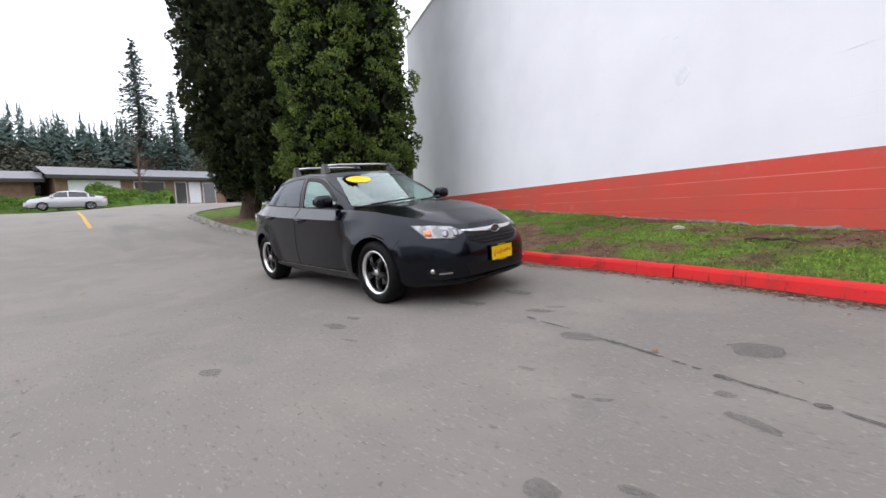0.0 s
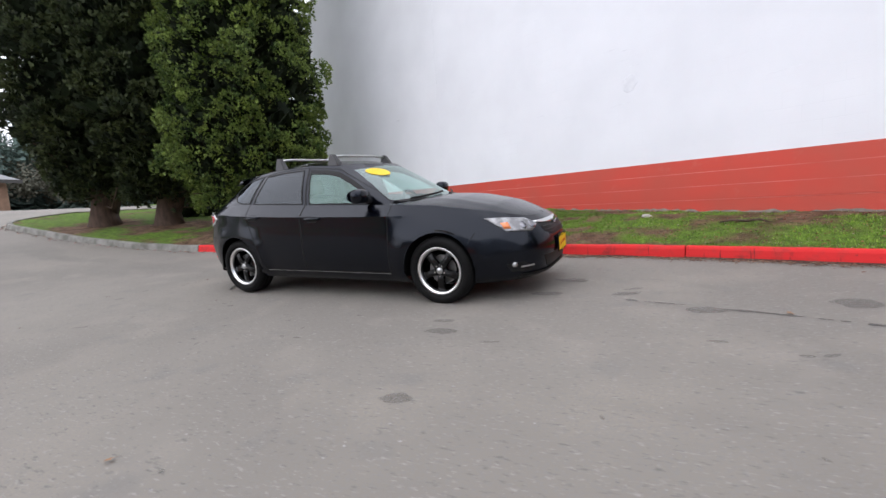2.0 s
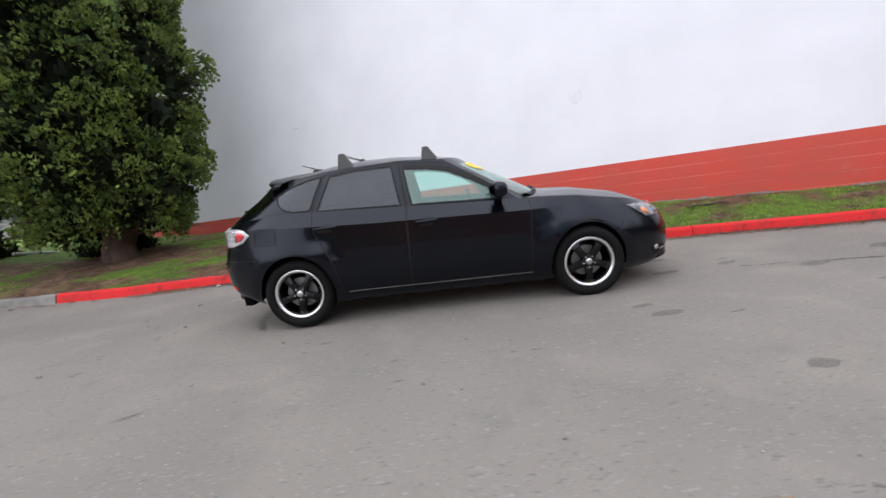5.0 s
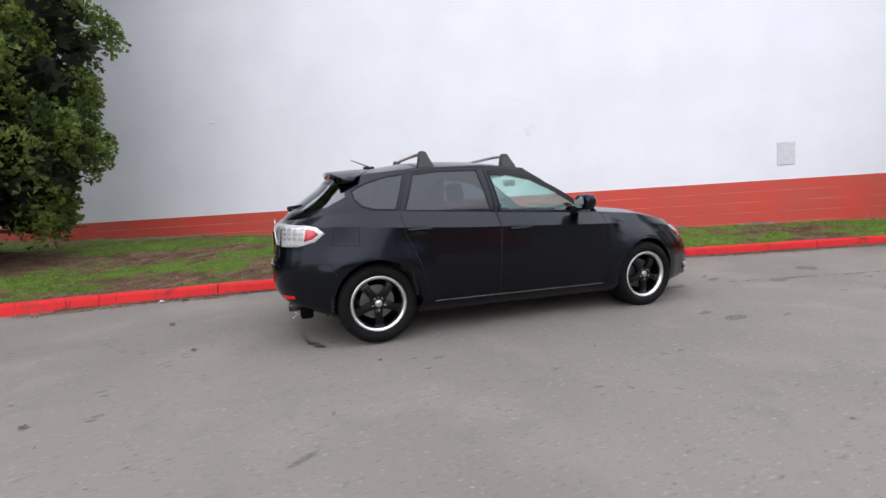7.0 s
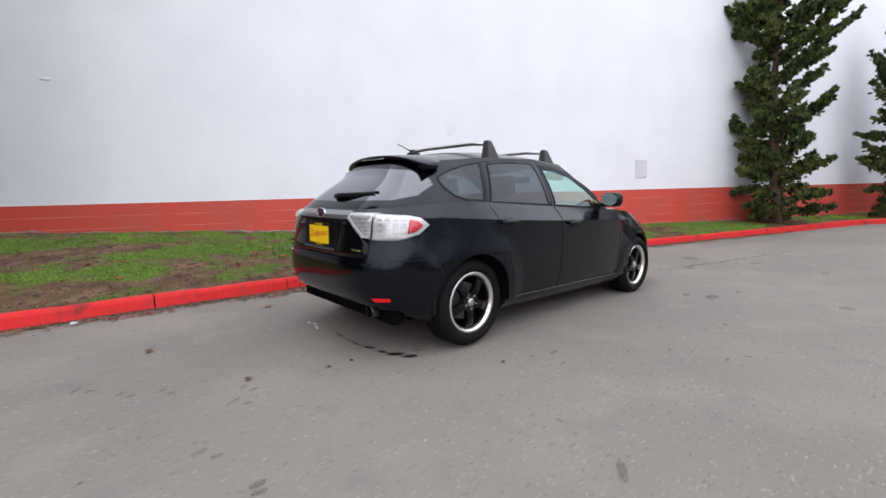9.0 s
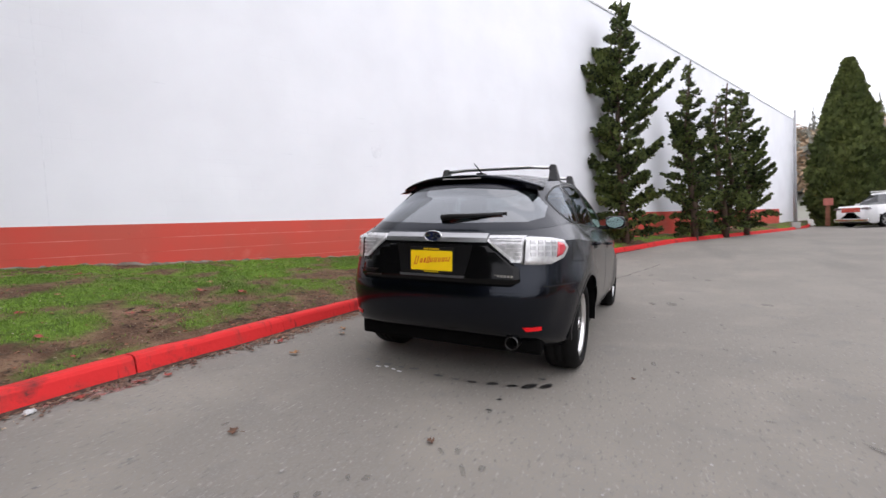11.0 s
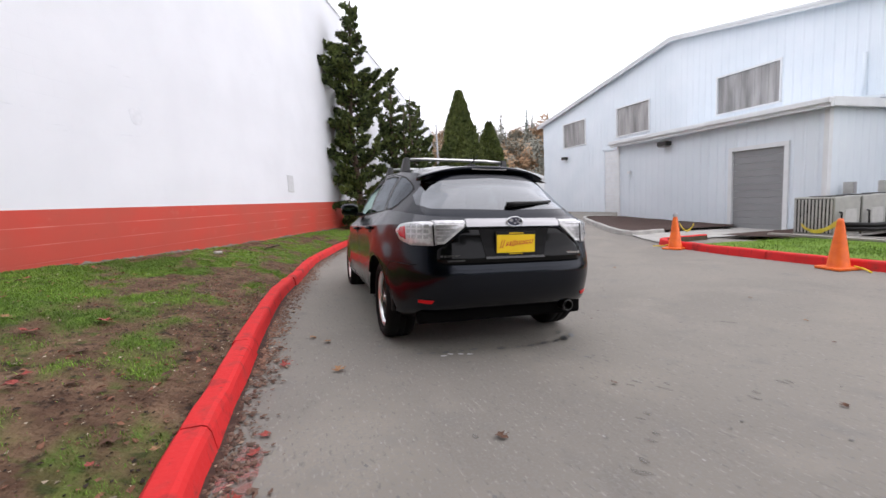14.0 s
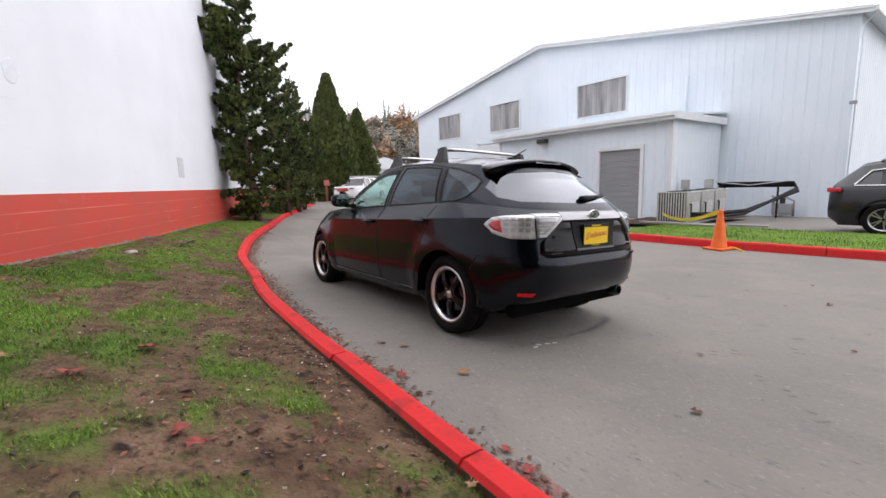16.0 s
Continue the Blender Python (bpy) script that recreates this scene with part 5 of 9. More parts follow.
        bm = bmesh.new()
        bm.faces.new([bm.verts.new((0.492 + sgn * 0.019 * math.cos(2 * math.pi * i / 20) * -1, sgn * 0.885 + 0.09 * math.cos(2 * math.pi * i / 20), 1.05 + 0.058 * math.sin(2 * math.pi * i / 20))) for i in range(20)])
        part("mirror_glass", bm, MIRROR, mir)
        part("mirror_arm", boxed(0.53, 0.60, min(sgn * 0.7, sgn * 0.83), max(sgn * 0.7, sgn * 0.83), 0.975, 1.015, bevel=0.01), BLACK_TRIM, mir)
        # head lamp
        f = (lambda p: flip_y(p)) if sgn > 0 else (lambda p: p)
        way = (-0.8, -sgn * 0.6, 0)
        lamp = new("headlamp")
        lamp.parent = car
        hl = f([(1.915, -0.80, 0.772), (2.01, -0.66, 0.765), (2.09, -0.46, 0.742), (2.15, -0.37, 0.688), (2.14, -0.50, 0.632), (2.06, -0.74, 0.648)])
        part("headlamp_lens", patch(bvh, hl, way, 0.006, 0.02, 0.02, 0.006), HEAD_LENS, lamp, "clear headlamp lens", smooth_shade=True)
        am = f([(2.01, -0.735, 0.722), (2.05, -0.68, 0.725), (2.06, -0.68, 0.668), (2.025, -0.73, 0.672)])
        part("indicator", patch(bvh, am, way, 0.014, 0.004, 0.02), LENS_AMBER, lamp, "amber indicator", smooth_shade=True)
        for cxx, cyy in ((2.09, -0.55), (2.12, -0.45)):
            ov = f([(cxx, cyy + 0.04 * math.cos(2 * math.pi * i / 14), 0.69 + 0.034 * math.sin(2 * math.pi * i / 14)) for i in range(14)])
            part("reflector_bowl", patch(bvh, ov, way, 0.014, 0.004, 0.02, 0.004), LAMP_BOWL, lamp, smooth_shade=True)
        fogp = f([(2.02, -0.76, 0.36), (2.08, -0.60, 0.375), (2.12, -0.52, 0.32), (2.10, -0.56, 0.285), (2.04, -0.72, 0.29)])
        fog = part("fog_lamp", patch(bvh, fogp, way, 0.004, 0.01, 0.03), BLACK_TRIM, fb_ob, "black fog lamp recess")
        part("fog_trim", patch(bvh, f([(2.06, -0.64, 0.335), (2.11, -0.52, 0.342), (2.11, -0.52, 0.330), (2.06, -0.64, 0.322)]), way, 0.012, 0.008, 0.03), SATIN, fog)
        ov = f([(2.05, -0.70 + 0.026 * math.cos(2 * math.pi * i / 12), 0.352 + 0.022 * math.sin(2 * math.pi * i / 12)) for i in range(12)])
        part("fog_lens", patch(bvh, ov, way, 0.012, 0.008, 0.02, 0.004), SATIN, fog, smooth_shade=True)
        # tail lamp
        way = (0.72, -sgn * 0.69, 0)
        tl = new("tail_lamp")
        tl.parent = car
        part("lamp_bed", patch(bvh, f([(-1.735, -0.83, 0.892), (-1.81, -0.83, 0.94), (-1.90, -0.80, 0.957), (-2.0, -0.60, 0.967), (-2.02, -0.585, 0.797), (-1.95, -0.78, 0.797), (-1.83, -0.83, 0.83)]), way, 0.006, 0.02, 0.02, 0.003), LENS_CLEAR, tl, "clear lens with silver facets", smooth_shade=True)
        part("red_lens", patch(bvh, f([(-1.785, -0.83, 0.890), (-1.83, -0.83, 0.922), (-1.885, -0.81, 0.93), (-1.895, -0.80, 0.838), (-1.84, -0.83, 0.855)]), way, 0.013, 0.01, 0.02, 0.004), LENS_RED, tl, "red side lens", smooth_shade=True)
        part("reversing_lens", patch(bvh, f([(-2.05, -0.582, 0.972), (-2.06, -0.365, 0.972), (-2.06, -0.36, 0.937), (-2.06, -0.515, 0.812), (-2.05, -0.578, 0.802)]), (1, 0, 0), 0.008, 0.02, 0.02, 0.004), LENS_INNER, tl, "clear reversing lens", smooth_shade=True)
        for qa, qb in (((-0.565, 0.818), (-0.515, 0.818)), ((-0.52, 0.82), (-0.372, 0.942)), ((-0.375, 0.962), (-0.57, 0.962))):
            dy, dz = qb[0] - qa[0], qb[1] - qa[1]
            ny, nz = -dz / math.hypot(dy, dz) * 0.008, dy / math.hypot(dy, dz) * 0.008
            part("lens_border", patch(bvh, f([(-2.06, qa[0] - ny, qa[1] - nz), (-2.06, qb[0] - ny, qb[1] - nz), (-2.06, qb[0] + ny, qb[1] + nz), (-2.06, qa[0] + ny, qa[1] + nz)]), (1, 0, 0), 0.016, 0.006, 0.03), LENS_CLEAR, tl)
        for kk in range(5):
            zz = 0.843 + 0.024 * kk
            part("lens_rib", patch(bvh, f([(-2.06, -0.565, zz), (-2.06, -0.535 + 0.028 * kk, zz), (-2.06, -0.535 + 0.028 * kk, zz + 0.006), (-2.06, -0.565, zz + 0.006)]), (1, 0, 0), 0.0145, 0.004, 0.03), LENS_CLEAR, tl)
        for ku in range(4):
            for kv in range(3):
                fx, fy = -1.915 - 0.024 * ku, -0.785 + 0.047 * ku
                zz = 0.846 + 0.037 * kv
                part("lens_facet", patch(bvh, f([(fx + 0.008, fy - 0.016, zz), (fx - 0.008, fy + 0.016, zz), (fx - 0.008, fy + 0.016, zz + 0.024), (fx + 0.008, fy - 0.016, zz + 0.024)]), way, 0.0125, 0.004, 0.03), LENS_FACET, tl)
        part("lens_seam", patch(bvh, f([(-2.04, -0.59, 0.968), (-2.04, -0.583, 0.968), (-2.04, -0.578, 0.795), (-2.04, -0.585, 0.795)]), (1, 0, 0), 0.012, 0.006, 0.03), BLACK_TRIM, tl)
        part("rear_reflector", patch(bvh, f([(-2.1, -0.585, 0.419), (-2.1, -0.68, 0.419), (-2.1, -0.68, 0.396), (-2.1, -0.60, 0.392)]), (1, 0, 0), 0.006, 0.01, 0.03), REFLECTOR, rb_ob, "red reflector")
        # roof bars' feet
    for bx in (-0.82, -0.04):
        rack = new("roof_bar")
        rack.parent = car
        zt = roof_mid_z(bx) + 0.056
        part("crossbar", tube(bmesh.new(), [(bx, -0.48, zt - 0.012), (bx, -0.3, zt), (bx, 0.3, zt), (bx, 0.48, zt - 0.012)], 0.015, 10), SATIN, rack, "silver aluminium bar", smooth_shade=True)
        for sgn in (-1, 1):
            bm = bmesh.new()
            y0, y1 = sgn * 0.545, sgn * 0.465
            zr = roof_edge_z(bx) + 0.005
            a = [bm.verts.new(p) for p in ((bx - 0.045, y0, zr - 0.01), (bx + 0.105, y0, zr - 0.01), (bx + 0.105, y1, zr + 0.012), (bx - 0.045, y1, zr + 0.012))]
            b = [bm.verts.new(p) for p in ((bx - 0.028, sgn * 0.515, zt + 0.012), (bx + 0.028, sgn * 0.515, zt + 0.012), (bx + 0.024, sgn * 0.467, zt + 0.012), (bx - 0.024, sgn * 0.467, zt + 0.012))]
            for i in range(4):
                bm.faces.new((a[i], a[(i + 1) % 4], b[(i + 1) % 4], b[i]))
            bm.faces.new(b)
            bm.faces.new(a[::-1])
            bmesh.ops.recalc_face_normals(bm, faces=bm.faces)
            bmesh.ops.bevel(bm, geom=list(bm.edges), offset=0.006, segments=2, affect="EDGES")
            part("bar_foot", bm, RACK_GREY, rack, "dark grey plastic foot")
    # spoiler over the rear window
    bm = bmesh.new()
    rows = []
    for i in range(33):
        y = -0.558 + 1.116 * i / 32
        e = 1 - abs(y / 0.558) ** 2.5
        x0 = -1.22 - 0.18 * (1 - e)
        x1 = -1.48 - 0.135 * e ** 0.6
        zr = roof_edge_z(x0) + (roof_mid_z(x0) - roof_edge_z(x0)) * (1 - abs(y / 0.567) ** 2.2)
        zt = 1.302 + 0.088 * e
        zb = zt - 0.008 - 0.026 * e ** 0.7
        rows.append([bm.verts.new(p) for p in ((x0, y, zr + 0.003), (x0 * 0.6 + x1 * 0.4, y, 0.55 * zr + 0.45 * zt + 0.008), (x1 + 0.02, y, zt), (x1, y, zt - 0.008), (x1 + 0.006, y, zb + 0.005), (x1 + 0.03, y, zb), (-1.55, y, zb - 0.028), (-1.43, y, zb - 0.02))])
    for u, v in zip(rows, rows[1:]):
        for j in range(7):
            bm.faces.new((u[j], v[j], v[j + 1], u[j + 1]))
    bm.faces.new(rows[0])
    bm.faces.new(rows[-1][::-1])
    bmesh.ops.recalc_face_normals(bm, faces=bm.faces)
    sp = part("spoiler", bm, PAINT, hatch_ob, smooth_shade=True)
    part("brake_light", boxed(-1.610, -1.57, -0.15, 0.15, 1.358, 1.370, bevel=0.003), BRAKE_LENS, car, "thin high brake light")
    # tail furniture
    part("chrome_strip", patch(bvh, [(-2.06, -0.36, 0.981), (-2.06, 0.36, 0.981), (-2.06, 0.36, 0.926), (-2.06, -0.36, 0.926)], (1, 0, 0), 0.012, 0.02, 0.04, 0.004), STRIP, hatch_ob, "brushed silver strip")
    part("gloss_panel", patch(bvh, [(-2.06, -0.36, 0.915), (-2.06, 0.36, 0.915), (-2.06, 0.56, 0.77), (-2.06, 0.57, 0.695), (-2.06, 0.52, 0.665), (-2.06, -0.52, 0.665), (-2.06, -0.57, 0.695), (-2.06, -0.56, 0.77)], (1, 0, 0), 0.004, 0.01, 0.05), GLOSS_PANEL, hatch_ob, "gloss black panel", smooth_shade=True)
    part("plate_recess", patch(bvh, [(-2.06, -0.27, 0.908), (-2.06, 0.27, 0.908), (-2.06, 0.225, 0.712), (-2.06, -0.225, 0.712)], (1, 0, 0), 0.009, 0.006, 0.05), RECESS_GREY, hatch_ob, "dark plate recess")
    part("recess_trim", patch(bvh, [(-2.06, -0.232, 0.717), (-2.06, 0.232, 0.717), (-2.06, 0.226, 0.703), (-2.06, -0.226, 0.703)], (1, 0, 0), 0.013, 0.006, 0.05), RECESS_TRIM, hatch_ob)
    script_plate(hatch_ob, -2.074, 0.807, -1, 0)
    oval_badge(hatch_ob, -2.055, 0.959, -1)
    for nm, y0, z0, n, step, w, h in (("maker_name", 0.545, 0.727, 6, 0.026, 0.018, 0.013), ("model_name", -0.40, 0.727, 7, 0.021, 0.015, 0.014), ("trim_name", 0.50, 0.695, 9, 0.014, 0.01, 0.009)):
        bm = bmesh.new()
        hit = bvh.ray_cast(Vector((-3, y0 - step * n / 2, z0)), Vector((1, 0, 0)))[0]
        for k in range(n):
            bar_box(bm, hit.x - 0.007, y0 - k * step, z0, w, h, 0, 0.004)
        part(nm, bm, EXHAUST if nm != "model_name" else CHROME, hatch_ob, "chrome lettering as plain bars")
    wip = new("rear_wiper")
    wip.parent = hatch_ob
    hit = bvh.ray_cast(Vector((-3, 0.0, 1.075)), Vector((1, 0, 0)))[0]
    on_glass = lambda y, z, away: tuple(bvh.ray_cast(Vector((-3, y, z)), Vector((1, 0, 0)))[0] + Vector((-away, 0, 0)))
    part("wiper_arm", tube(bmesh.new(), [on_glass(0.0, 1.075, 0.02), on_glass(-0.06, 1.083, 0.034), on_glass(-0.22, 1.092, 0.024), on_glass(-0.40, 1.10, 0.016)], [0.022, 0.019, 0.012, 0.006]), BLACK_TRIM, wip, smooth_shade=True)
    part("wiper_blade", tube(bmesh.new(), [on_glass(-0.05, 1.09, 0.012), on_glass(-0.25, 1.10, 0.012), on_glass(-0.42, 1.108, 0.012)], 0.007), BLACK_TRIM, wip)
    part("bumper_step", patch(bvh, [(-2.1, -0.6, 0.65), (-2.1, 0.6, 0.65), (-2.1, 0.6, 0.633), (-2.1, -0.6, 0.633)], (1, 0, 0), 0.014, 0.02, 0.05), PAINT, rb_ob)
    bm = bmesh.new()
    lathe(bm, [(0.036, 0.0), (0.042, -0.004), (0.044, 0.004), (0.04, 0.2), (0.034, 0.2), (0.036, 0.01)], 20, "x")
    part("exhaust_tip", bm, EXHAUST, car, "chrome exhaust tip", smooth_shade=True, m=pose(-1.98, -0.505, 0.305))
    part("silencer", tube(bmesh.new(), [(-1.70, -0.42, 0.36), (-1.70, 0.2, 0.36)], 0.075, 14), UNDERSIDE, car, smooth_shade=True)
    part("rear_valance", boxed(-1.90, -1.80, -0.67, 0.67, 0.222, 0.40, bevel=0.03), UNDERSIDE, rb_ob)
    part("underbody", boxed(-1.7, 1.9, -0.6, 0.6, 0.215, 0.26), UNDERSIDE, car)
    # nose furniture
    grille = new("grille")
    grille.parent = car
    gp = [(2.14, -0.35, 0.69), (2.14, 0.35, 0.69), (2.14, 0.34, 0.61), (2.14, 0.2, 0.56), (2.14, -0.2, 0.56), (2.14, -0.34, 0.61)]
    part("grille_mesh", patch(bvh, gp, (-1, 0, 0), 0.004, 0.01, 0.04), BLACK_TRIM, grille)
    for z, w in ((0.645, 0.34), (0.612, 0.33), (0.58, 0.26)):
        part("grille_bar", patch(bvh, [(2.15, -w, z + 0.005), (2.15, w, z + 0.005), (2.15, w, z - 0.005), (2.15, -w, z - 0.005)], (-1, 0, 0), 0.012, 0.01, 0.04), BLACK_TRIM, grille)
    part("chrome_wing", patch(bvh, [(2.14, -0.36, 0.706), (2.14, 0.36, 0.706), (2.14, 0.35, 0.692), (2.14, 0.1, 0.668), (2.14, -0.1, 0.668), (2.14, -0.35, 0.692)], (-1, 0, 0), 0.014, 0.02, 0.04, 0.004), CHROME, grille, "chrome grille wing", smooth_shade=True)
    oval_badge(grille, 2.19, 0.684, 1, 0.07, 0.038)
    part("lower_grille", patch(bvh, [(2.2, -0.42, 0.40), (2.2, 0.42, 0.40), (2.2, 0.36, 0.29), (2.2, -0.36, 0.29)], (-1, 0, 0), 0.003, 0.01, 0.05), BLACK_TRIM, fb_ob)
    script_plate(fb_ob, 2.262, 0.462, 1, 0)
    part("front_lip", patch(bvh, [(2.15, -0.6, 0.262), (2.15, 0.6, 0.262), (2.15, 0.6, 0.235), (2.15, -0.6, 0.235)], (-1, 0, 0), 0.02, 0.03, 0.05), BLACK_TRIM, fb_ob)
    # screen wipers, sticker, aerial
    for y0, y1 in ((-0.52, 0.05), (0.1, 0.6)):
        bm = tube(bmesh.new(), [(cowl_x(y) + 0.012 - 0.05 * ((y - y0) / (y1 - y0)), y, 0.988 + 0.03 * ((y - y0) / (y1 - y0))) for y in np.linspace(y0, y1, 6)], 0.009)
        part("front_wiper", bm, BLACK_TRIM, car)
    cow = bmesh.new()
    rows = [[cow.verts.new((cowl_x(y) + dx, y, 0.972 + dz)) for y in np.linspace(-0.66, 0.66, 15)] for dx, dz in ((0.05, -0.005), (0.0, 0.012), (-0.03, 0.0))]
    for u, v in zip(rows, rows[1:]):
        for j in range(14):
            cow.faces.new((u[j], u[j + 1], v[j + 1], v[j]))
    part("cowl_panel", cow, BLACK_TRIM, car)
    part("price_sticker", patch(bvh, oval(0.4, -0.31, 1.285, 0.14, 0.042), (-1, 0, 0), 0.012, 0.002, 0.03), PLATE_YELLOW, car, "yellow oval windscreen sticker")
    bm = boxed(-1.25, -1.15, -0.03, 0.03, roof_mid_z(-1.2) - 0.015, roof_mid_z(-1.2) + 0.028, bevel=0.01)
    tube(bm, [(-1.18, 0, roof_mid_z(-1.2) + 0.02), (-1.36, 0, roof_mid_z(-1.2) + 0.085)], [0.006, 0.0035])
    part("roof_aerial", bm, BLACK_TRIM, car)
    # cabin
    cabin = new("cabin")
    cabin.parent = car
    part("floor", boxed(-1.75, 1.0, -0.58, 0.58, 0.262, 0.32), INTERIOR, cabin)
    part("dashboard", boxed(0.62, 0.9, -0.62, 0.62, 0.62, 0.94, bevel=0.05), INTERIOR, cabin)
    part("load_cover", boxed(-1.85, -1.2, -0.62, 0.62, 0.86, 0.9, bevel=0.01), INTERIOR, cabin)
    part("headliner", boxed(-1.3, 0.1, -0.45, 0.45, 1.352, 1.365), INTERIOR_PALE, cabin)
    for sgn in (-1, 1):
        part("door_card", boxed(-1.0, 0.7, min(sgn * 0.67, sgn * 0.70), max(sgn * 0.67, sgn * 0.70), 0.33, 0.93), INTERIOR, cabin)
        part("door_card", boxed(-1.75, -1.02, min(sgn * 0.62, sgn * 0.66), max(sgn * 0.62, sgn * 0.66), 0.75, 0.95), INTERIOR, cabin)
        for x, hh in ((-0.28, 1.0),):
            seat = part("front_seat", boxed(-0.28, 0.24, sgn * 0.36 - 0.25, sgn * 0.36 + 0.25, 0.4, 0.56, bevel=0.05), INTERIOR, cabin)
            part("seat_back", boxed(-0.09, 0.09, -0.24, 0.24, 0, 0.56, bevel=0.06), INTERIOR, seat, m=pose(-0.27, sgn * 0.36, 0.5, 0, -18, 0))
            part("headrest", boxed(-0.05, 0.05, -0.13, 0.13, 0, 0.17, bevel=0.04), INTERIOR, seat, m=pose(-0.47, sgn * 0.36, 1.09, 0, -12, 0))
    rear = part("rear_seat", boxed(-1.15, -0.65, -0.6, 0.6, 0.4, 0.58, bevel=0.06), INTERIOR, cabin)
    part("seat_back", boxed(-0.08, 0.08, -0.6, 0.6, 0, 0.55, bevel=0.05), INTERIOR, rear, m=pose(-1.12, 0, 0.5, 0, -20, 0))
    for y in (-0.36, 0.36):
        part("headrest", boxed(-0.05, 0.05, -0.12, 0.12, 0, 0.14, bevel=0.04), INTERIOR, rear, m=pose(-1.33, y, 1.03, 0, -12, 0))
    bm = bmesh.new()
    pts = [(0.0, 0.185 * math.cos(2 * math.pi * i / 20), 0.185 * math.sin(2 * math.pi * i / 20)) for i in range(21)]
    tube(bm, pts, 0.016, 8, False)
    box(bm, -0.01, 0.03, -0.17, 0.17, -0.04, 0.03)
    part("steering_wheel", bm, BLACK_TRIM, cabin, m=pose(0.42, 0.36, 0.88, 0, -25, 0))
    part("inner_mirror", boxed(0.25, 0.28, -0.11, 0.11, 1.225, 1.285, bevel=0.01), BLACK_TRIM, cabin)
    whole.free()
    return car


STRIP = mat("brushed_silver_strip", (0.40, 0.40, 0.41), rough=0.38, metal=1.0, var=0.2, scale=10, stretch=(1, 0.2, 4))
EXHAUST = mat("sooty_exhaust_steel", (0.12, 0.12, 0.12), rough=0.35, metal=1.0, var=0.4, scale=20)
MIRROR = mat("mirror_silver", (0.55, 0.57, 0.6), rough=0.03, metal=1.0)
RACK_GREY = mat("roof_bar_plastic", (0.045, 0.045, 0.047), rough=0.5, var=0.2)
RECESS_TRIM = mat("dark_moulded_edge", (0.05, 0.05, 0.052), rough=0.35, metal=0.0, var=0.1)
RECESS_GREY = mat("dark_recess_plastic", (0.004, 0.004, 0.0045), rough=0.5, spec=0.15, var=0.2)
UNDERSIDE = mat("dirty_black_underseal", (0.004, 0.004, 0.004), rough=0.9, spec=0.05, var=0.3)
LAMP_BOWL = mat("shaded_lamp_bowl", (0.32, 0.32, 0.34), rough=0.25, metal=1.0, var=0.5, scale=30)
BRAKE_LENS = mat("brake_light_lens", (0.30, 0.29, 0.29), rough=0.2, coat=1.0)
HEAD_LENS = mat("headlamp_polycarbonate", (0.34, 0.345, 0.35), rough=0.15, metal=0.4, coat=1.0, colour2=(0.15, 0.15, 0.155), scale=14, noise_range=(0.42, 0.58))
build_car()


# ---- trees ----
def spray(bm, p, out, size, rng, n=5):
    """A flat fan of scale leaves that points outwards and up."""
    out = (out + Vector((rng.uniform(-0.5, 0.5), rng.uniform(-0.5, 0.5), rng.uniform(-0.1, 0.7)))).normalized()
    side = out.cross(Vector((rng.uniform(-1, 1), rng.uniform(-1, 1), rng.uniform(-0.4, 1)))).normalized()
    for k in range(n):
        a = (k / (n - 1) - 0.5) * 2.0 + rng.uniform(-0.2, 0.2)
        d = (out * math.cos(a) + side * math.sin(a)).normalized()
        w = d.cross(out.cross(side)).normalized() * size * 0.2
        l = size * rng.uniform(0.7, 1.2) * (1 - 0.25 * abs(a))
        q = p + d * l
        bm.faces.new((bm.verts.new(p - w * 0.3), bm.verts.new(p + d * l * 0.5 + w), bm.verts.new(q), bm.verts.new(p + d * l * 0.5 - w)))


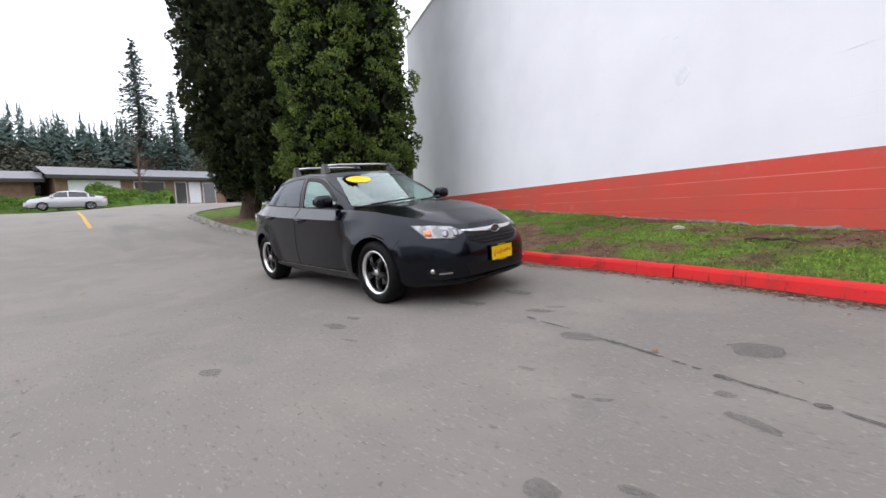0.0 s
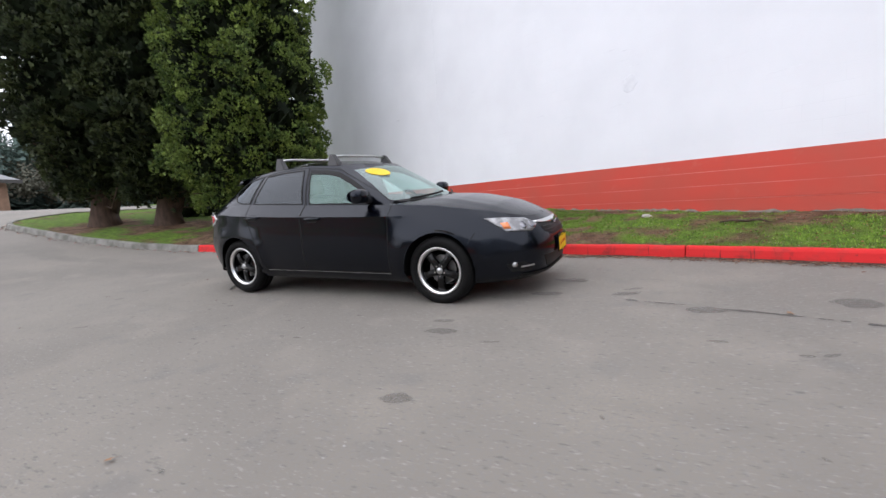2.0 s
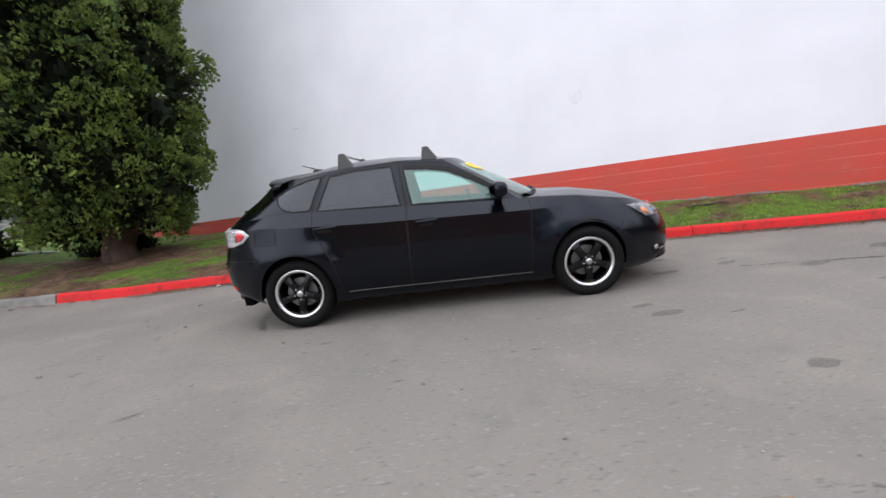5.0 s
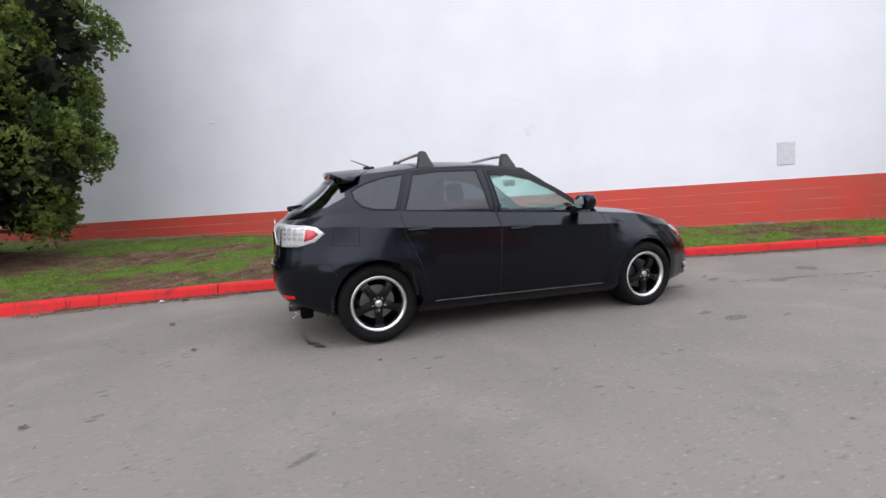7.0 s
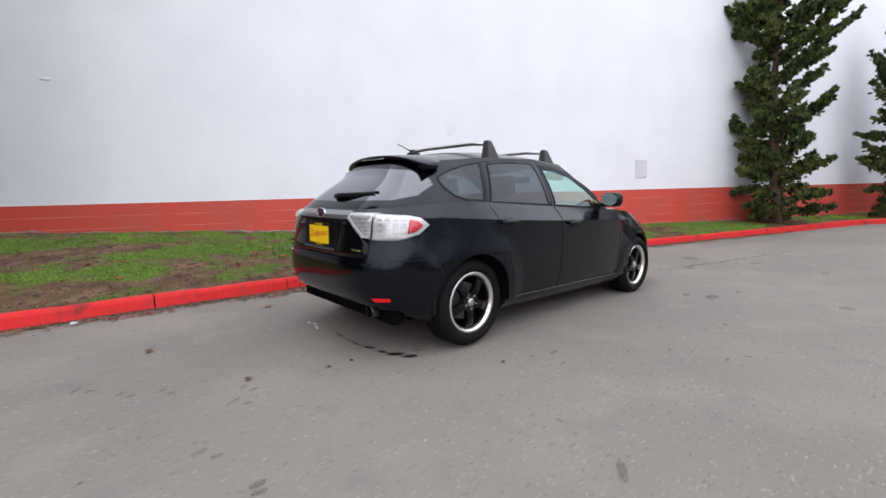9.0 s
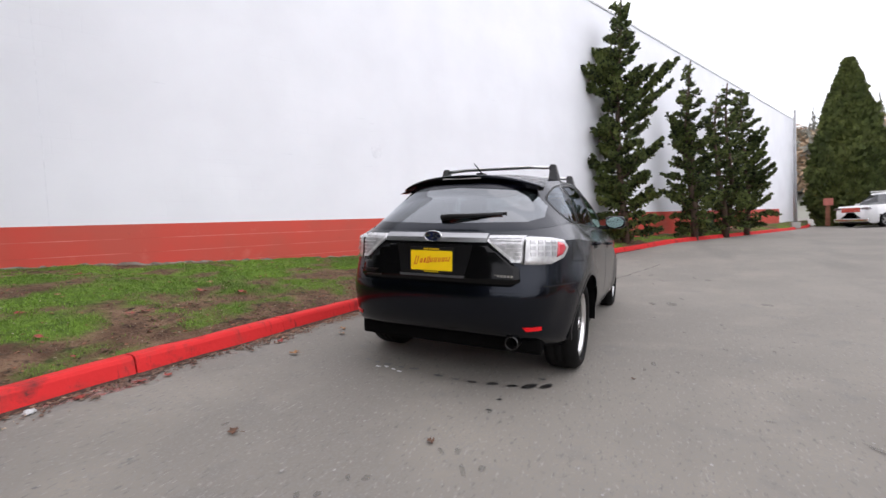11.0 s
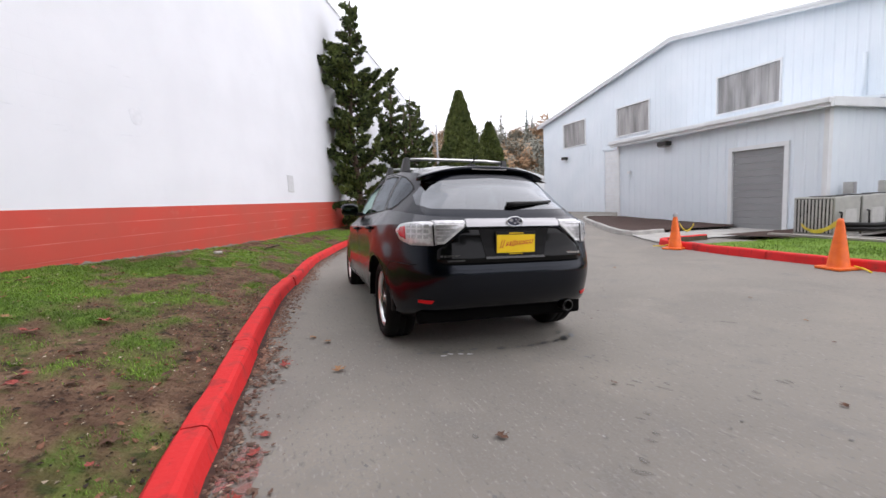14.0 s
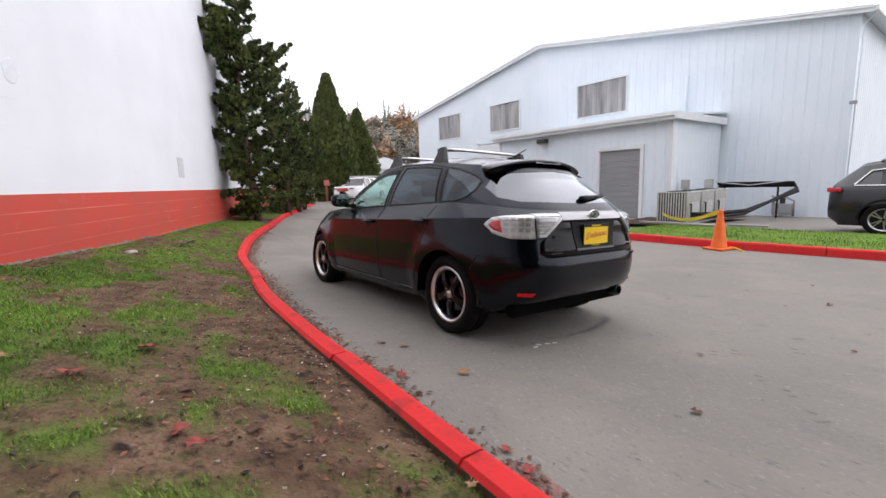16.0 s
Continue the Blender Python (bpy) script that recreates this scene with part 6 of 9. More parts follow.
def cedar(x, y, zbase, r, zlow, height, leaves, seed, count, size, trunk_r, thick, skirt):
    """A broad columnar cedar: forked trunk, limbs, lumpy crown of leaf sprays."""
    rng = random.Random(seed)
    root = holder("cedar_tree", "tall dense columnar cedar with a bare brown trunk on the lawn", "tree", pose(x, y, zbase), "cedars by the kerb")
    bm = bmesh.new()
    tube(bm, [(0, 0, -0.15), (0.02, 0, 0.25), (0.05, 0.03, 0.9), (0.1, 0.02, 2.5), (0.05, 0.1, height * 0.6), (0, 0, height * 0.95)], [trunk_r * 1.6, trunk_r * 1.15, trunk_r, trunk_r * 0.8, trunk_r * 0.5, 0.03], 14)
    tube(bm, [(0.02, 0.05, 0.2), (0.28, 0.22, 0.9), (0.5, 0.4, 2.2), (0.5, 0.5, height * 0.5)], [trunk_r * 0.8, trunk_r * 0.6, trunk_r * 0.45, 0.04], 10)
    for v in bm.verts:
        v.co += Vector((1, 1, 0)) * 0.03 * noise.noise(v.co * 4)
    part("trunk", bm, BARK, root, "brown furrowed trunk", smooth_shade=True)
    for k in range(14):
        bm = bmesh.new()
        a = rng.uniform(0, 6.28)
        z = rng.uniform(0.5, zlow + 1.5)
        l = r * rng.uniform(0.5, 0.85)
        tube(bm, [(0, 0, z), (l * 0.5 * math.cos(a), l * 0.5 * math.sin(a), z + rng.uniform(-0.1, 0.2)), (l * math.cos(a), l * math.sin(a), z + rng.uniform(-0.2, 0.7))], [0.035, 0.022, 0.01], 6)
        part("limb", bm, BARK, root)

    def radius(a, z):
        t = (z - zlow) / (height - zlow)
        prof = min(1.0, skirt + 4.2 * max(t, 0)) * (1 - max(0, t - 0.5) ** 1.5 * 1.6)
        n1 = noise.noise(Vector((math.cos(a) * 1.4 + seed, math.sin(a) * 1.4, z * 0.55)))
        n2 = noise.noise(Vector((math.cos(a) * 3.6, math.sin(a) * 3.6 + seed, z * 1.5)))
        return r * max(0.12, prof) * (0.90 + 0.19 * n1 + 0.29 * n2)

    # Core and deep sprays take a darker colour to stand for crown shade.
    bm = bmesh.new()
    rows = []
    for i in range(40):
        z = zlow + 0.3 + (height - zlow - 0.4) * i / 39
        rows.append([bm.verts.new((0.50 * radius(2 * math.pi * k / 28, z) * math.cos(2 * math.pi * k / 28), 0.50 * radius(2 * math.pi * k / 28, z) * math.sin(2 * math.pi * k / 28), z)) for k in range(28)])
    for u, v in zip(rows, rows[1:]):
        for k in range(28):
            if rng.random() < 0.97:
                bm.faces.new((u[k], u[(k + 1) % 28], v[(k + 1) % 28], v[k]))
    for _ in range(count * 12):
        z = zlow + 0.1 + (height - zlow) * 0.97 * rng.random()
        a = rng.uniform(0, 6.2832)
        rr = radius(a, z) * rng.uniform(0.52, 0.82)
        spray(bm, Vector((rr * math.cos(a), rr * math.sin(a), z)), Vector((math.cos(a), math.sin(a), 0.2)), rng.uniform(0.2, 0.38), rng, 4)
    part("inner_crown", bm, CROWN_SHADE_BUSH, root, "inner foliage coloured dark for crown shade")
    bm = bmesh.new()
    for c in range(count):
        z = zlow + (height - zlow) * ((c + rng.random()) / count) ** 1.12
        a = c * 2.39996 + rng.uniform(-0.35, 0.35)
        big = rng.uniform(0.22, 0.46) * (1.0 if z < height * 0.7 else 0.8)
        rr = max(0.05, radius(a, z) - big * rng.uniform(0.45, 0.95))
        mid = Vector((rr * math.cos(a), rr * math.sin(a), z))
        lean_out = Vector((math.cos(a), math.sin(a), 0.55)).normalized()
        for _ in range(int(thick * (big / 0.34) ** 2)):
            d = Vector((rng.gauss(0, 1), rng.gauss(0, 1), rng.gauss(0, 1))).normalized()
            d = (d + lean_out * 0.75).normalized()
            p = mid + Vector((d.x * big, d.y * big, d.z * big * 0.85)) * rng.uniform(0.55, 1.0)
            spray(bm, p, d + Vector((0, 0, 0.25)), size * rng.uniform(0.6, 1.25), rng, 5)
    part("crown", bm, leaves, root, "lumpy crown of flat scale-leaf sprays")
    return root


cedar(-6.5, 4.05, 0.62, 1.95, 0.5, 16.0, CEDAR, 3, 820, 0.074, 0.26, 104, 0.70)
cedar(-9.6, 3.6, 0.78, 2.0, 0.7, 17.5, CEDAR_BACKLIT, 11, 640, 0.115, 0.3, 50, 0.42)
cedar(-11.4, 2.85, 0.85, 2.1, 0.8, 18.0, CEDAR_BACKLIT, 23, 640, 0.115, 0.32, 50, 0.42)


def lawn_height(x, y):
    best, k = 9e9, None
    p = Vector((x, y))
    for q, w, zf in LAWN[::2]:
        d = w - q
        v = (p - q).dot(d) / max(d.length_squared, 1e-6)
        e = (p - (q + d * v)).length
        if e < best and 0 <= v <= 1:
            best, k = e, (q, w, zf, v)
    return lawn_surface(*k).z if k else None


def shrub(x, y, z, r, h, leaves, label, seed, count=260):
    """A low rounded bush: short stems under a leafy dome."""
    rng = random.Random(seed)
    root = holder("shrub", label, "shrub", pose(x, y, z))
    bm = bmesh.new()
    for k in range(7):
        a = k * 0.9
        tube(bm, [(0, 0, -0.1), (r * 0.35 * math.cos(a), r * 0.35 * math.sin(a), h * 0.4), (r * 0.7 * math.cos(a), r * 0.7 * math.sin(a), h * 0.75)], [0.025, 0.018, 0.006], 5)
    part("stems", bm, BARK, root)
    bm = bmesh.new()
    for _ in range(count):
        a, u = rng.uniform(0, 6.283), rng.random()
        k = rng.uniform(0.55, 1.0) * (0.9 + 0.25 * noise.noise(Vector((math.cos(a) * 1.5, math.sin(a) * 1.5, u * 2 + seed))))
        p = Vector((r * k * math.cos(a) * math.sqrt(1 - u * u * 0.9), r * k * math.sin(a) * math.sqrt(1 - u * u * 0.9), h * k * u))
        spray(bm, p, Vector((math.cos(a) * 0.7, math.sin(a) * 0.7, 0.6)), rng.uniform(0.1, 0.2), rng, 5)
    part("leaves", bm, leaves, root)
    return root


shrub(-7.4, 5.3, 0.6, 0.8, 1.1, CROWN_SHADE_BUSH, "dark low evergreen bush under the cedar", 5, 700)
shrub(-10.8, 5.45, 0.62, 0.8, 0.95, CROWN_SHADE_BUSH, "dark low evergreen bush between the cedar trunks", 6, 700)
z = (lawn_height(-9.66, 6.3) or 0.62) - 0.05
thing("pipe", tube(bmesh.new(), [(-9.54, 4.98, 1.03), (-9.66, 6.3, z)], 0.035, 12), mat("pale_plastic_pipe", (0.5, 0.5, 0.48), rough=0.5, var=0.2, scale=9), "pale grey pipe sticking up slantwise from the lawn", "pipe")


def juniper(x, y, zbase, height, r, seed, arms, count, label, stems=1):
    """A ragged upright juniper: limbs that reach out, then curl up at the tip, with needle tufts in plates."""
    rng = random.Random(seed)
    root = holder("juniper_tree", label, "tree", pose(x, y, zbase), "junipers along the wall")
    wood, crown, inner = bmesh.new(), bmesh.new(), bmesh.new()
    limbs = []

    def limb(p, a, l, rise, fat):
        out = Vector((math.cos(a), math.sin(a), 0))
        limbs.append((p, p + out * l * 0.62 + Vector((0, 0, rise * l * 0.12)), p + out * l + Vector((0, 0, rise * l)), fat))

    for s in range(stems):
        ox, oy = (0, 0) if stems == 1 else (rng.uniform(-0.3, 0.3), rng.uniform(-0.3, 0.3))
        hh = height * (1 if s == 0 else rng.uniform(0.8, 0.97))
        trunk = [Vector((ox * min(1, t * 3) + 0.10 * math.sin(t * 7 + seed + s), oy * min(1, t * 3) + 0.10 * math.cos(t * 5 + seed), hh * t)) for t in np.linspace(0, 1, 12)]
        tube(wood, [trunk[0] - Vector((0, 0, 0.2))] + trunk[1:], [0.11 * (1 - 0.9 * i / 11) + 0.012 for i in range(12)], 8)
        n = int(74 / stems) + 6
        for k in range(n):
            t = 0.02 + 0.96 * (k / n) ** 1.15
            i = min(10, int(t * 11))
            p = trunk[i].lerp(trunk[i + 1], t * 11 - i)
            a = k * 2.4 + rng.uniform(-0.5, 0.5)
            l = r * rng.uniform(0.45, 1.2) * interp(t, [0, 0.12, 0.4, 0.62, 0.8, 1], [1.0, 1.05, 1.05, 0.72, 0.5, 0.22])
            limb(p, a, l, rng.uniform(-0.25, 0.2) if t < 0.12 else rng.uniform(0.25, 0.75), 1.0)
    for (ax, ay, az), tip in arms:
        q = Vector(tip)
        for d, k in ((Vector((0, 0, 0)), 1.0), (Vector((0.12, -0.1, -0.38)), 0.84), (Vector((-0.1, 0.1, 0.3)), 0.66)):
            p = Vector((0, 0, az + d.z))
            e = p + (q - Vector((0, 0, az))) * k + Vector((d.x, d.y, 0))
            limbs.append((p, p.lerp(e, 0.6) + Vector((0, 0, -0.16)), e, 0.8))
    twigs = []
    for p, m, q, fat in limbs:
        tube(wood, [p, p.lerp(m, 0.6), m.lerp(q, 0.4), q], [0.03, 0.022, 0.014, 0.005], 5)
        length = (q - p).length
        for _ in range(int(2 + 3.2 * length)):
            t = rng.uniform(0.3, 0.85)
            c = p * (1 - t) ** 2 + m * 2 * t * (1 - t) + q * t * t
            d = ((q - m) * t + (m - p) * (1 - t)).normalized()
            side = d.cross(Vector((0, 0, 1))).normalized() * rng.choice((-1, 1))
            g = length * rng.uniform(0.18, 0.36) * (1.15 - t)
            e = c + (d * 0.7 + side * 0.8).normalized() * g + Vector((0, 0, g * rng.uniform(0.2, 0.8)))
            twigs.append((c, c.lerp(e, 0.55) + Vector((0, 0, -0.12 * g)), e, fat * 0.75))
    for p, m, q, fat in limbs + twigs:
        length = (q - p).length
        for j in range(max(8, int(count * length / 46))):
            t = rng.uniform(0.12, 1.0)
            c = p * (1 - t) ** 2 + m * 2 * t * (1 - t) + q * t * t
            d = ((q - m) * t + (m - p) * (1 - t)).normalized()
            s = (0.125 * (1 - t) ** 0.5 + 0.018) * fat
            c = c + Vector((rng.gauss(0, s * 0.6), rng.gauss(0, s * 0.6), rng.gauss(0.15, 0.45) * s))
            # A random quarter joins the darker mesh that imitates shade among the needles.
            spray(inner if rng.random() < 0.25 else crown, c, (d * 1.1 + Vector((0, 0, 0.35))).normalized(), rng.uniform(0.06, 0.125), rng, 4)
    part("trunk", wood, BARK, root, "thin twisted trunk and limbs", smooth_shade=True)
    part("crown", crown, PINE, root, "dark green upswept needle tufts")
    part("inner_crown", inner, CROWN_SHADE_BUSH, root, "random quarter of the needles, coloured dark as crown shade")
    return root


juniper(9.8, -0.6, 0.33, 7.2, 1.05, 4, [((0, 0, 4.6), (-0.45, 1.15, 5.35)), ((0, 0, 4.9), (0.1, 0.8, 6.0)), ((0, 0, 4.0), (0.1, -1.55, 5.25)), ((0, 0, 2.9), (-0.3, 0.8, 3.5)), ((0, 0, 1.5), (-0.4, 0.75, 2.0))], 9000, "ragged dark green juniper against the white wall")
juniper(13.5, -2.7, 0.35, 6.2, 0.8, 9, [((0, 0, 3.0), (-0.3, 0.7, 4.4))], 5200, "slim twin-stemmed juniper leaning off the wall", 2)
juniper(15.9, -4.0, 0.35, 5.9, 0.75, 15, [((0, 0, 3.2), (0.3, 0.5, 4.4))], 4600, "slim ragged juniper in the narrow lawn strip", 2)
juniper(18.0, -5.1, 0.35, 6.0, 0.95, 21, [((0, 0, 3.0), (0.3, -0.9, 4.3)), ((0, 0, 2.2), (0.2, -0.9, 3.0))], 5200, "bushy juniper at the end of the red band")


def cypress(x, y, zbase, r, height, seed, count):
    rng = random.Random(seed)
    root = holder("cypress_tree", "broad conical clipped cypress at the end of the drive", "tree", pose(x, y, zbase), "cypresses beyond the truck")
    bm = tube(bmesh.new(), [(0, 0, -0.3), (0, 0, height * 0.6)], [0.22, 0.06], 8)
    part("trunk", bm, BARK, root)

    def radius(a, z):
        t = z / height
        return r * min(1.0, 0.72 + 2.0 * t) * (1 - max(0, t - 0.28) ** 1.35 * 1.5) * (0.92 + 0.20 * noise.noise(Vector((math.cos(a) * 2, math.sin(a) * 2, z * 0.9 + seed))) + 0.16 * noise.noise(Vector((math.cos(a) * 5, math.sin(a) * 5, z * 2.4 + seed))))

    bm = bmesh.new()
    rows = [[bm.verts.new((0.88 * max(0.03, radius(2 * math.pi * k / 20, z)) * math.cos(2 * math.pi * k / 20), 0.88 * max(0.03, radius(2 * math.pi * k / 20, z)) * math.sin(2 * math.pi * k / 20), z)) for k in range(20)] for z in np.linspace(0.1, height * 0.93, 24)]
    for u, v in zip(rows, rows[1:]):
        for k in range(20):
            bm.faces.new((u[k], u[(k + 1) % 20], v[(k + 1) % 20], v[k]))
    part("inner_crown", bm, CYPRESS, root)
    bm = bmesh.new()
    for _ in range(count):
        z = height * 0.985 * rng.random() ** 1.3
        a = rng.uniform(0, 2 * math.pi)
        rr = max(0.02, radius(a, z)) * rng.uniform(0.82, 1.1)
        spray(bm, Vector((rr * math.cos(a), rr * math.sin(a), z)), Vector((math.cos(a) * 0.6, math.sin(a) * 0.6, 1.0)), rng.uniform(0.2, 0.42), rng, 4)
    part("crown", bm, CYPRESS, root, "upright olive-green sprays")


cypress(33.0, -13.4, 0.0, 2.15, 10.9, 5, 9000)
cypress(37.3, -18.3, 0.0, 1.95, 8.9, 8, 7000)


# ---- the far side of the drive ----
def lawn_patch(name, outline, z0, material, label, category, rise=0.0, step=0.35):
    """A planted bed over an outline, slightly uneven."""
    xs = [p[0] for p in outline]
    ys = [p[1] for p in outline]
    bm = bmesh.new()
    nx, ny = int((max(xs) - min(xs)) / step) + 1, int((max(ys) - min(ys)) / step) + 1
    g = [[bm.verts.new((min(xs) + (max(xs) - min(xs)) * i / nx, min(ys) + (max(ys) - min(ys)) * j / ny, 0)) for j in range(ny + 1)] for i in range(nx + 1)]
    for i in range(nx):
        for j in range(ny):
            bm.faces.new((g[i][j], g[i + 1][j], g[i + 1][j + 1], g[i][j + 1]))
    n = len(outline)
    area = sum(outline[i - 1][0] * outline[i][1] - outline[i][0] * outline[i - 1][1] for i in range(n))
    o = outline if area > 0 else outline[::-1]
    for i in range(n):
        a, b = Vector((*o[i], 0)), Vector((*o[(i + 1) % n], 0))
        d = b - a
        bmesh.ops.bisect_plane(bm, geom=list(bm.verts) + list(bm.edges) + list(bm.faces), plane_co=a, plane_no=Vector((d.y, -d.x, 0)).normalized(), clear_outer=True)
    for v in bm.verts:
        v.co.z = road_z(v.co.x, v.co.y) + z0 + 0.03 * noise.noise(Vector((v.co.x * 1.5, v.co.y * 1.5, 1)))
    return thing(name, bm, material, label, category, kind="structure", smooth_shade=True)


GRASS_FLAT = mat("mown_grass", (0.15, 0.26, 0.035), rough=0.95, colour2=(0.10, 0.165, 0.028), scale=2.5, bump=0.8, bump_scale=45, spec=0.2)
FAR_KERB = [Vector(p) for p in ((-12.0, -7.4), (-9.0, -6.7), (-6.0, -6.2), (-3.0, -5.95), (-1.2, -5.8), (0.4, -5.8), (1.6, -5.92), (2.5, -6.08), (3.05, -6.4), (3.2, -7.0), (3.3, -8.0))]
BED_KERB = [Vector(p) for p in ((5.0, -8.6), (4.85, -7.6), (5.1, -7.25), (6.2, -7.6), (8.0, -8.5), (9.9, -9.5), (11.2, -10.4), (11.5, -11.2), (10.9, -11.75))]
build_kerb(spline(FAR_KERB, 0.2), lambda p: KERB_RED, "red-painted concrete kerb round the grass verge", inward=-1)
build_kerb(spline(BED_KERB, 0.2), lambda p: KERB_RED if 4.9 < p.x < 6.0 and p.y > -7.7 else CONCRETE, "bare concrete kerb with a red-painted end round a mulch bed", inward=-1)
lawn_patch("grass_verge", [(-12, -7.5), (-6, -6.3), (-3, -6.05), (0.4, -5.9), (1.7, -6.05), (1.5, -8.6), (1.0, -9.0), (-12, -9.3)], 0.12, GRASS_FLAT, "short green grass verge behind the red kerb", "grass")
lawn_patch("mulch_bed", [(1.7, -6.03), (2.5, -6.2), (3.0, -6.5), (3.25, -8.0), (3.45, -11.6), (-0.6, -15.3), (-0.9, -9.2), (1.0, -8.9), (1.5, -8.55)], 0.10, MULCH, "dark brown bark mulch bed beside the lean-to", "mulch")
lawn_patch("mulch_bed", [(5.0, -8.6), (5.0, -7.5), (5.3, -7.4), (8, -8.65), (9.9, -9.65), (11.1, -10.5), (11.4, -11.2), (10.6, -11.68), (5.2, -11.68)], 0.10, MULCH, "dark brown bark mulch bed under the lean-to wall", "mulch")
lawn_patch("walkway", [(3.2, -6.5), (4.9, -7.3), (5.1, -11.7), (3.5, -11.7)], 0.03, CONCRETE, "pale concrete path to the grey door", "path")


def traffic_cone(x, y, yaw, sleeve):
    root = holder("traffic_cone", "bright orange plastic traffic cone on a square base", "traffic cone", pose(x, y, road_z(x, y) + 0.003, 0, 0, yaw), "orange cones")
    part("base", boxed(-0.185, 0.185, -0.185, 0.185, 0, 0.035, bevel=0.012), CONE, root)
    bm = bmesh.new()
    lathe(bm, [(0.14, 0.034), (0.128, 0.06), (0.04, 0.66), (0.032, 0.70), (0.022, 0.705), (0.018, 0.66)], 24)
    part("cone_body", bm, CONE, root, smooth_shade=True)
    if sleeve:
        bm = bmesh.new()
        lathe(bm, [(0.043, 0.655), (0.046, 0.70), (0.03, 0.735), (0.001, 0.74)], 14)
        part("cap", bm, GREY_PLASTIC, root, "grey knob on top", smooth_shade=True)
    bm = bmesh.new()
    tube(bm, [(0.13, -0.1, 0.05), (0.22, -0.22, 0.05), (0.4, -0.25, 0.012), (0.55, -0.2, 0.01)], 0.012, 6)
    part("tape_tail", bm, TAPE, root, "crumpled yellow tape")
    bm = bmesh.new()
    tube(bm, [(-0.13, -0.1, 0.05), (-0.24, -0.1, 0.04), (-0.4, -0.05, 0.012)], 0.012, 6)
    part("tape_tail", bm, TAPE, root, "crumpled yellow tape")


CONE = mat("orange_cone_plastic", (0.85, 0.16, 0.015), rough=0.45, colour2=(0.75, 0.12, 0.012), scale=9)
TAPE = mat("yellow_tape", (0.80, 0.60, 0.02), rough=0.45, var=0.2, scale=20)
traffic_cone(2.08, -5.86, 20, True)
traffic_cone(-0.88, -5.66, -15, False)


def barrier_tape(points, width=0.07):
    bm = bmesh.new()
    last = None
    for i, p in enumerate(points):
        a = 0.5 * math.sin(i * 0.9)
        cur = (bm.verts.new(Vector(p) + Vector((0.02 * math.sin(a), 0.01, width / 2))), bm.verts.new(Vector(p) + Vector((-0.02 * math.sin(a), -0.01, -width / 2))))
        if last:
            bm.faces.new((last[0], last[1], cur[1], cur[0]))
        last = cur
    return thing("barrier_tape", bm, TAPE, "sagging yellow caution tape tied between cone and pipework", "tape")


barrier_tape([(-0.86 + (2.1 + 0.86) * t, -5.7 - 3.9 * t, 0.60 - 0.62 * t + 0.25 * t * t - 0.12 * math.sin(math.pi * t)) for t in np.linspace(0, 1, 24)])
barrier_tape([(2.1 + 3.0 * t, -5.9 - 3.9 * t, 0.58 - 0.5 * t - 0.25 * math.sin(math.pi * t)) for t in np.linspace(0, 1, 24)], 0.05)


def condenser(x, y, z):
    root = holder("air_conditioner", "weathered grey outdoor air-conditioning unit on a slab", "air conditioner", pose(x, y, z), "outdoor units")
    part("casing", boxed(-0.40, 0.40, -0.42, 0.42, 0.04, 0.88, bevel=0.015), AC_GREY, root)
    part("base", boxed(-0.43, 0.43, -0.44, 0.44, 0.0, 0.04), CONCRETE, root)
    for k in range(11):
        part("grille_slat", boxed(-0.36 + k * 0.07, -0.325 + k * 0.07, 0.42, 0.438, 0.1, 0.83), AC_PALE, root)
    part("grille_back", boxed(-0.37, 0.37, 0.421, 0.426, 0.09, 0.84), BLACK_TRIM, root)
    part("service_panel", boxed(-0.41, -0.401, -0.3, 0.1, 0.15, 0.6), AC_PALE, root)
    part("service_valve", tube(bmesh.new(), [(-0.41, 0.28, 0.55), (-0.45, 0.28, 0.55), (-0.46, 0.28, 0.15)], 0.02), BLACK_TRIM, root)
    bm = bmesh.new()
    lathe(bm, [(0.01, 0.895), (0.3, 0.895), (0.3, 0.88)], 20)
    part("fan_guard", bm, BLACK_TRIM, root)


AC_GREY = mat("weathered_grey_casing", (0.40, 0.40, 0.37), rough=0.5, var=0.25, scale=3)
AC_PALE = mat("pale_grille_metal", (0.50, 0.50, 0.48), rough=0.45, var=0.2, scale=6)
for k in range(3):
    condenser(1.65, -9.75 - 0.92 * k, -0.07)
for x, y, c in ((2.55, -12.2, 0), (1.9, -12.35, 1)):
    root = holder("meter_box", "small grey electrical box on a post", "electrical box", pose(x, y, -0.1), "electrical boxes")
    part("post", boxed(-0.03, 0.03, -0.03, 0.03, 0, 1.0), GREY_PLASTIC, root)
    part("box_body", boxed(-0.12, 0.12, -0.06, 0.06, 0.9, 1.2, bevel=0.01), AC_GREY if c else GREY_PLASTIC, root)
    part("box_lid", boxed(-0.11, 0.11, 0.06, 0.075, 0.91, 1.19), AC_PALE, root)
root = holder("pipe_rack", "black insulated pipework on a bent frame", "pipes", pose(0, 0, 0))
for k, dz in enumerate((0.0, 0.09)):
    part("pipe", tube(bmesh.new(), [(2.2, -13.9 - 0.1 * k, 0.92 - dz), (0.1, -13.9 - 0.1 * k, 0.92 - dz), (-0.02, -13.8 - 0.1 * k, 0.75 - dz), (0.85, -12.3 - 0.1 * k, 0.05 + dz), (1.2, -10.6, 0.05 + dz), (1.22, -9.6, 0.12 + dz)], 0.05, 8), BLACK_TRIM, root, smooth_shade=True)
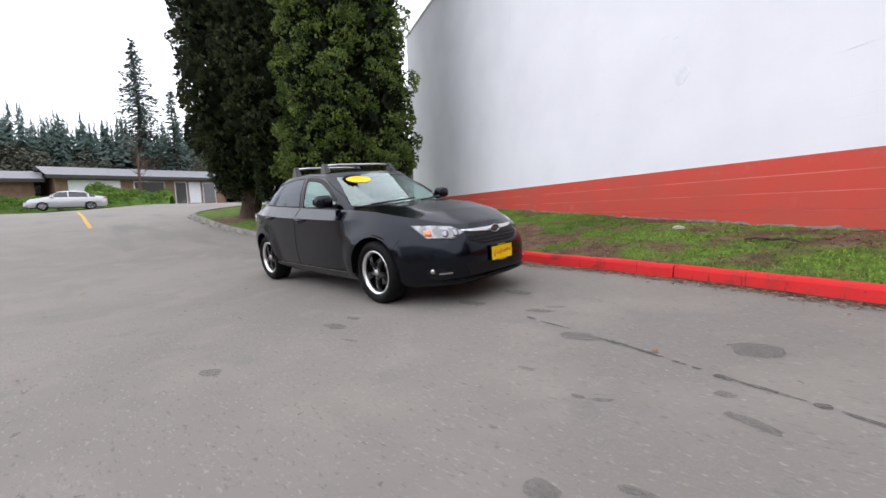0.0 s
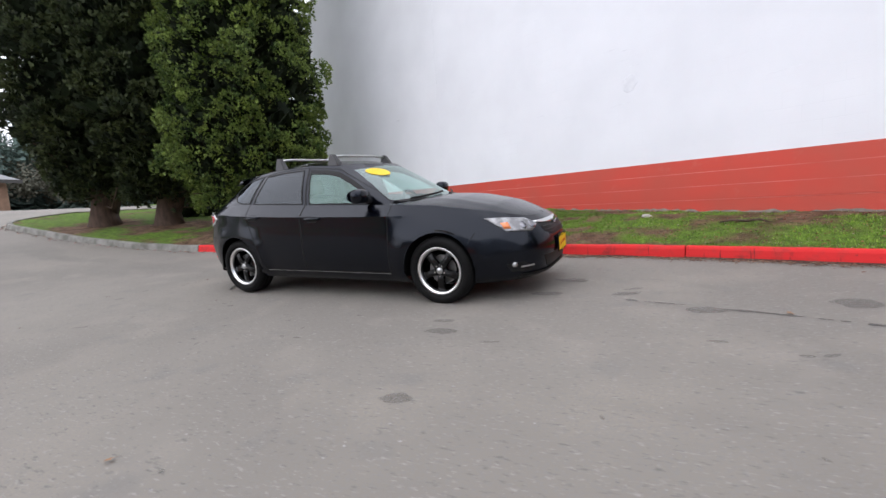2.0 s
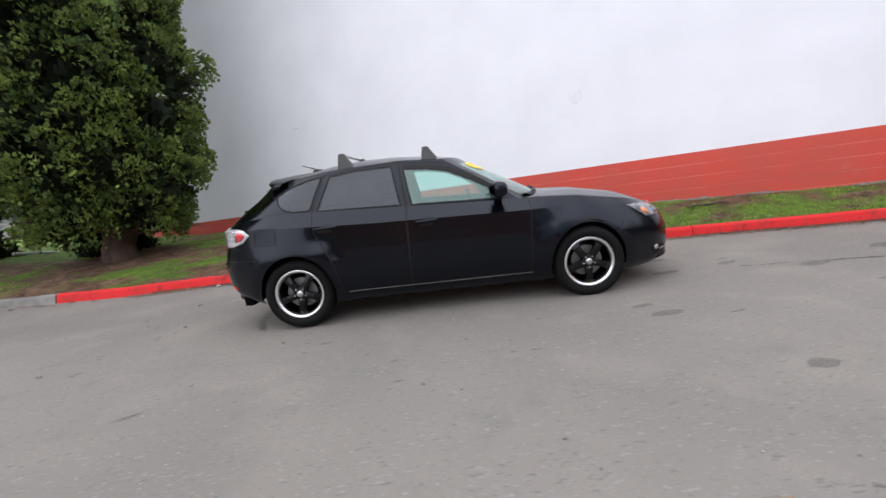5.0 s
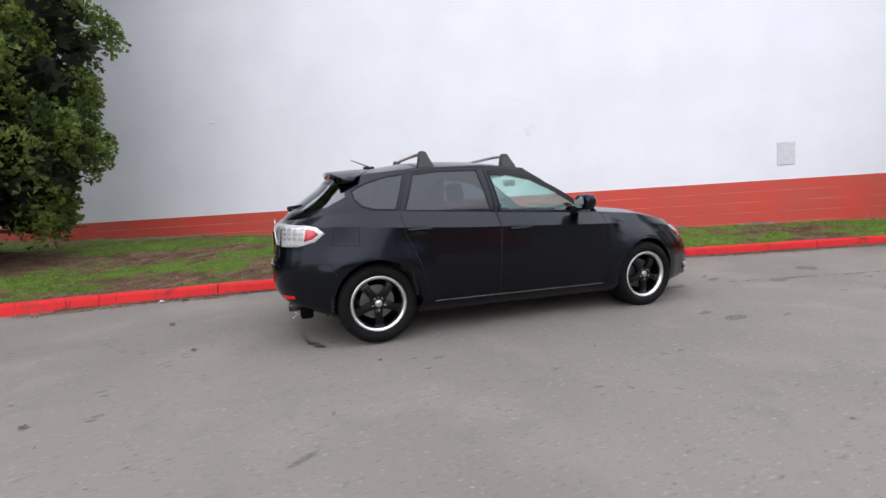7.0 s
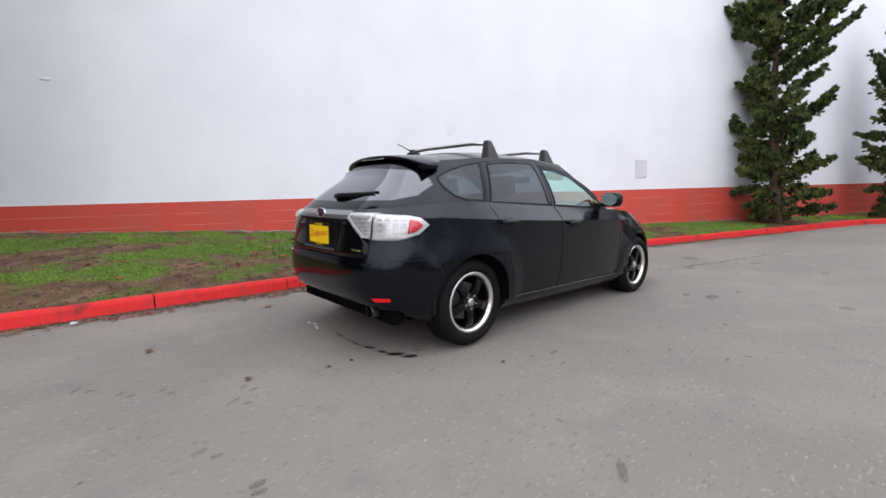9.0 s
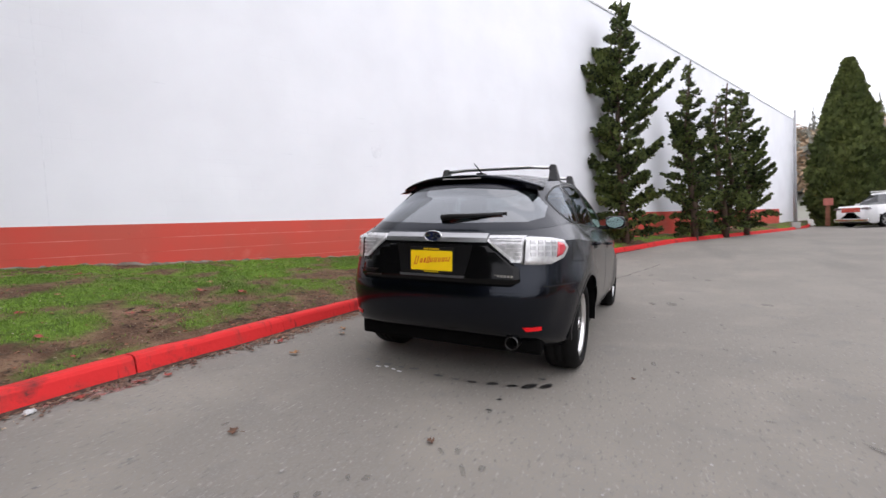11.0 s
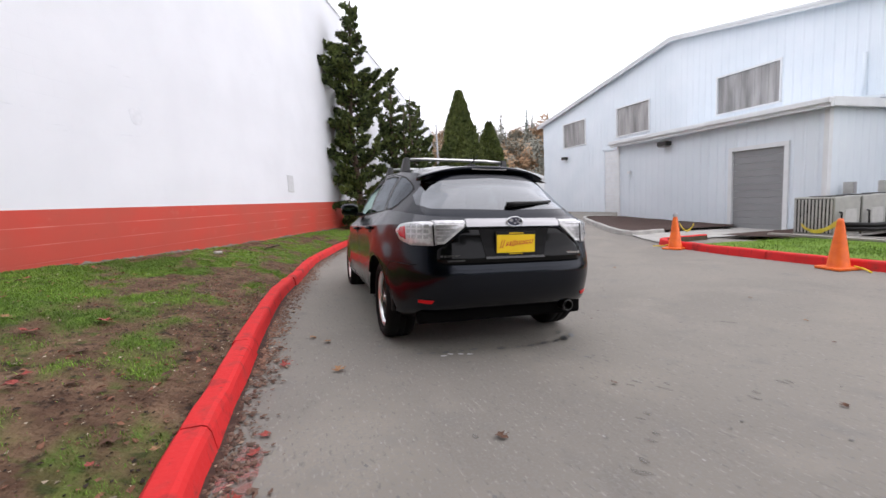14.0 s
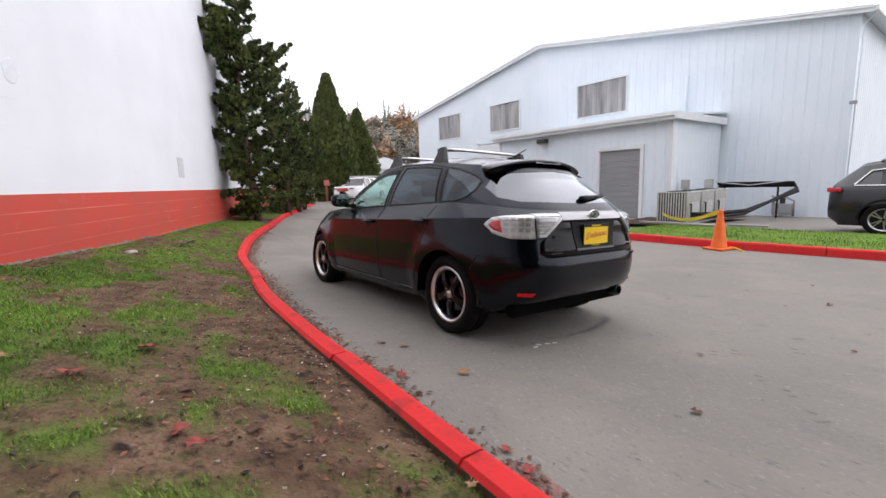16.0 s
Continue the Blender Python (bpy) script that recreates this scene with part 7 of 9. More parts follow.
part("cable", tube(bmesh.new(), [(2.2, -13.7, 0.98), (1.2, -13.7, 0.86), (0.2, -13.7, 0.98)], 0.018), AC_PALE, root)
for x in (2.0, 0.5):
    part("support", tube(bmesh.new(), [(x, -13.95, -0.2), (x, -13.95, 0.9)], 0.03), BLACK_TRIM, root)
root = holder("gas_meter", "grey gas meter with looped pipes by the wall", "gas meter", pose(0.65, METAL_Y + 0.35, -0.22))
part("meter_body", boxed(-0.28, 0.28, -0.14, 0.14, 0.05, 0.42, bevel=0.04), GREY_PLASTIC, root)
part("meter_pipe", tube(bmesh.new(), [(-0.3, 0, 0), (-0.3, 0, 0.5), (-0.1, 0, 0.62), (0.1, 0, 0.58), (0.3, 0, 0.66), (0.32, -0.2, 0.6), (0.32, -0.3, 0.0)], 0.035), GREY_PLASTIC, root, smooth_shade=True)
part("regulator", tube(bmesh.new(), [(0.0, 0.05, 0.42), (0.0, 0.05, 0.6)], 0.08, 12), DARK_METAL, root)
for x0, y0, l, yaw in ((1.2, -8.85, 2.2, -4), (0.2, -9.2, 1.6, 10)):
    thing("timber", boxed(-l / 2, l / 2, -0.07, 0.07, 0, 0.05, bevel=0.008), mat("grey_timber", (0.35, 0.33, 0.30), rough=0.9, var=0.3, scale=3, stretch=(0.3, 4, 4)), "grey weathered board lying on the bed", "board", m=pose(x0, y0, road_z(x0, y0) + 0.13, 0, 0, yaw))


# ---- other vehicles ----
def far_car(label, paint, m, length, width, height, top, belt, nose_z, pillars, wheel_r, base, category="car", chrome=False, name="parked_car"):
    """A whole vehicle from its roof line: shell, glass, wheels, lamps. x forward."""
    root = holder(name, label, category, m)
    xs = list(np.linspace(-length / 2, length / 2, 97))
    bm = bmesh.new()
    rows = []
    for x in xs:
        u = abs(x) / (length / 2)
        w = width / 2 * (1 - 0.22 * max(0, (u - 0.82) / 0.18) ** 2)
        zt = interp(x, [p[0] for p in top], [p[1] for p in top])
        zb = belt if zt > belt + 0.02 else zt - 0.03
        low = 0.22 + 0.16 * max(0, (u - 0.9) / 0.1)
        rows.append([bm.verts.new(p) for p in ((x, -w * 0.9, low), (x, -w * 0.98, low + 0.1), (x, -w, (low + zb) / 2), (x, -w * 0.985, zb - 0.06), (x, -w * 0.95, zb), (x, -w * 0.95 + 0.33 * (zt - zb), zb + 0.88 * (zt - zb)), (x, -w * 0.95 + 0.45 * (zt - zb) + 0.05, zt), (x, 0, zt + 0.02))])
    for u, v in zip(rows, rows[1:]):
        for j in range(7):
            bm.faces.new((u[j], v[j], v[j + 1], u[j + 1]))
    for r in (rows[0], rows[-1]):
        bm.faces.new(r)
    bmesh.ops.recalc_face_normals(bm, faces=bm.faces)
    both(bm)
    bmesh.ops.recalc_face_normals(bm, faces=bm.faces)
    for a in base:
        keep = [f for f in bm.faces if abs(f.calc_center_median().y) > width * 0.36 and (f.calc_center_median().x - a) ** 2 + (f.calc_center_median().z - wheel_r) ** 2 < (wheel_r + 0.045) ** 2]
        bmesh.ops.delete(bm, geom=keep, context="FACES")

    def is_glass(c, n):
        zt = interp(c.x, [p[0] for p in top], [p[1] for p in top])
        if zt < belt + 0.12 or c.z < belt + 0.015 or c.z > zt - 0.045 * (1 + 0.0):
            slope = abs(n.x) > 0.3 and c.z > belt + 0.03 and abs(c.y) < width * 0.42
            return slope and c.z < max(p[1] for p in top) - 0.06
        return not any(a < c.x < b for a, b in pillars)

    gl = lift(bm, is_glass)
    part("body", bm, paint, root, smooth_shade=True)
    part("glazing", gl, FAR_GLASS, root, "dark windows", smooth_shade=True)
    for a in base:
        for s in (-1, 1):
            wh = new("wheel")
            wh.parent = root
            wh.matrix_basis = pose(a, s * (width / 2 - 0.01), wheel_r, 0, 0, 0 if s < 0 else 180)
            b2 = bmesh.new()
            lathe(b2, [(wheel_r * 0.68, 0.01), (wheel_r * 0.75, -0.015), (wheel_r * 0.95, -0.01), (wheel_r, 0.02), (wheel_r, 0.2), (wheel_r * 0.7, 0.22)], 28, "y")
            part("tyre", b2, RUBBER, wh, smooth_shade=True)
            b2 = bmesh.new()
            lathe(b2, [(wheel_r * 0.68, 0.0), (wheel_r * 0.62, 0.012), (wheel_r * 0.6, 0.05)], 28, "y")
            rim = part("rim", b2, SATIN, wh, smooth_shade=True)
            for k in range(10):
                b3 = boxed(0.03, wheel_r * 0.62, 0.005, 0.03, -0.012, 0.012)
                bmesh.ops.rotate(b3, verts=b3.verts, cent=(0, 0, 0), matrix=Matrix.Rotation(2 * math.pi * (k // 2) / 5 + (0.16 if k % 2 else -0.16), 3, "Y"))
                part("spoke", b3, SATIN, rim)
            b2 = bmesh.new()
            lathe(b2, [(0.001, 0.05), (wheel_r * 0.6, 0.05)], 20, "y")
            part("wheel_back", b2, BLACK_TRIM, wh)
    hw = width / 2
    for s in (-1, 1):
        part("tail_lamp", boxed(-length / 2 - 0.006, -length / 2 + 0.24, min(s * (hw * 0.62), s * (hw * 1.0)), max(s * (hw * 0.62), s * (hw * 1.0)), belt - 0.12, belt - 0.02, bevel=0.02), LENS_RED, root)
        part("headlamp", boxed(length / 2 - 0.22, length / 2 + 0.006, min(s * hw * 0.55, s * hw * 0.9), max(s * hw * 0.55, s * hw * 0.9), nose_z - 0.16, nose_z - 0.04, bevel=0.02), HEAD_LENS, root)
        part("mirror", boxed(length * 0.16, length * 0.2, min(s * hw, s * (hw + 0.17)), max(s * hw, s * (hw + 0.17)), belt - 0.02, belt + 0.12, bevel=0.03), paint, root)
    part("number_plate", boxed(-length / 2 - 0.01, -length / 2, -0.16, 0.16, 0.62, 0.74), AC_PALE, root)
    part("grille", boxed(length / 2 - 0.02, length / 2 + 0.012, -hw * 0.5, hw * 0.5, nose_z - 0.3, nose_z - 0.04, bevel=0.01), CHROME if chrome else BLACK_TRIM, root)
    part("bumper", boxed(length / 2 - 0.1, length / 2 + 0.03, -hw * 0.9, hw * 0.9, 0.3, 0.5, bevel=0.04), CHROME if chrome else paint, root)
    part("underbody", boxed(-length / 2 + 0.2, length / 2 - 0.2, -hw * 0.8, hw * 0.8, 0.2, 0.3), BLACK_TRIM, root)
    return root


FAR_GLASS = mat("dark_vehicle_glass", (0.02, 0.022, 0.024), rough=0.05, coat=1.0)
GREY_PAINT = mat("dark_grey_vehicle_paint", (0.007, 0.0078, 0.0105), rough=0.3, metal=0.0, coat=0.4, var=0.1)
SILVER_PAINT = mat("silver_vehicle_paint", (0.52, 0.53, 0.54), rough=0.3, metal=0.5, coat=0.8, var=0.05)
WHITE_PAINT = mat("white_vehicle_paint", (0.75, 0.75, 0.75), rough=0.3, coat=0.8, var=0.05)
suv = far_car("dark grey sport utility vehicle with alloy wheels, parked behind the verge", GREY_PAINT, pose(-3.7, -11.2, -0.2, 0, 0, 180), 4.6, 1.86, 1.7,
              [(-2.3, 0.95), (-2.22, 1.12), (-1.75, 1.58), (-1.3, 1.66), (-0.3, 1.70), (0.35, 1.62), (1.05, 1.13), (1.5, 1.08), (2.1, 0.95), (2.3, 0.72)], 1.08, 0.92, [(-1.45, -1.36), (-0.45, -0.36), (0.55, 0.62)], 0.36, (-1.33, 1.37), name="sport_utility_vehicle")
for s in (-1, 1):
    part("roof_rail", tube(bmesh.new(), [(-1.5, s * 0.62, 1.62), (-1.3, s * 0.62, 1.72), (0.1, s * 0.62, 1.74), (0.3, s * 0.62, 1.66)], 0.02), SATIN, suv, smooth_shade=True)
    part("window_trim", tube(bmesh.new(), [(-1.85, s * 0.885, 1.12), (-1.6, s * 0.80, 1.42), (-0.9, s * 0.765, 1.53), (0.2, s * 0.765, 1.55), (0.95, s * 0.885, 1.12), (-1.85, s * 0.885, 1.1)], 0.016), CHROME, suv)
    part("arch_cladding", tube(bmesh.new(), [(-1.33 + 0.43 * math.cos(a), s * 0.92, 0.36 + 0.43 * math.sin(a)) for a in np.linspace(0, math.pi, 14)], 0.03), BLACK_TRIM, suv)
sedan_top = [(-2.4, 0.80), (-2.3, 0.98), (-1.75, 1.03), (-1.0, 1.36), (-0.2, 1.44), (0.45, 1.38), (1.15, 0.98), (2.0, 0.84), (2.4, 0.62)]
far_car("silver saloon car passing along the road by the hedge", SILVER_PAINT, pose(-39.0, -0.3, 2.03, 0, 0, -93), 4.8, 1.8, 1.44, sedan_top, 0.95, 0.75, [(-1.3, -1.22), (-0.12, -0.04), (0.75, 0.82)], 0.32, (-1.35, 1.42))
truck = far_car("white crew-cab pickup truck with a canopy and roof rack", WHITE_PAINT, pose(29.0, -14.1, 0.02, 0, 0, 123), 5.8, 2.0, 1.9,
                [(-2.9, 1.05), (-2.86, 1.3), (-2.75, 1.84), (-0.9, 1.88), (0.7, 1.9), (1.25, 1.25), (2.6, 1.2), (2.9, 0.95)], 1.22, 1.15, [(-1.2, -0.75), (-0.1, 0.0), (0.75, 0.85)], 0.4, (-1.75, 1.85), "truck", True, "pickup_truck")
for x in (-2.3, -1.4, -0.5, 0.4):
    part("rack_bar", tube(bmesh.new(), [(x, -0.75, 2.0), (x, 0.75, 2.0)], 0.03), AC_PALE, truck)
for s in (-1, 1):
    part("rack_rail", tube(bmesh.new(), [(-2.6, s * 0.75, 1.98), (0.6, s * 0.75, 1.98)], 0.035), AC_PALE, truck)


# ---- distance ----
root = holder("sign_post", "brown timber post with a small faded sign", "sign", pose(29.6, -11.3, 0.1))
part("post", boxed(-0.09, 0.09, -0.09, 0.09, 0, 1.7), mat("reddish_timber", (0.22, 0.09, 0.05), rough=0.9, var=0.3, scale=5), root)
part("sign_panel", boxed(-0.12, -0.09, -0.24, 0.24, 1.25, 1.68, bevel=0.01), mat("faded_sign_red", (0.42, 0.13, 0.10), rough=0.7, var=0.2), root)
root = holder("light_pole", "slim grey lighting pole beyond the junipers", "pole", pose(26.5, -8.95, 0.2))
part("shaft", tube(bmesh.new(), [(0, 0, 0), (0, 0, 6.6)], [0.09, 0.06], 10), GREY_PLASTIC, root, smooth_shade=True)
part("base", boxed(-0.2, 0.2, -0.2, 0.2, -0.1, 0.25, bevel=0.03), CONCRETE, root)
root = holder("garage", "small white metal garage with a pale roller door", "building", pose(50.0, -28.0, 0.1, 0, 0, 64))
part("wall_shell", boxed(-3.6, 3.6, -0.1, 8, -0.3, 3.1), WHITE_TRIM, root)
bm = bmesh.new()
v = [bm.verts.new(p) for p in ((-3.9, -0.4, 3.05), (0, -0.4, 4.5), (3.9, -0.4, 3.05), (-3.9, 8.3, 3.05), (0, 8.3, 4.5), (3.9, 8.3, 3.05))]
for f in ((0, 1, 4, 3), (1, 2, 5, 4), (0, 2, 1), (3, 4, 5)):
    bm.faces.new([v[i] for i in f])
part("roof", bm, WHITE_TRIM, root)
for k in range(12):
    part("door_slat", boxed(-2.2, 2.2, -0.14, -0.1, k * 0.22, k * 0.22 + 0.2), AC_PALE, root)
bm = boxed(-2.35, -2.2, -0.17, -0.09, 0, 2.75)
box(bm, 2.2, 2.35, -0.17, -0.09, 0, 2.75)
box(bm, -2.35, 2.35, -0.17, -0.09, 2.65, 2.8)
part("door_frame", bm, WHITE_TRIM, root)


def chip(bm, p, d, up, size):
    """One small leaf-shaped facet."""
    side = d.cross(up)
    if side.length < 1e-4:
        side = Vector((1, 0, 0))
    side = side.normalized() * size * 0.45
    d = d.normalized() * size
    bm.append((p - side * 0.3, p + d * 0.5 + side, p + d, p + d * 0.5 - side))


def conifer(bm, x, y, z, h, r, rng, tiers=13, bare=0.1, size=0.52):
    """One far conifer: whorls of drooping boughs, each a row of small sprays."""
    for t in range(tiers):
        u = (t + rng.random()) / tiers
        zz = z + h * (bare + (1 - bare) * u)
        rr = r * (1 - u) ** 0.85 + 0.12
        for k in range(10):
            a = rng.uniform(0, 6.2832)
            l = rr * rng.uniform(0.45, 1.15)
            d = Vector((math.cos(a), math.sin(a), -0.25))
            n = max(2, int(l / (size * 0.55)))
            for q in range(n):
                w = (q + rng.random()) / n * l
                p = Vector((x, y, zz)) + d * w + Vector((rng.uniform(-0.3, 0.3), rng.uniform(-0.3, 0.3), rng.uniform(-0.25, 0.2))) * size
                chip(bm, p, d + Vector((rng.uniform(-0.8, 0.8), rng.uniform(-0.8, 0.8), rng.uniform(-0.5, 0.4))), Vector((rng.uniform(-0.6, 0.6), rng.uniform(-0.6, 0.6), 1)), size * rng.uniform(0.6, 1.2))


def pointed_fir(bm, x, y, z, h, r, rng):
    """One fir of a far wood: crowded drooping boughs round the stem, uneven in reach."""
    lean = Vector((rng.uniform(-0.03, 0.03), rng.uniform(-0.03, 0.03), 1))
    for t in range(170):
        u = ((t + rng.random()) / 170) ** 0.85
        c = Vector((x, y, z)) + lean * h * (0.04 + 0.96 * u)
        l = (r * (1 - u) ** 0.85 + 0.12) * rng.uniform(0.5, 1.25)
        a = rng.uniform(0, 6.2832)
        d = Vector((math.cos(a), math.sin(a), rng.uniform(-0.45, 0.05)))
        o = Vector((-d.y, d.x, rng.uniform(-0.3, 0.3))) * l * rng.uniform(0.16, 0.34)
        bm.append((c + Vector((0, 0, h * 0.03)), c + d * l * 0.55 - o, c + d * l, c + d * l * 0.55 + o))


def broadleaf(bm, x, y, z, h, r, rng, n=560, size=0.7):
    lumps = [(Vector((rng.uniform(-0.5, 0.5), rng.uniform(-0.5, 0.5), rng.uniform(-0.6, 0.5))), rng.uniform(0.35, 0.55)) for _ in range(8)]
    for _ in range(n):
        c, b = lumps[rng.randrange(8)]
        d = Vector((rng.gauss(0, 1), rng.gauss(0, 1), rng.gauss(0, 1))).normalized()
        e = c + d * b * rng.uniform(0.25, 0.95)
        p = Vector((x + e.x * r, y + e.y * r, z + h * 0.58 + e.z * h * 0.42))
        up = Vector((e.x, e.y, e.z + 0.7)) + Vector((rng.uniform(-0.4, 0.4), rng.uniform(-0.4, 0.4), rng.uniform(-0.3, 0.3)))
        chip(bm, p, up.cross(Vector((rng.uniform(-1, 1), rng.uniform(-1, 1), rng.uniform(-1, 1)))) + up * 0.2, up, size * rng.uniform(0.6, 1.3))


def leafy_mesh(name, chips):
    me = bpy.data.meshes.new(name)
    me.from_pydata([p for c in chips for p in c], [], [(4 * k, 4 * k + 1, 4 * k + 2, 4 * k + 3) for k in range(len(chips))])
    return me


def far_woods():
    rng = random.Random(77)
    fir, green, gold, hill, orange = [], [], [], [], []
    # behind the low building, in the direction the drive climbs
    for k in range(860):
        a = radians(rng.uniform(146, 190) if k < 760 else rng.uniform(112, 206))
        d = rng.uniform(76, 108)
        x, y = d * math.cos(a), d * math.sin(a)
        h = rng.uniform(10.5, 15.8)
        if rng.random() < 0.8:
            pointed_fir(fir, x, y, 1.8, h * 1.06, h * rng.uniform(0.13, 0.2), rng)
        else:
            broadleaf(green, x, y, 1.8, h * 0.8, h * 0.24, rng, 620, 0.5)
    for k in range(34):
        a = radians(rng.uniform(152, 186))
        d = rng.uniform(69, 75)
        broadleaf(green, d * math.cos(a), d * math.sin(a), 2.2, rng.uniform(8, 11.5), rng.uniform(2.2, 3.4), rng, 560, 0.36)
    for x, y, h in ((-82, 11.1, 12.5), (-84, -4.5, 11.0), (-86, 1.0, 9.5)):
        broadleaf(orange, x, y, 3, h, 2.6, rng, 700, 0.45)
    # an orange crown and a fir that stand over the hill
    broadleaf(gold, 100.3, -65.9, 9.5, 16, 4.6, rng, 1300, 0.6)
    broadleaf(gold, 96.0, -62.5, 8.0, 11, 4.0, rng, 900, 0.6)
    pointed_fir(fir, 103.5, -60.7, 9.5, 15.5, 2.2, rng)
    # wooded hillside past the end of the drive
    for k in range(300):
        a = radians(rng.uniform(-44, -8) if k < 250 else rng.uniform(-8, 22))
        d = rng.uniform(95, 152)
        x, y = d * math.cos(a), d * math.sin(a)
        z = 0.27 * (d - 88) - 1
        q = rng.random()
        h = rng.uniform(8, 14)
        if q < 0.25:
            pointed_fir(hill, x, y, z, h * 1.15, h * 0.2, rng)
        elif q < 0.66:
            broadleaf(hill, x, y, z, h, h * 0.36, rng, 800, 0.55)
        else:
            broadleaf(gold, x, y, z, h, h * 0.34, rng, 800, 0.55)
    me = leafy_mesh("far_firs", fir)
    me.materials.append(FIR_HAZED)
    tagged(new("far_firs", me), "firs on the skyline, coloured pale blue-green for haze", "woods", kind="stuff")
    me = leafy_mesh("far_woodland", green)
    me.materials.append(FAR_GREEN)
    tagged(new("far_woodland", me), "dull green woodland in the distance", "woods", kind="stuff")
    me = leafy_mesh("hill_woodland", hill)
    me.materials.append(HILL_HAZED)
    tagged(new("hill_woodland", me), "green woodland on the hill, coloured pale for mist", "woods", kind="stuff")
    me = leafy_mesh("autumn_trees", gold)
    me.materials.append(AUTUMN_HAZED)
    tagged(new("autumn_trees", me), "orange and brown autumn trees in the distance, paled for haze", "woods", kind="stuff")
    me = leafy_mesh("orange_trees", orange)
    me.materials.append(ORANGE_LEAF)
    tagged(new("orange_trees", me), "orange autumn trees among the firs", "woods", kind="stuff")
    bm = bmesh.new()
    rows = [[bm.verts.new((d * math.cos(radians(a)), d * math.sin(radians(a)), z + (1.6 * noise.noise(Vector((a * 1.3, d, 7))) if d > 90 else 0))) for a in range(-60, 42)] for d, z in ((85, -1), (120, 10.5), (152, 21.5), (400, 46))]
    for u, v in zip(rows, rows[1:]):
        for k in range(len(u) - 1):
            bm.faces.new((u[k], u[k + 1], v[k + 1], v[k]))
    ridge = [[bm.verts.new((d * math.cos(radians(a)), d * math.sin(radians(a)), z + 2.2 * noise.noise(Vector((a * 0.9, d, 0))) + 1.2 * noise.noise(Vector((a * 2.9, d, 4))))) for a in range(104, 214)] for d, z in ((92, 1.5), (103, 12.5), (114, 15.2), (300, 18))]
    for u, v in zip(ridge, ridge[1:]):
        for k in range(len(u) - 1):
            bm.faces.new((u[k], u[k + 1], v[k + 1], v[k]))
    thing("hillside", bm, HILL_HAZED, "wooded hillside", "hill", kind="structure")


far_woods()
rng = random.Random(8)
for x, y, h, r, tiers, bare, label in ((-66, 10.0, 23.2, 4.1, 56, 0.36, "tall sparse fir standing above the low building"), (-66, 13.9, 17, 3.0, 60, 0.05, "dense dark fir beside the taller one")):
    root = holder("tall_fir", label, "tree", pose(x, y, 1.8))
    chips = []
    conifer(chips, 0, 0, 0, h, r, rng, tiers, bare, 0.42)
    me = leafy_mesh("crown", chips)
    me.materials.append(FIR_HAZED)
    ob = new("crown", me)
    ob.parent = root
    part("trunk", tube(bmesh.new(), [(0, 0, 0), (0, 0, h * 0.93)], [0.34, 0.06], 8), BARK, root)


def low_building(x, y, yaw, w, depth, eave, roof_z, label, bays):
    root = holder("low_building", label, "building", pose(x, y, 2.7, 0, 0, yaw), kind="structure")
    part("wall", boxed(-w / 2, w / 2, 0, depth, -1.4, eave), BROWN_WALL, root)
    bm = bmesh.new()
    v = [bm.verts.new(p) for p in ((-w / 2 - 0.8, -1.2, eave), (w / 2 + 0.8, -1.2, eave), (w / 2 + 0.8, depth / 2, roof_z), (-w / 2 - 0.8, depth / 2, roof_z), (w / 2 + 0.8, depth + 1, eave), (-w / 2 - 0.8, depth + 1, eave))]
    bm.faces.new((v[0], v[1], v[2], v[3]))
    bm.faces.new((v[3], v[2], v[4], v[5]))
    bm.faces.new((v[0], v[5], v[4], v[1]))
    part("roof", bm, SHINGLE, root, "grey shingle roof")
    part("fascia", boxed(-w / 2 - 0.8, w / 2 + 0.8, -1.25, -1.15, eave - 0.3, eave + 0.05), DARK_METAL, root)
    for a, b, pale in bays:
        win = new("window")
        win.parent = root
        part("pane", boxed(a, b, -0.05, -0.02, 0.3, eave - 0.5), WHITE_TRIM if pale else FAR_GLASS, win)
        bm = boxed(a - 0.08, a, -0.07, -0.01, 0.2, eave - 0.4)
        box(bm, b, b + 0.08, -0.07, -0.01, 0.2, eave - 0.4)
        box(bm, a - 0.08, b + 0.08, -0.07, -0.01, eave - 0.5, eave - 0.4)
        part("window_frame", bm, WHITE_TRIM, win)
    return root


BROWN_WALL = mat("brown_brick", (0.24, 0.15, 0.10), rough=0.9, var=0.3, scale=2)
SHINGLE = mat("grey_shingle", (0.24, 0.245, 0.255), rough=0.9, var=0.2, scale=3)
low_building(-56, 8.5, 95, 17, 9, 3.3, 4.7, "long low brown shop building with a grey shingle roof", [(-7.4, -3.0, 1), (-1.6, 1.4, 0), (2.6, 3.8, 0), (4.2, 5.4, 1), (5.8, 7.2, 0)])
low_building(-57, -10.5, 90, 18, 9, 3.0, 4.3, "low brown shop building with a white canopy", [(2, 6, 1), (-4, 0, 0)])


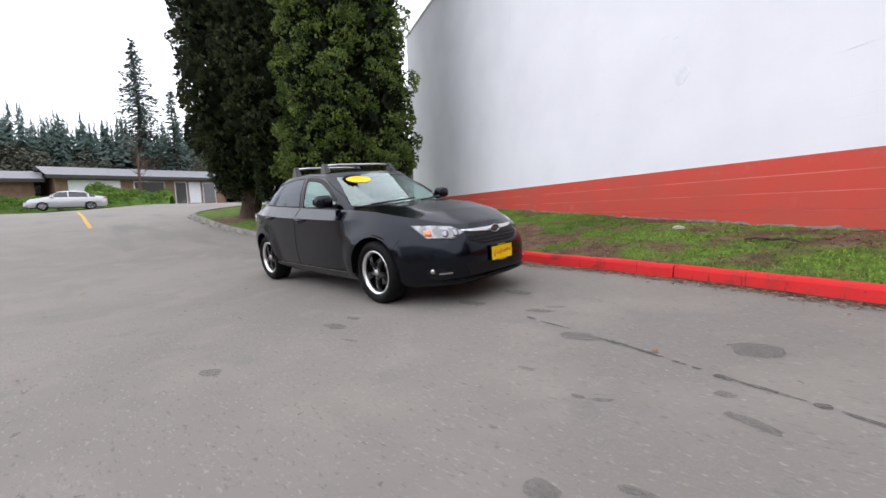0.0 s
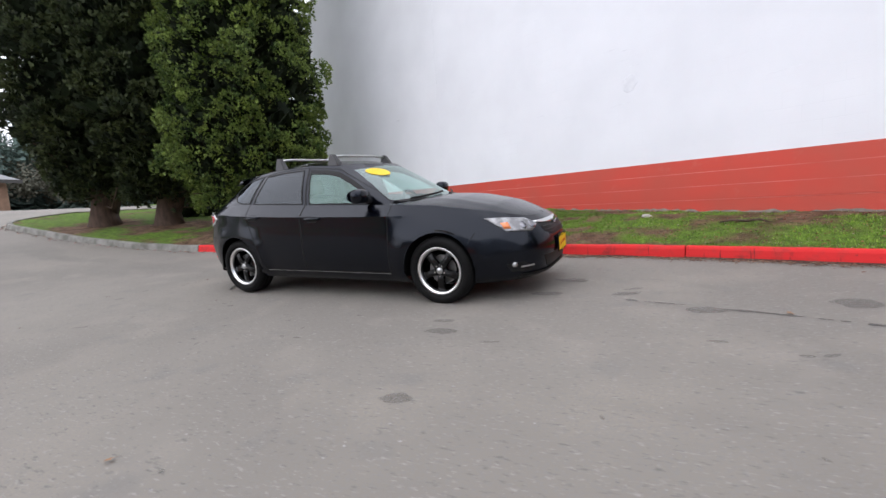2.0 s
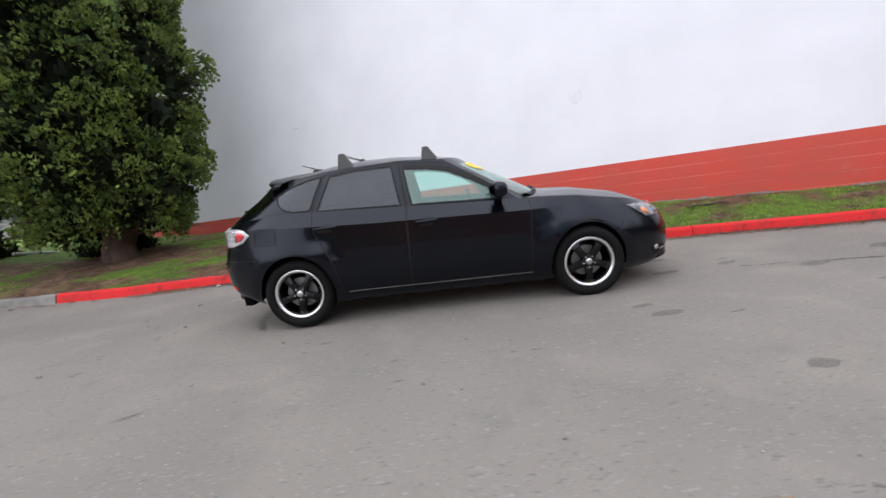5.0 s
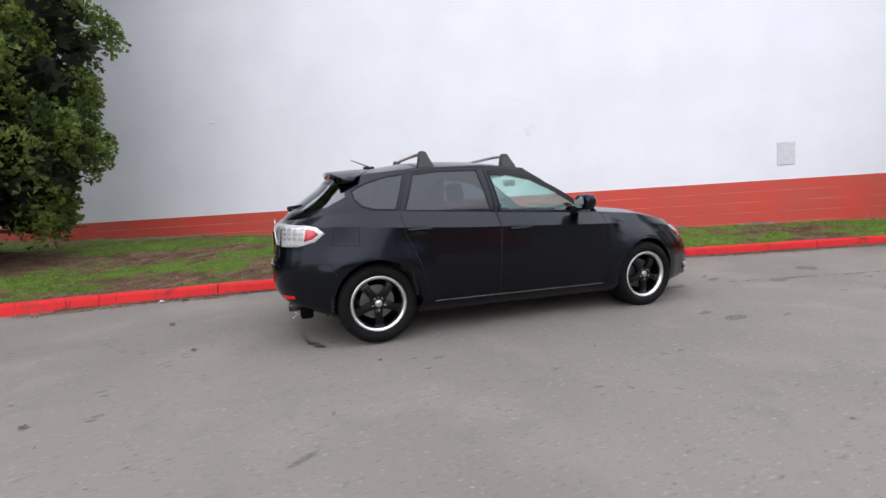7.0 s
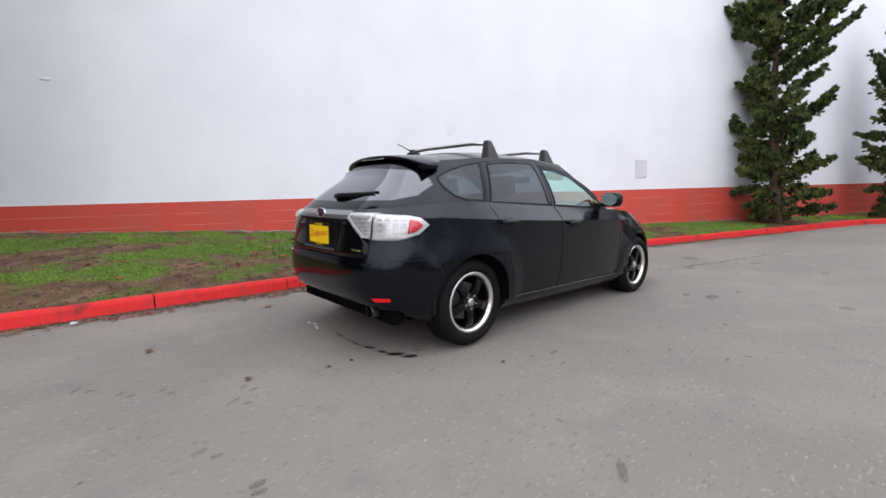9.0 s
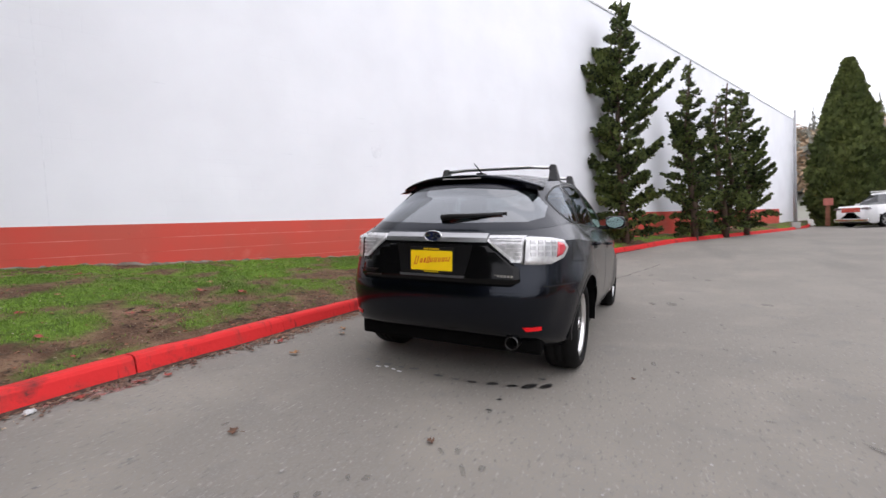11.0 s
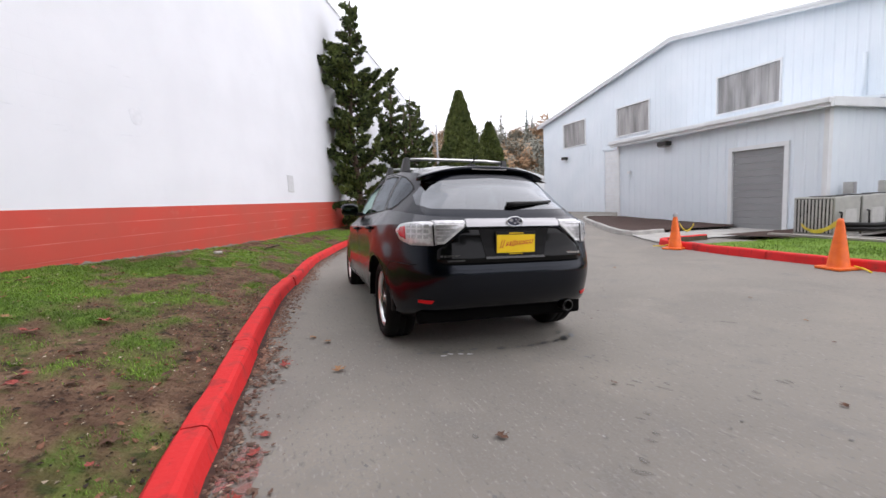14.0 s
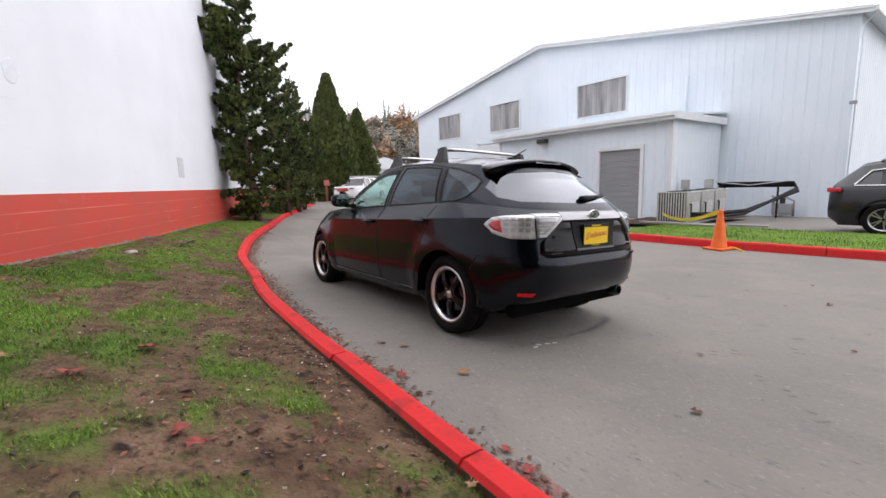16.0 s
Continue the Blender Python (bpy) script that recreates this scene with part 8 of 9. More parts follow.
def hedge(points, w, h, label, seed):
    rng = random.Random(seed)
    bm = bmesh.new()
    pts = [Vector(p) for p in points]
    for a, b in zip(pts, pts[1:]):
        n = int((b - a).length * 260)
        for _ in range(n):
            p = a.lerp(b, rng.random())
            u = rng.uniform(-1, 1)
            hh = h * math.sqrt(max(0.0, 1 - u * u)) * (0.85 + 0.3 * noise.noise(Vector((p.x * 0.6, p.y * 0.6, 3))))
            d = (b - a).normalized()
            o = Vector((-d.y, d.x))
            q = Vector((p.x + o.x * u * w, p.y + o.y * u * w, road_z(p.x, p.y) + hh * rng.uniform(0.75, 1.0)))
            spray(bm, q, Vector((o.x * u * 0.5, o.y * u * 0.5, 1)), rng.uniform(0.16, 0.3), rng, 4)
    for a, b in zip(pts, pts[1:]):
        d = (b - a).normalized()
        o = Vector((-d.y, d.x))
        rows = []
        for e in (a, b):
            rows.append([bm.verts.new((e.x + o.x * u * w, e.y + o.y * u * w, road_z(e.x, e.y) + 0.6 * h * math.sqrt(max(0, 1 - u * u)))) for u in np.linspace(-1, 1, 9)])
        for k in range(8):
            bm.faces.new((rows[0][k], rows[1][k], rows[1][k + 1], rows[0][k + 1]))
    thing("hedge", bm, HEDGE, label, "hedge", kind="stuff")


hedge([(-44.5, -26), (-44, -10), (-43.3, -2), (-42.6, 3), (-41.2, 7.2)], 2.2, 1.45, "low spreading green ground-cover hedge along the road", 2)
hedge([(-46.5, 1.6), (-46.2, 4.2)], 1.5, 2.5, "rounded green shrub above the hedge", 6)
shrub(21.6, -14.2, -0.05, 0.55, 0.65, PINE, "small green shrub by the metal building", 9, 260)
for k, (x, y, r) in enumerate(((22.3, -14.6, 0.4), (22.9, -14.9, 0.34), (22.5, -15.1, 0.3))):
    bm = bmesh.new()
    bmesh.ops.create_icosphere(bm, subdivisions=3, radius=r)
    for v in bm.verts:
        v.co.z = v.co.z * 0.75 + r * 0.7
        v.co *= 1 + 0.22 * noise.noise(v.co * 5 + Vector((k, 0, 0))) + (0.12 if v.co.z > r * 1.3 else 0)
    thing("rubbish_bag", bm, BLACK_TRIM, "full black plastic rubbish bag on the ground", "bag", "rubbish bags", smooth_shade=True, m=pose(x, y, road_z(x, y)))
lawn_patch("verge", [(-41.5, -28), (-40.2, 7.6), (-52, 9), (-52, -28)], 0.02, GRASS_FLAT, "green bank under the hedge", "grass", step=1.0)
lawn_patch("grass_field", [(-16.6, 9.2), (-10.5, 9.4), (-11.5, 40), (-40, 34), (-24, 11)], 0.12, GRASS_FLAT, "rough green grass beyond the cedars", "grass", step=0.8)
root = holder("street_tree", "bare slim street tree in the hedge", "tree", pose(-41.0, 4.8, 2.0))
bm = bmesh.new()
tube(bm, [(0, 0, 0), (0.05, 0, 2.2), (-0.05, 0.1, 4.6), (0.1, 0, 6.5)], [0.16, 0.12, 0.08, 0.02], 8)
rng = random.Random(31)
for k in range(26):
    z = rng.uniform(2.0, 6.0)
    a = rng.uniform(0, 6.28)
    l = rng.uniform(0.8, 1.8)
    tube(bm, [(0, 0, z), (l * 0.5 * math.cos(a), l * 0.5 * math.sin(a), z + 0.5 * l), (l * math.cos(a), l * math.sin(a), z + 0.75 * l)], [0.03, 0.02, 0.006], 5)
part("trunk", bm, BARK, root, "bare trunk and twigs")
bm = bmesh.new()
line = [Vector((-13.2, -1.59)).lerp(Vector((-26.0, -0.80)), k / 24) for k in range(25)]
rows = [[bm.verts.new((p.x, p.y + e, road_z(p.x, p.y + e) + 0.02)) for e in (-0.06, 0.06)] for p in line]
for u, v in zip(rows, rows[1:]):
    bm.faces.new((u[0], u[1], v[1], v[0]))
thing("road_marking", bm, mat("yellow_road_paint", (0.62, 0.38, 0.06), rough=0.8, var=0.3, scale=6), "worn yellow painted line on the asphalt", "road marking", kind="structure")


# ---- marks and litter on the ground ----
def blot(x, y, rx, ry, yaw, seed, material, label, category="stain", lift_z=0.006):
    rng = random.Random(seed)
    bm = bmesh.new()
    n = 22
    c, s = math.cos(radians(yaw)), math.sin(radians(yaw))
    pts = []
    for i in range(n):
        a = 2 * math.pi * i / n
        k = 1 + 0.35 * noise.noise(Vector((math.cos(a) * 1.6, math.sin(a) * 1.6, seed)))
        u, v = rx * k * math.cos(a), ry * k * math.sin(a)
        px, py = x + u * c - v * s, y + u * s + v * c
        pts.append(bm.verts.new((px, py, road_z(px, py) + lift_z)))
    bm.faces.new(pts)
    return thing(name=category.replace(" ", "_"), bm=bm, material=material, label=label, category=category, kind="structure")


OIL = [(2.34, 0.13, 0.17, 0.06, 0), (2.18, -0.39, 0.15, 0.06, 5), (2.85, -0.3, 0.12, 0.05, 20), (2.9, -0.14, 0.09, 0.02, 30), (3.4, -0.69, 0.13, 0.085, 10), (4.34, -1.08, 0.05, 0.03, 0), (4.35, -0.42, 0.15, 0.11, 0),
       (4.48, -1.29, 0.11, 0.035, 160), (4.05, -2.16, 0.075, 0.05, 0), (4.29, -1.98, 0.06, 0.025, 10), (3.81, -1.46, 0.04, 0.018, 0), (3.92, -1.43, 0.05, 0.02, 30), (3.41, -1.32, 0.06, 0.02, 0),
       (1.54, -1.27, 0.10, 0.035, 10), (1.62, -1.49, 0.13, 0.06, 5), (0.7, -1.28, 0.05, 0.02, 0), (2.05, -1.63, 0.07, 0.02, 15), (0.4, -1.89, 0.05, 0.02, 0), (-1.18, -1.19, 0.06, 0.02, 0), (1.86, -2.54, 0.09, 0.05, 20),
       (-1.01, -1.25, 0.09, 0.03, 5), (-1.14, -1.4, 0.05, 0.02, 0), (-2.79, -0.34, 0.05, 0.02, 40), (-3.04, -1.25, 0.06, 0.03, 0), (0.55, -1.89, 0.06, 0.025, 0), (-1.97, -2.18, 0.13, 0.03, 35), (-0.34, -2.13, 0.06, 0.02, 0),
       (-3.5, 0.25, 0.09, 0.018, 50), (-3.32, 0.03, 0.05, 0.02, 40), (-3.14, -0.08, 0.04, 0.018, 40), (-2.76, -0.41, 0.05, 0.025, 20), (-2.89, -0.49, 0.09, 0.02, 30), (-2.3, -0.41, 0.04, 0.02, 0), (-3.15, -0.87, 0.06, 0.03, 20),
       (-3.05, -1.3, 0.05, 0.03, 0), (-3.04, 0.78, 0.035, 0.025, 0), (-2.84, -0.56, 0.05, 0.025, 0), (-3.11, -0.15, 0.04, 0.03, 0), (-3.28, -0.04, 0.035, 0.025, 0), (-3.44, 0.18, 0.04, 0.03, 0), (-3.1, -0.95, 0.045, 0.03, 0)]
for i, (x, y, rx, ry, yaw) in enumerate(OIL):
    k = 1.0 if x > 1 else 0.6
    blot(x, y, rx * k, ry * k, yaw, i, STAIN, "dark oil blot soaked into the asphalt", "oil stain")
TRAIL = [(2.85, -0.49, 2.95, -0.52, 0.02), (2.99, -0.53, 3.28, -0.58, 0.012), (3.53, -0.66, 3.79, -0.72, 0.022), (3.77, -0.715, 3.98, -0.78, 0.015), (4.02, -0.8, 4.1, -0.82, 0.012), (4.13, -0.835, 4.18, -0.845, 0.014),
         (4.24, -0.88, 4.34, -0.905, 0.026), (4.33, -0.9, 4.6, -0.97, 0.015), (4.64, -0.99, 4.71, -0.99, 0.024), (4.73, -1.01, 4.98, -1.1, 0.017), (5.05, -1.12, 5.5, -1.27, 0.016), (5.6, -1.3, 6.2, -1.5, 0.014)]
for i, (xa, ya, xb, yb, w) in enumerate(TRAIL):
    blot((xa + xb) / 2, (ya + yb) / 2, 0.5 * math.hypot(xb - xa, yb - ya), w, math.degrees(math.atan2(yb - ya, xb - xa)), 50 + i, DRIP, "broken dark drip line along the asphalt", "oil stain", 0.007)
WETS = [(-1.6, 0.95, 0.025, 0), (-1.85, 0.71, 0.03, 10), (-1.87, 0.62, 0.03, 0), (-1.88, 0.52, 0.04, 20), (-1.89, 0.4, 0.03, 0), (-1.88, 0.3, 0.04, 10), (-1.92, 0.09, 0.045, 0), (-1.93, -0.05, 0.03, 20), (-1.93, -0.16, 0.04, 0), (-1.9, -0.29, 0.05, 30),
        (-1.88, -0.42, 0.04, 20), (-1.84, -0.52, 0.07, 60), (-1.79, -0.62, 0.06, 60), (-1.68, -0.57, 0.03, 0), (-2.12, -0.41, 0.022, 0), (-2.28, -0.4, 0.022, 0)]
for i, (x, y, r, yaw) in enumerate(WETS):
    blot(x, y, r * 0.4, r * 0.85, yaw, 80 + i, WET, "wet black drip behind the bumper", "drip")
# Pale blots painted on as the glint of the wet drips.
for i, (x, y) in enumerate(((-1.93, 0.5), (-1.95, 0.43), (-1.97, 0.37), (-1.95, 0.56))):
    blot(x, y, 0.022, 0.012, 60 + 9 * i, 140 + i, mat("painted_wet_glint", (0.62, 0.62, 0.62), rough=0.6, var=0.1) if i == 0 else bpy.data.materials["painted_wet_glint"], "small pale glint painted on the ground behind the bumper", "fleck")
rng = random.Random(12)
for i in range(34):
    x, y = rng.uniform(-4.5, 7), rng.uniform(-3.5, 1.2)
    blot(x, y, rng.uniform(0.01, 0.035), rng.uniform(0.006, 0.016), rng.uniform(0, 180), 200 + i, STAIN, "small dark speck on the asphalt", "oil stain")

SPILT = mat("spilt_red_paint", (0.42, 0.10, 0.09), rough=0.8, colour2=(0.30, 0.13, 0.11), scale=12)
soak(SPILT, 30, 0.35, 0.65, 0.6)
for i, (x, y, rx, ry, yaw) in enumerate(((-3.06, 1.78, 0.17, 0.07, -4), (-2.88, 1.74, 0.10, 0.045, 20), (-3.3, 1.83, 0.12, 0.04, 0))):
    blot(x, y, rx, ry, yaw, 300 + i, SPILT, "faded red paint spilt on the asphalt by the kerb joint", "paint spill")

LEAF_RED = mat("fallen_red_leaf", (0.32, 0.045, 0.03), rough=0.7, colour2=(0.20, 0.04, 0.03), scale=30)
LEAF_TAN = mat("fallen_tan_leaf", (0.34, 0.19, 0.09), rough=0.8, colour2=(0.22, 0.11, 0.05), scale=30)
LEAF_BROWN = mat("fallen_brown_leaf", (0.12, 0.055, 0.03), rough=0.85, colour2=(0.07, 0.035, 0.02), scale=30)


def leaf_mesh(seed):
    """A curled five-pointed maple leaf."""
    rng = random.Random(seed)
    bm = bmesh.new()
    c = bm.verts.new((0, 0, 0.012))
    ring_ = []
    for i in range(11):
        a = math.pi * (i / 10 * 1.75 - 0.375)
        r = (1.0 if i % 2 == 0 else 0.62) * (1 - 0.25 * abs(i - 5) / 5) * rng.uniform(0.85, 1.1)
        ring_.append(bm.verts.new((0.06 * r * math.cos(a), 0.06 * r * math.sin(a), 0.012 + rng.uniform(-0.006, 0.022) * r)))
    for u, v in zip(ring_, ring_[1:]):
        bm.faces.new((c, u, v))
    s = bm.verts.new((0.004, -0.075, 0.006))
    bm.faces.new((c, bm.verts.new((-0.004, -0.07, 0.006)), s))
    me = mesh_of("leaf", bm, None, False)
    return me


LEAVES = []
for m_ in (LEAF_RED, LEAF_TAN, LEAF_BROWN):
    for k in range(3):
        me = leaf_mesh(k + len(LEAVES))
        me.materials.append(m_)
        LEAVES.append(me)


rng = random.Random(44)


def gutter_dirt():
    """Damp litter packed against the foot of the kerb."""
    bm = bmesh.new()
    last = None
    for i, p in enumerate(KERB_LINE):
        if not -4.6 < p.x < 9.5:
            continue
        d = (KERB_LINE[i + 1] - KERB_LINE[i - 1]).normalized()
        o = Vector((d.y, -d.x))
        w = max(0.008, 0.028 + 0.05 * noise.noise(Vector((p.x * 1.7, 0, 5))) + 0.03 * noise.noise(Vector((p.x * 6, 0, 2))))
        q = p + o * w
        m2 = p + o * w * 0.45
        cur = [bm.verts.new((p.x - o.x * 0.01, p.y - o.y * 0.01, road_z(p.x, p.y) + 0.022)), bm.verts.new((m2.x, m2.y, road_z(m2.x, m2.y) + 0.014)), bm.verts.new((q.x, q.y, road_z(q.x, q.y) + 0.004))]
        if last:
            for j in range(2):
                bm.faces.new((last[j], cur[j], cur[j + 1], last[j + 1]))
        last = cur
    thing("gutter_litter", bm, MULCH, "dark damp leaf litter along the kerb foot", "litter", kind="stuff", smooth_shade=True)


gutter_dirt()


def drop_leaf(x, y, z, kind, size):
    names = ("red", "tan", "brown")
    ob = new("fallen_leaf", LEAVES[kind * 3 + rng.randrange(3)])
    ob.matrix_world = pose(x, y, z, rng.uniform(-12, 12), rng.uniform(-12, 12), rng.uniform(0, 360)) @ Matrix.Scale(size, 4)
    tagged(ob, "curled " + names[kind] + " maple leaf lying on the ground", "leaf", "fallen leaves")


for x, y, kind, size in [(-2.01, 1.29, 1, 0.9), (-1.82, 1.62, 0, 0.8), (-2.96, -2.74, 1, 0.8), (-1.38, 1.33, 1, 0.7), (-1.46, 1.68, 2, 0.8), (-3.08, 0.66, 2, 0.7), (-2.9, 1.72, 0, 0.7), (-2.75, 1.7, 0, 0.6), (-3.2, 1.78, 0, 0.7), (-1.24, 1.43, 1, 0.7)]:
    drop_leaf(x, y, road_z(x, y) + 0.006, kind, size)
for x, y, kind, size in [(-1.47, 3.11, 0, 1.1), (-2.22, 2.8, 0, 0.9), (-2.29, 2.56, 2, 0.9), (-1.2, 2.81, 0, 1.1), (-2.83, 2.24, 2, 0.8), (-2.38, 2.44, 2, 0.7), (-2.37, 2.76, 0, 0.8), (-1.8, 2.72, 2, 0.9)]:
    drop_leaf(x, y, (lawn_height(x, y) or 0.24) + 0.012, kind, size)
for i in range(170):
    k = KERB_LINE[rng.randrange(30, 95)]
    x, y = k.x + rng.uniform(-0.2, 0.2), k.y - abs(rng.gauss(0.03, 0.07)) - 0.03
    drop_leaf(x, y, road_z(x, y) + 0.005, rng.choice((0, 2, 2, 2, 1)), rng.uniform(0.3, 0.75))
for i in range(95):
    x, y = rng.uniform(-5.5, 5.5), rng.uniform(1.95, 4.6)
    z = lawn_height(x, y)
    if z is None:
        continue
    drop_leaf(x, y, z + 0.012, rng.choice((0, 0, 1, 2, 2, 2)), rng.uniform(0.3, 0.85))
for i in range(16):
    x, y = rng.uniform(-4.5, 8), rng.uniform(-3.8, 1.2)
    drop_leaf(x, y, road_z(x, y) + 0.006, rng.choice((1, 1, 2)), rng.uniform(0.25, 0.55))


def lump(radius, flat, seed, rough):
    bm = bmesh.new()
    bmesh.ops.create_icosphere(bm, subdivisions=3, radius=radius)
    for v in bm.verts:
        v.co *= 1 + rough * noise.noise(v.co / radius * 1.7 + Vector((seed, 0, 0))) + 0.5 * rough * noise.noise(v.co / radius * 4 + Vector((0, seed, 0)))
        v.co.z *= flat
    return bm


thing("paper_scrap", lump(0.026, 0.5, 4, 0.5), mat("damp_white_paper", (0.5, 0.5, 0.5), rough=0.9, var=0.15, scale=20), "crumpled white scrap of paper in the gutter", "litter", m=pose(-3.43, 1.80, road_z(-3.43, 1.80) + 0.012, 0, 0, 30))
thing("stone", lump(0.07, 0.4, 9, 0.35), mat("pale_field_stone", (0.50, 0.47, 0.43), rough=0.9, var=0.25, scale=14), "flat pale stone lying in the grass", "stone", m=pose(2.98, 2.71, lawn_height(2.98, 2.71) + 0.012, 0, 0, -20), smooth_shade=True)
bm = tube(bmesh.new(), [(-0.24, 0.02, 0.02), (-0.1, -0.01, 0.05), (0.05, 0.02, 0.035), (0.2, -0.03, 0.06), (0.3, 0.0, 0.02)], [0.008, 0.016, 0.018, 0.014, 0.006], 7)
for x0, dy, l in ((-0.15, 0.07, 0.10), (-0.02, -0.08, 0.12), (0.1, 0.08, 0.13), (0.18, -0.06, 0.09)):
    tube(bm, [(x0, 0, 0.045), (x0 + l * 0.6, dy * 0.7, 0.05), (x0 + l, dy, 0.03)], [0.009, 0.007, 0.003], 5)
thing("fallen_branch", bm, BARK, "short dark broken branch lying on the lawn", "branch", m=pose(4.02, 1.95, lawn_height(4.02, 1.95), 0, 0, -25), smooth_shade=True)


# ---- turf blades and bits in the soil ----
def build_turf():
    rng = random.Random(6)
    bm_v, bm_f = [], []
    made = 0
    tries = 0
    while made < 135000 and tries < 620000:
        tries += 1
        i = rng.randrange(len(LAWN) - 1)
        q, w, zf = LAWN[i]
        q2, w2, zf2 = LAWN[i + 1]
        t = rng.random()
        q, w, zf = q.lerp(q2, t), w.lerp(w2, t), zf + (zf2 - zf) * t
        v = rng.random()
        if q.x < -9 or q.x > 13:
            continue
        p = lawn_surface(q, w, zf, v)
        near = interp((p - Vector((-3.5, 3.0, 0.3))).length, [0, 2, 4, 10, 18], [1, 0.9, 0.55, 0.3, 0.2])
        if rng.random() > near or rng.random() > grass_cover(p.x, p.y) * 1.1 - 0.12:
            continue
        h = rng.uniform(0.006, 0.022) / (0.7 + 0.3 * near)
        a = rng.uniform(0, 6.28)
        lean = Vector((math.cos(a), math.sin(a), 0)) * h * rng.uniform(0.2, 0.9)
        s = Vector((-math.sin(a), math.cos(a), 0)) * rng.uniform(0.002, 0.0055) / (0.4 + 0.6 * near)
        k = len(bm_v)
        bm_v += [p - s - Vector((0, 0, 0.005)), p + s - Vector((0, 0, 0.005)), p + lean + Vector((0, 0, h))]
        bm_f.append((k, k + 1, k + 2))
        made += 1
    me = bpy.data.meshes.new("turf_blades")
    me.from_pydata(bm_v, [], bm_f)
    me.materials.append(BLADE)
    tagged(new("turf_blades", me), "short green grass blades over the lawn", "grass", kind="stuff")
    bm_v, bm_f = [], []
    for _ in range(15000):
        i = rng.randrange(len(LAWN) - 1)
        t = rng.random()
        q, w, zf = LAWN[i][0].lerp(LAWN[i + 1][0], t), LAWN[i][1].lerp(LAWN[i + 1][1], t), LAWN[i][2] + (LAWN[i + 1][2] - LAWN[i][2]) * t
        v = rng.random() ** 1.3
        if q.x < -8 or q.x > 7:
            continue
        p = lawn_surface(q, w, zf, v)
        if grass_cover(p.x, p.y) > 0.6:
            continue
        r = rng.uniform(0.003, 0.014)
        a = rng.uniform(0, 3.14)
        u = Vector((math.cos(a), math.sin(a), rng.uniform(-0.2, 0.2))) * r * rng.uniform(1, 2.5)
        s = Vector((-math.sin(a), math.cos(a), rng.uniform(-0.2, 0.2))) * r * 0.6
        k = len(bm_v)
        up = Vector((0, 0, r * 0.5))
        bm_v += [p - u, p - s, p + u, p + s, p + up]
        bm_f += [(k, k + 1, k + 4), (k + 1, k + 2, k + 4), (k + 2, k + 3, k + 4), (k + 3, k, k + 4)]
    me = bpy.data.meshes.new("soil_crumbs")
    me.from_pydata(bm_v, [], bm_f)
    me.materials.append(CRUMB)
    tagged(new("soil_crumbs", me), "crumbs of bark, stone and dead leaf in the bare soil", "litter", kind="stuff")


def scatter(name, material, label, count, lo, hi, seed, soil_only=True):
    """Flat scraps strewn over the lawn nearest the kerb."""
    rng = random.Random(seed)
    vs, fs = [], []
    while len(fs) < count:
        i = rng.randrange(len(LAWN) - 1)
        t = rng.random()
        q, w, zf = LAWN[i][0].lerp(LAWN[i + 1][0], t), LAWN[i][1].lerp(LAWN[i + 1][1], t), LAWN[i][2] + (LAWN[i + 1][2] - LAWN[i][2]) * t
        if not -6.5 < q.x < 7:
            continue
        p = lawn_surface(q, w, zf, rng.random() ** 1.5)
        if soil_only and grass_cover(p.x, p.y) > 0.75 and rng.random() < 0.8:
            continue
        r = rng.uniform(lo, hi) * (0.6 + 0.4 * rng.random())
        a = rng.uniform(0, 6.283)
        k = len(vs)
        up = Vector((0, 0, 0.004 + r * 0.12))
        for c in range(5):
            e = a + c * 1.2566
            d = r * rng.uniform(0.45, 1.0) * (1.0 if c % 2 else 0.6)
            vs.append(p + up + Vector((d * math.cos(e), d * math.sin(e), rng.uniform(-0.25, 0.35) * r)))
        fs.append((k, k + 1, k + 2, k + 3, k + 4))
    me = bpy.data.meshes.new(name)
    me.from_pydata(vs, [], fs)
    me.materials.append(material)
    tagged(new(name, me), label, "litter", kind="stuff")


def fine_turf():
    """Short dense blades where the lawn is passed most closely."""
    rng = random.Random(61)
    vs, fs = [], []
    rows = [k for k in range(len(LAWN) - 1) if -6.0 < LAWN[k][0].x < 2.0]
    for _ in range(150000):
        k = rows[rng.randrange(len(rows))]
        t = rng.random()
        q, w, zf = LAWN[k][0].lerp(LAWN[k + 1][0], t), LAWN[k][1].lerp(LAWN[k + 1][1], t), LAWN[k][2] + (LAWN[k + 1][2] - LAWN[k][2]) * t
        p = lawn_surface(q, w, zf, rng.random())
        if rng.random() > grass_cover(p.x, p.y) * 1.05 + 0.02:
            continue
        h = rng.uniform(0.008, 0.026)
        a = rng.uniform(0, 6.283)
        lean = Vector((math.cos(a), math.sin(a), 0)) * h * rng.uniform(0.3, 1.3)
        s = Vector((-math.sin(a), math.cos(a), 0)) * rng.uniform(0.0015, 0.0035)
        n = len(vs)
        vs += [p - s - Vector((0, 0, 0.004)), p + s - Vector((0, 0, 0.004)), p + lean + Vector((0, 0, h))]
        fs.append((n, n + 1, n + 2))
    me = bpy.data.meshes.new("fine_turf")
    me.from_pydata(vs, [], fs)
    me.materials.append(BLADE)
    tagged(new("fine_turf", me), "dense short grass in the lawn patches", "grass", kind="stuff")


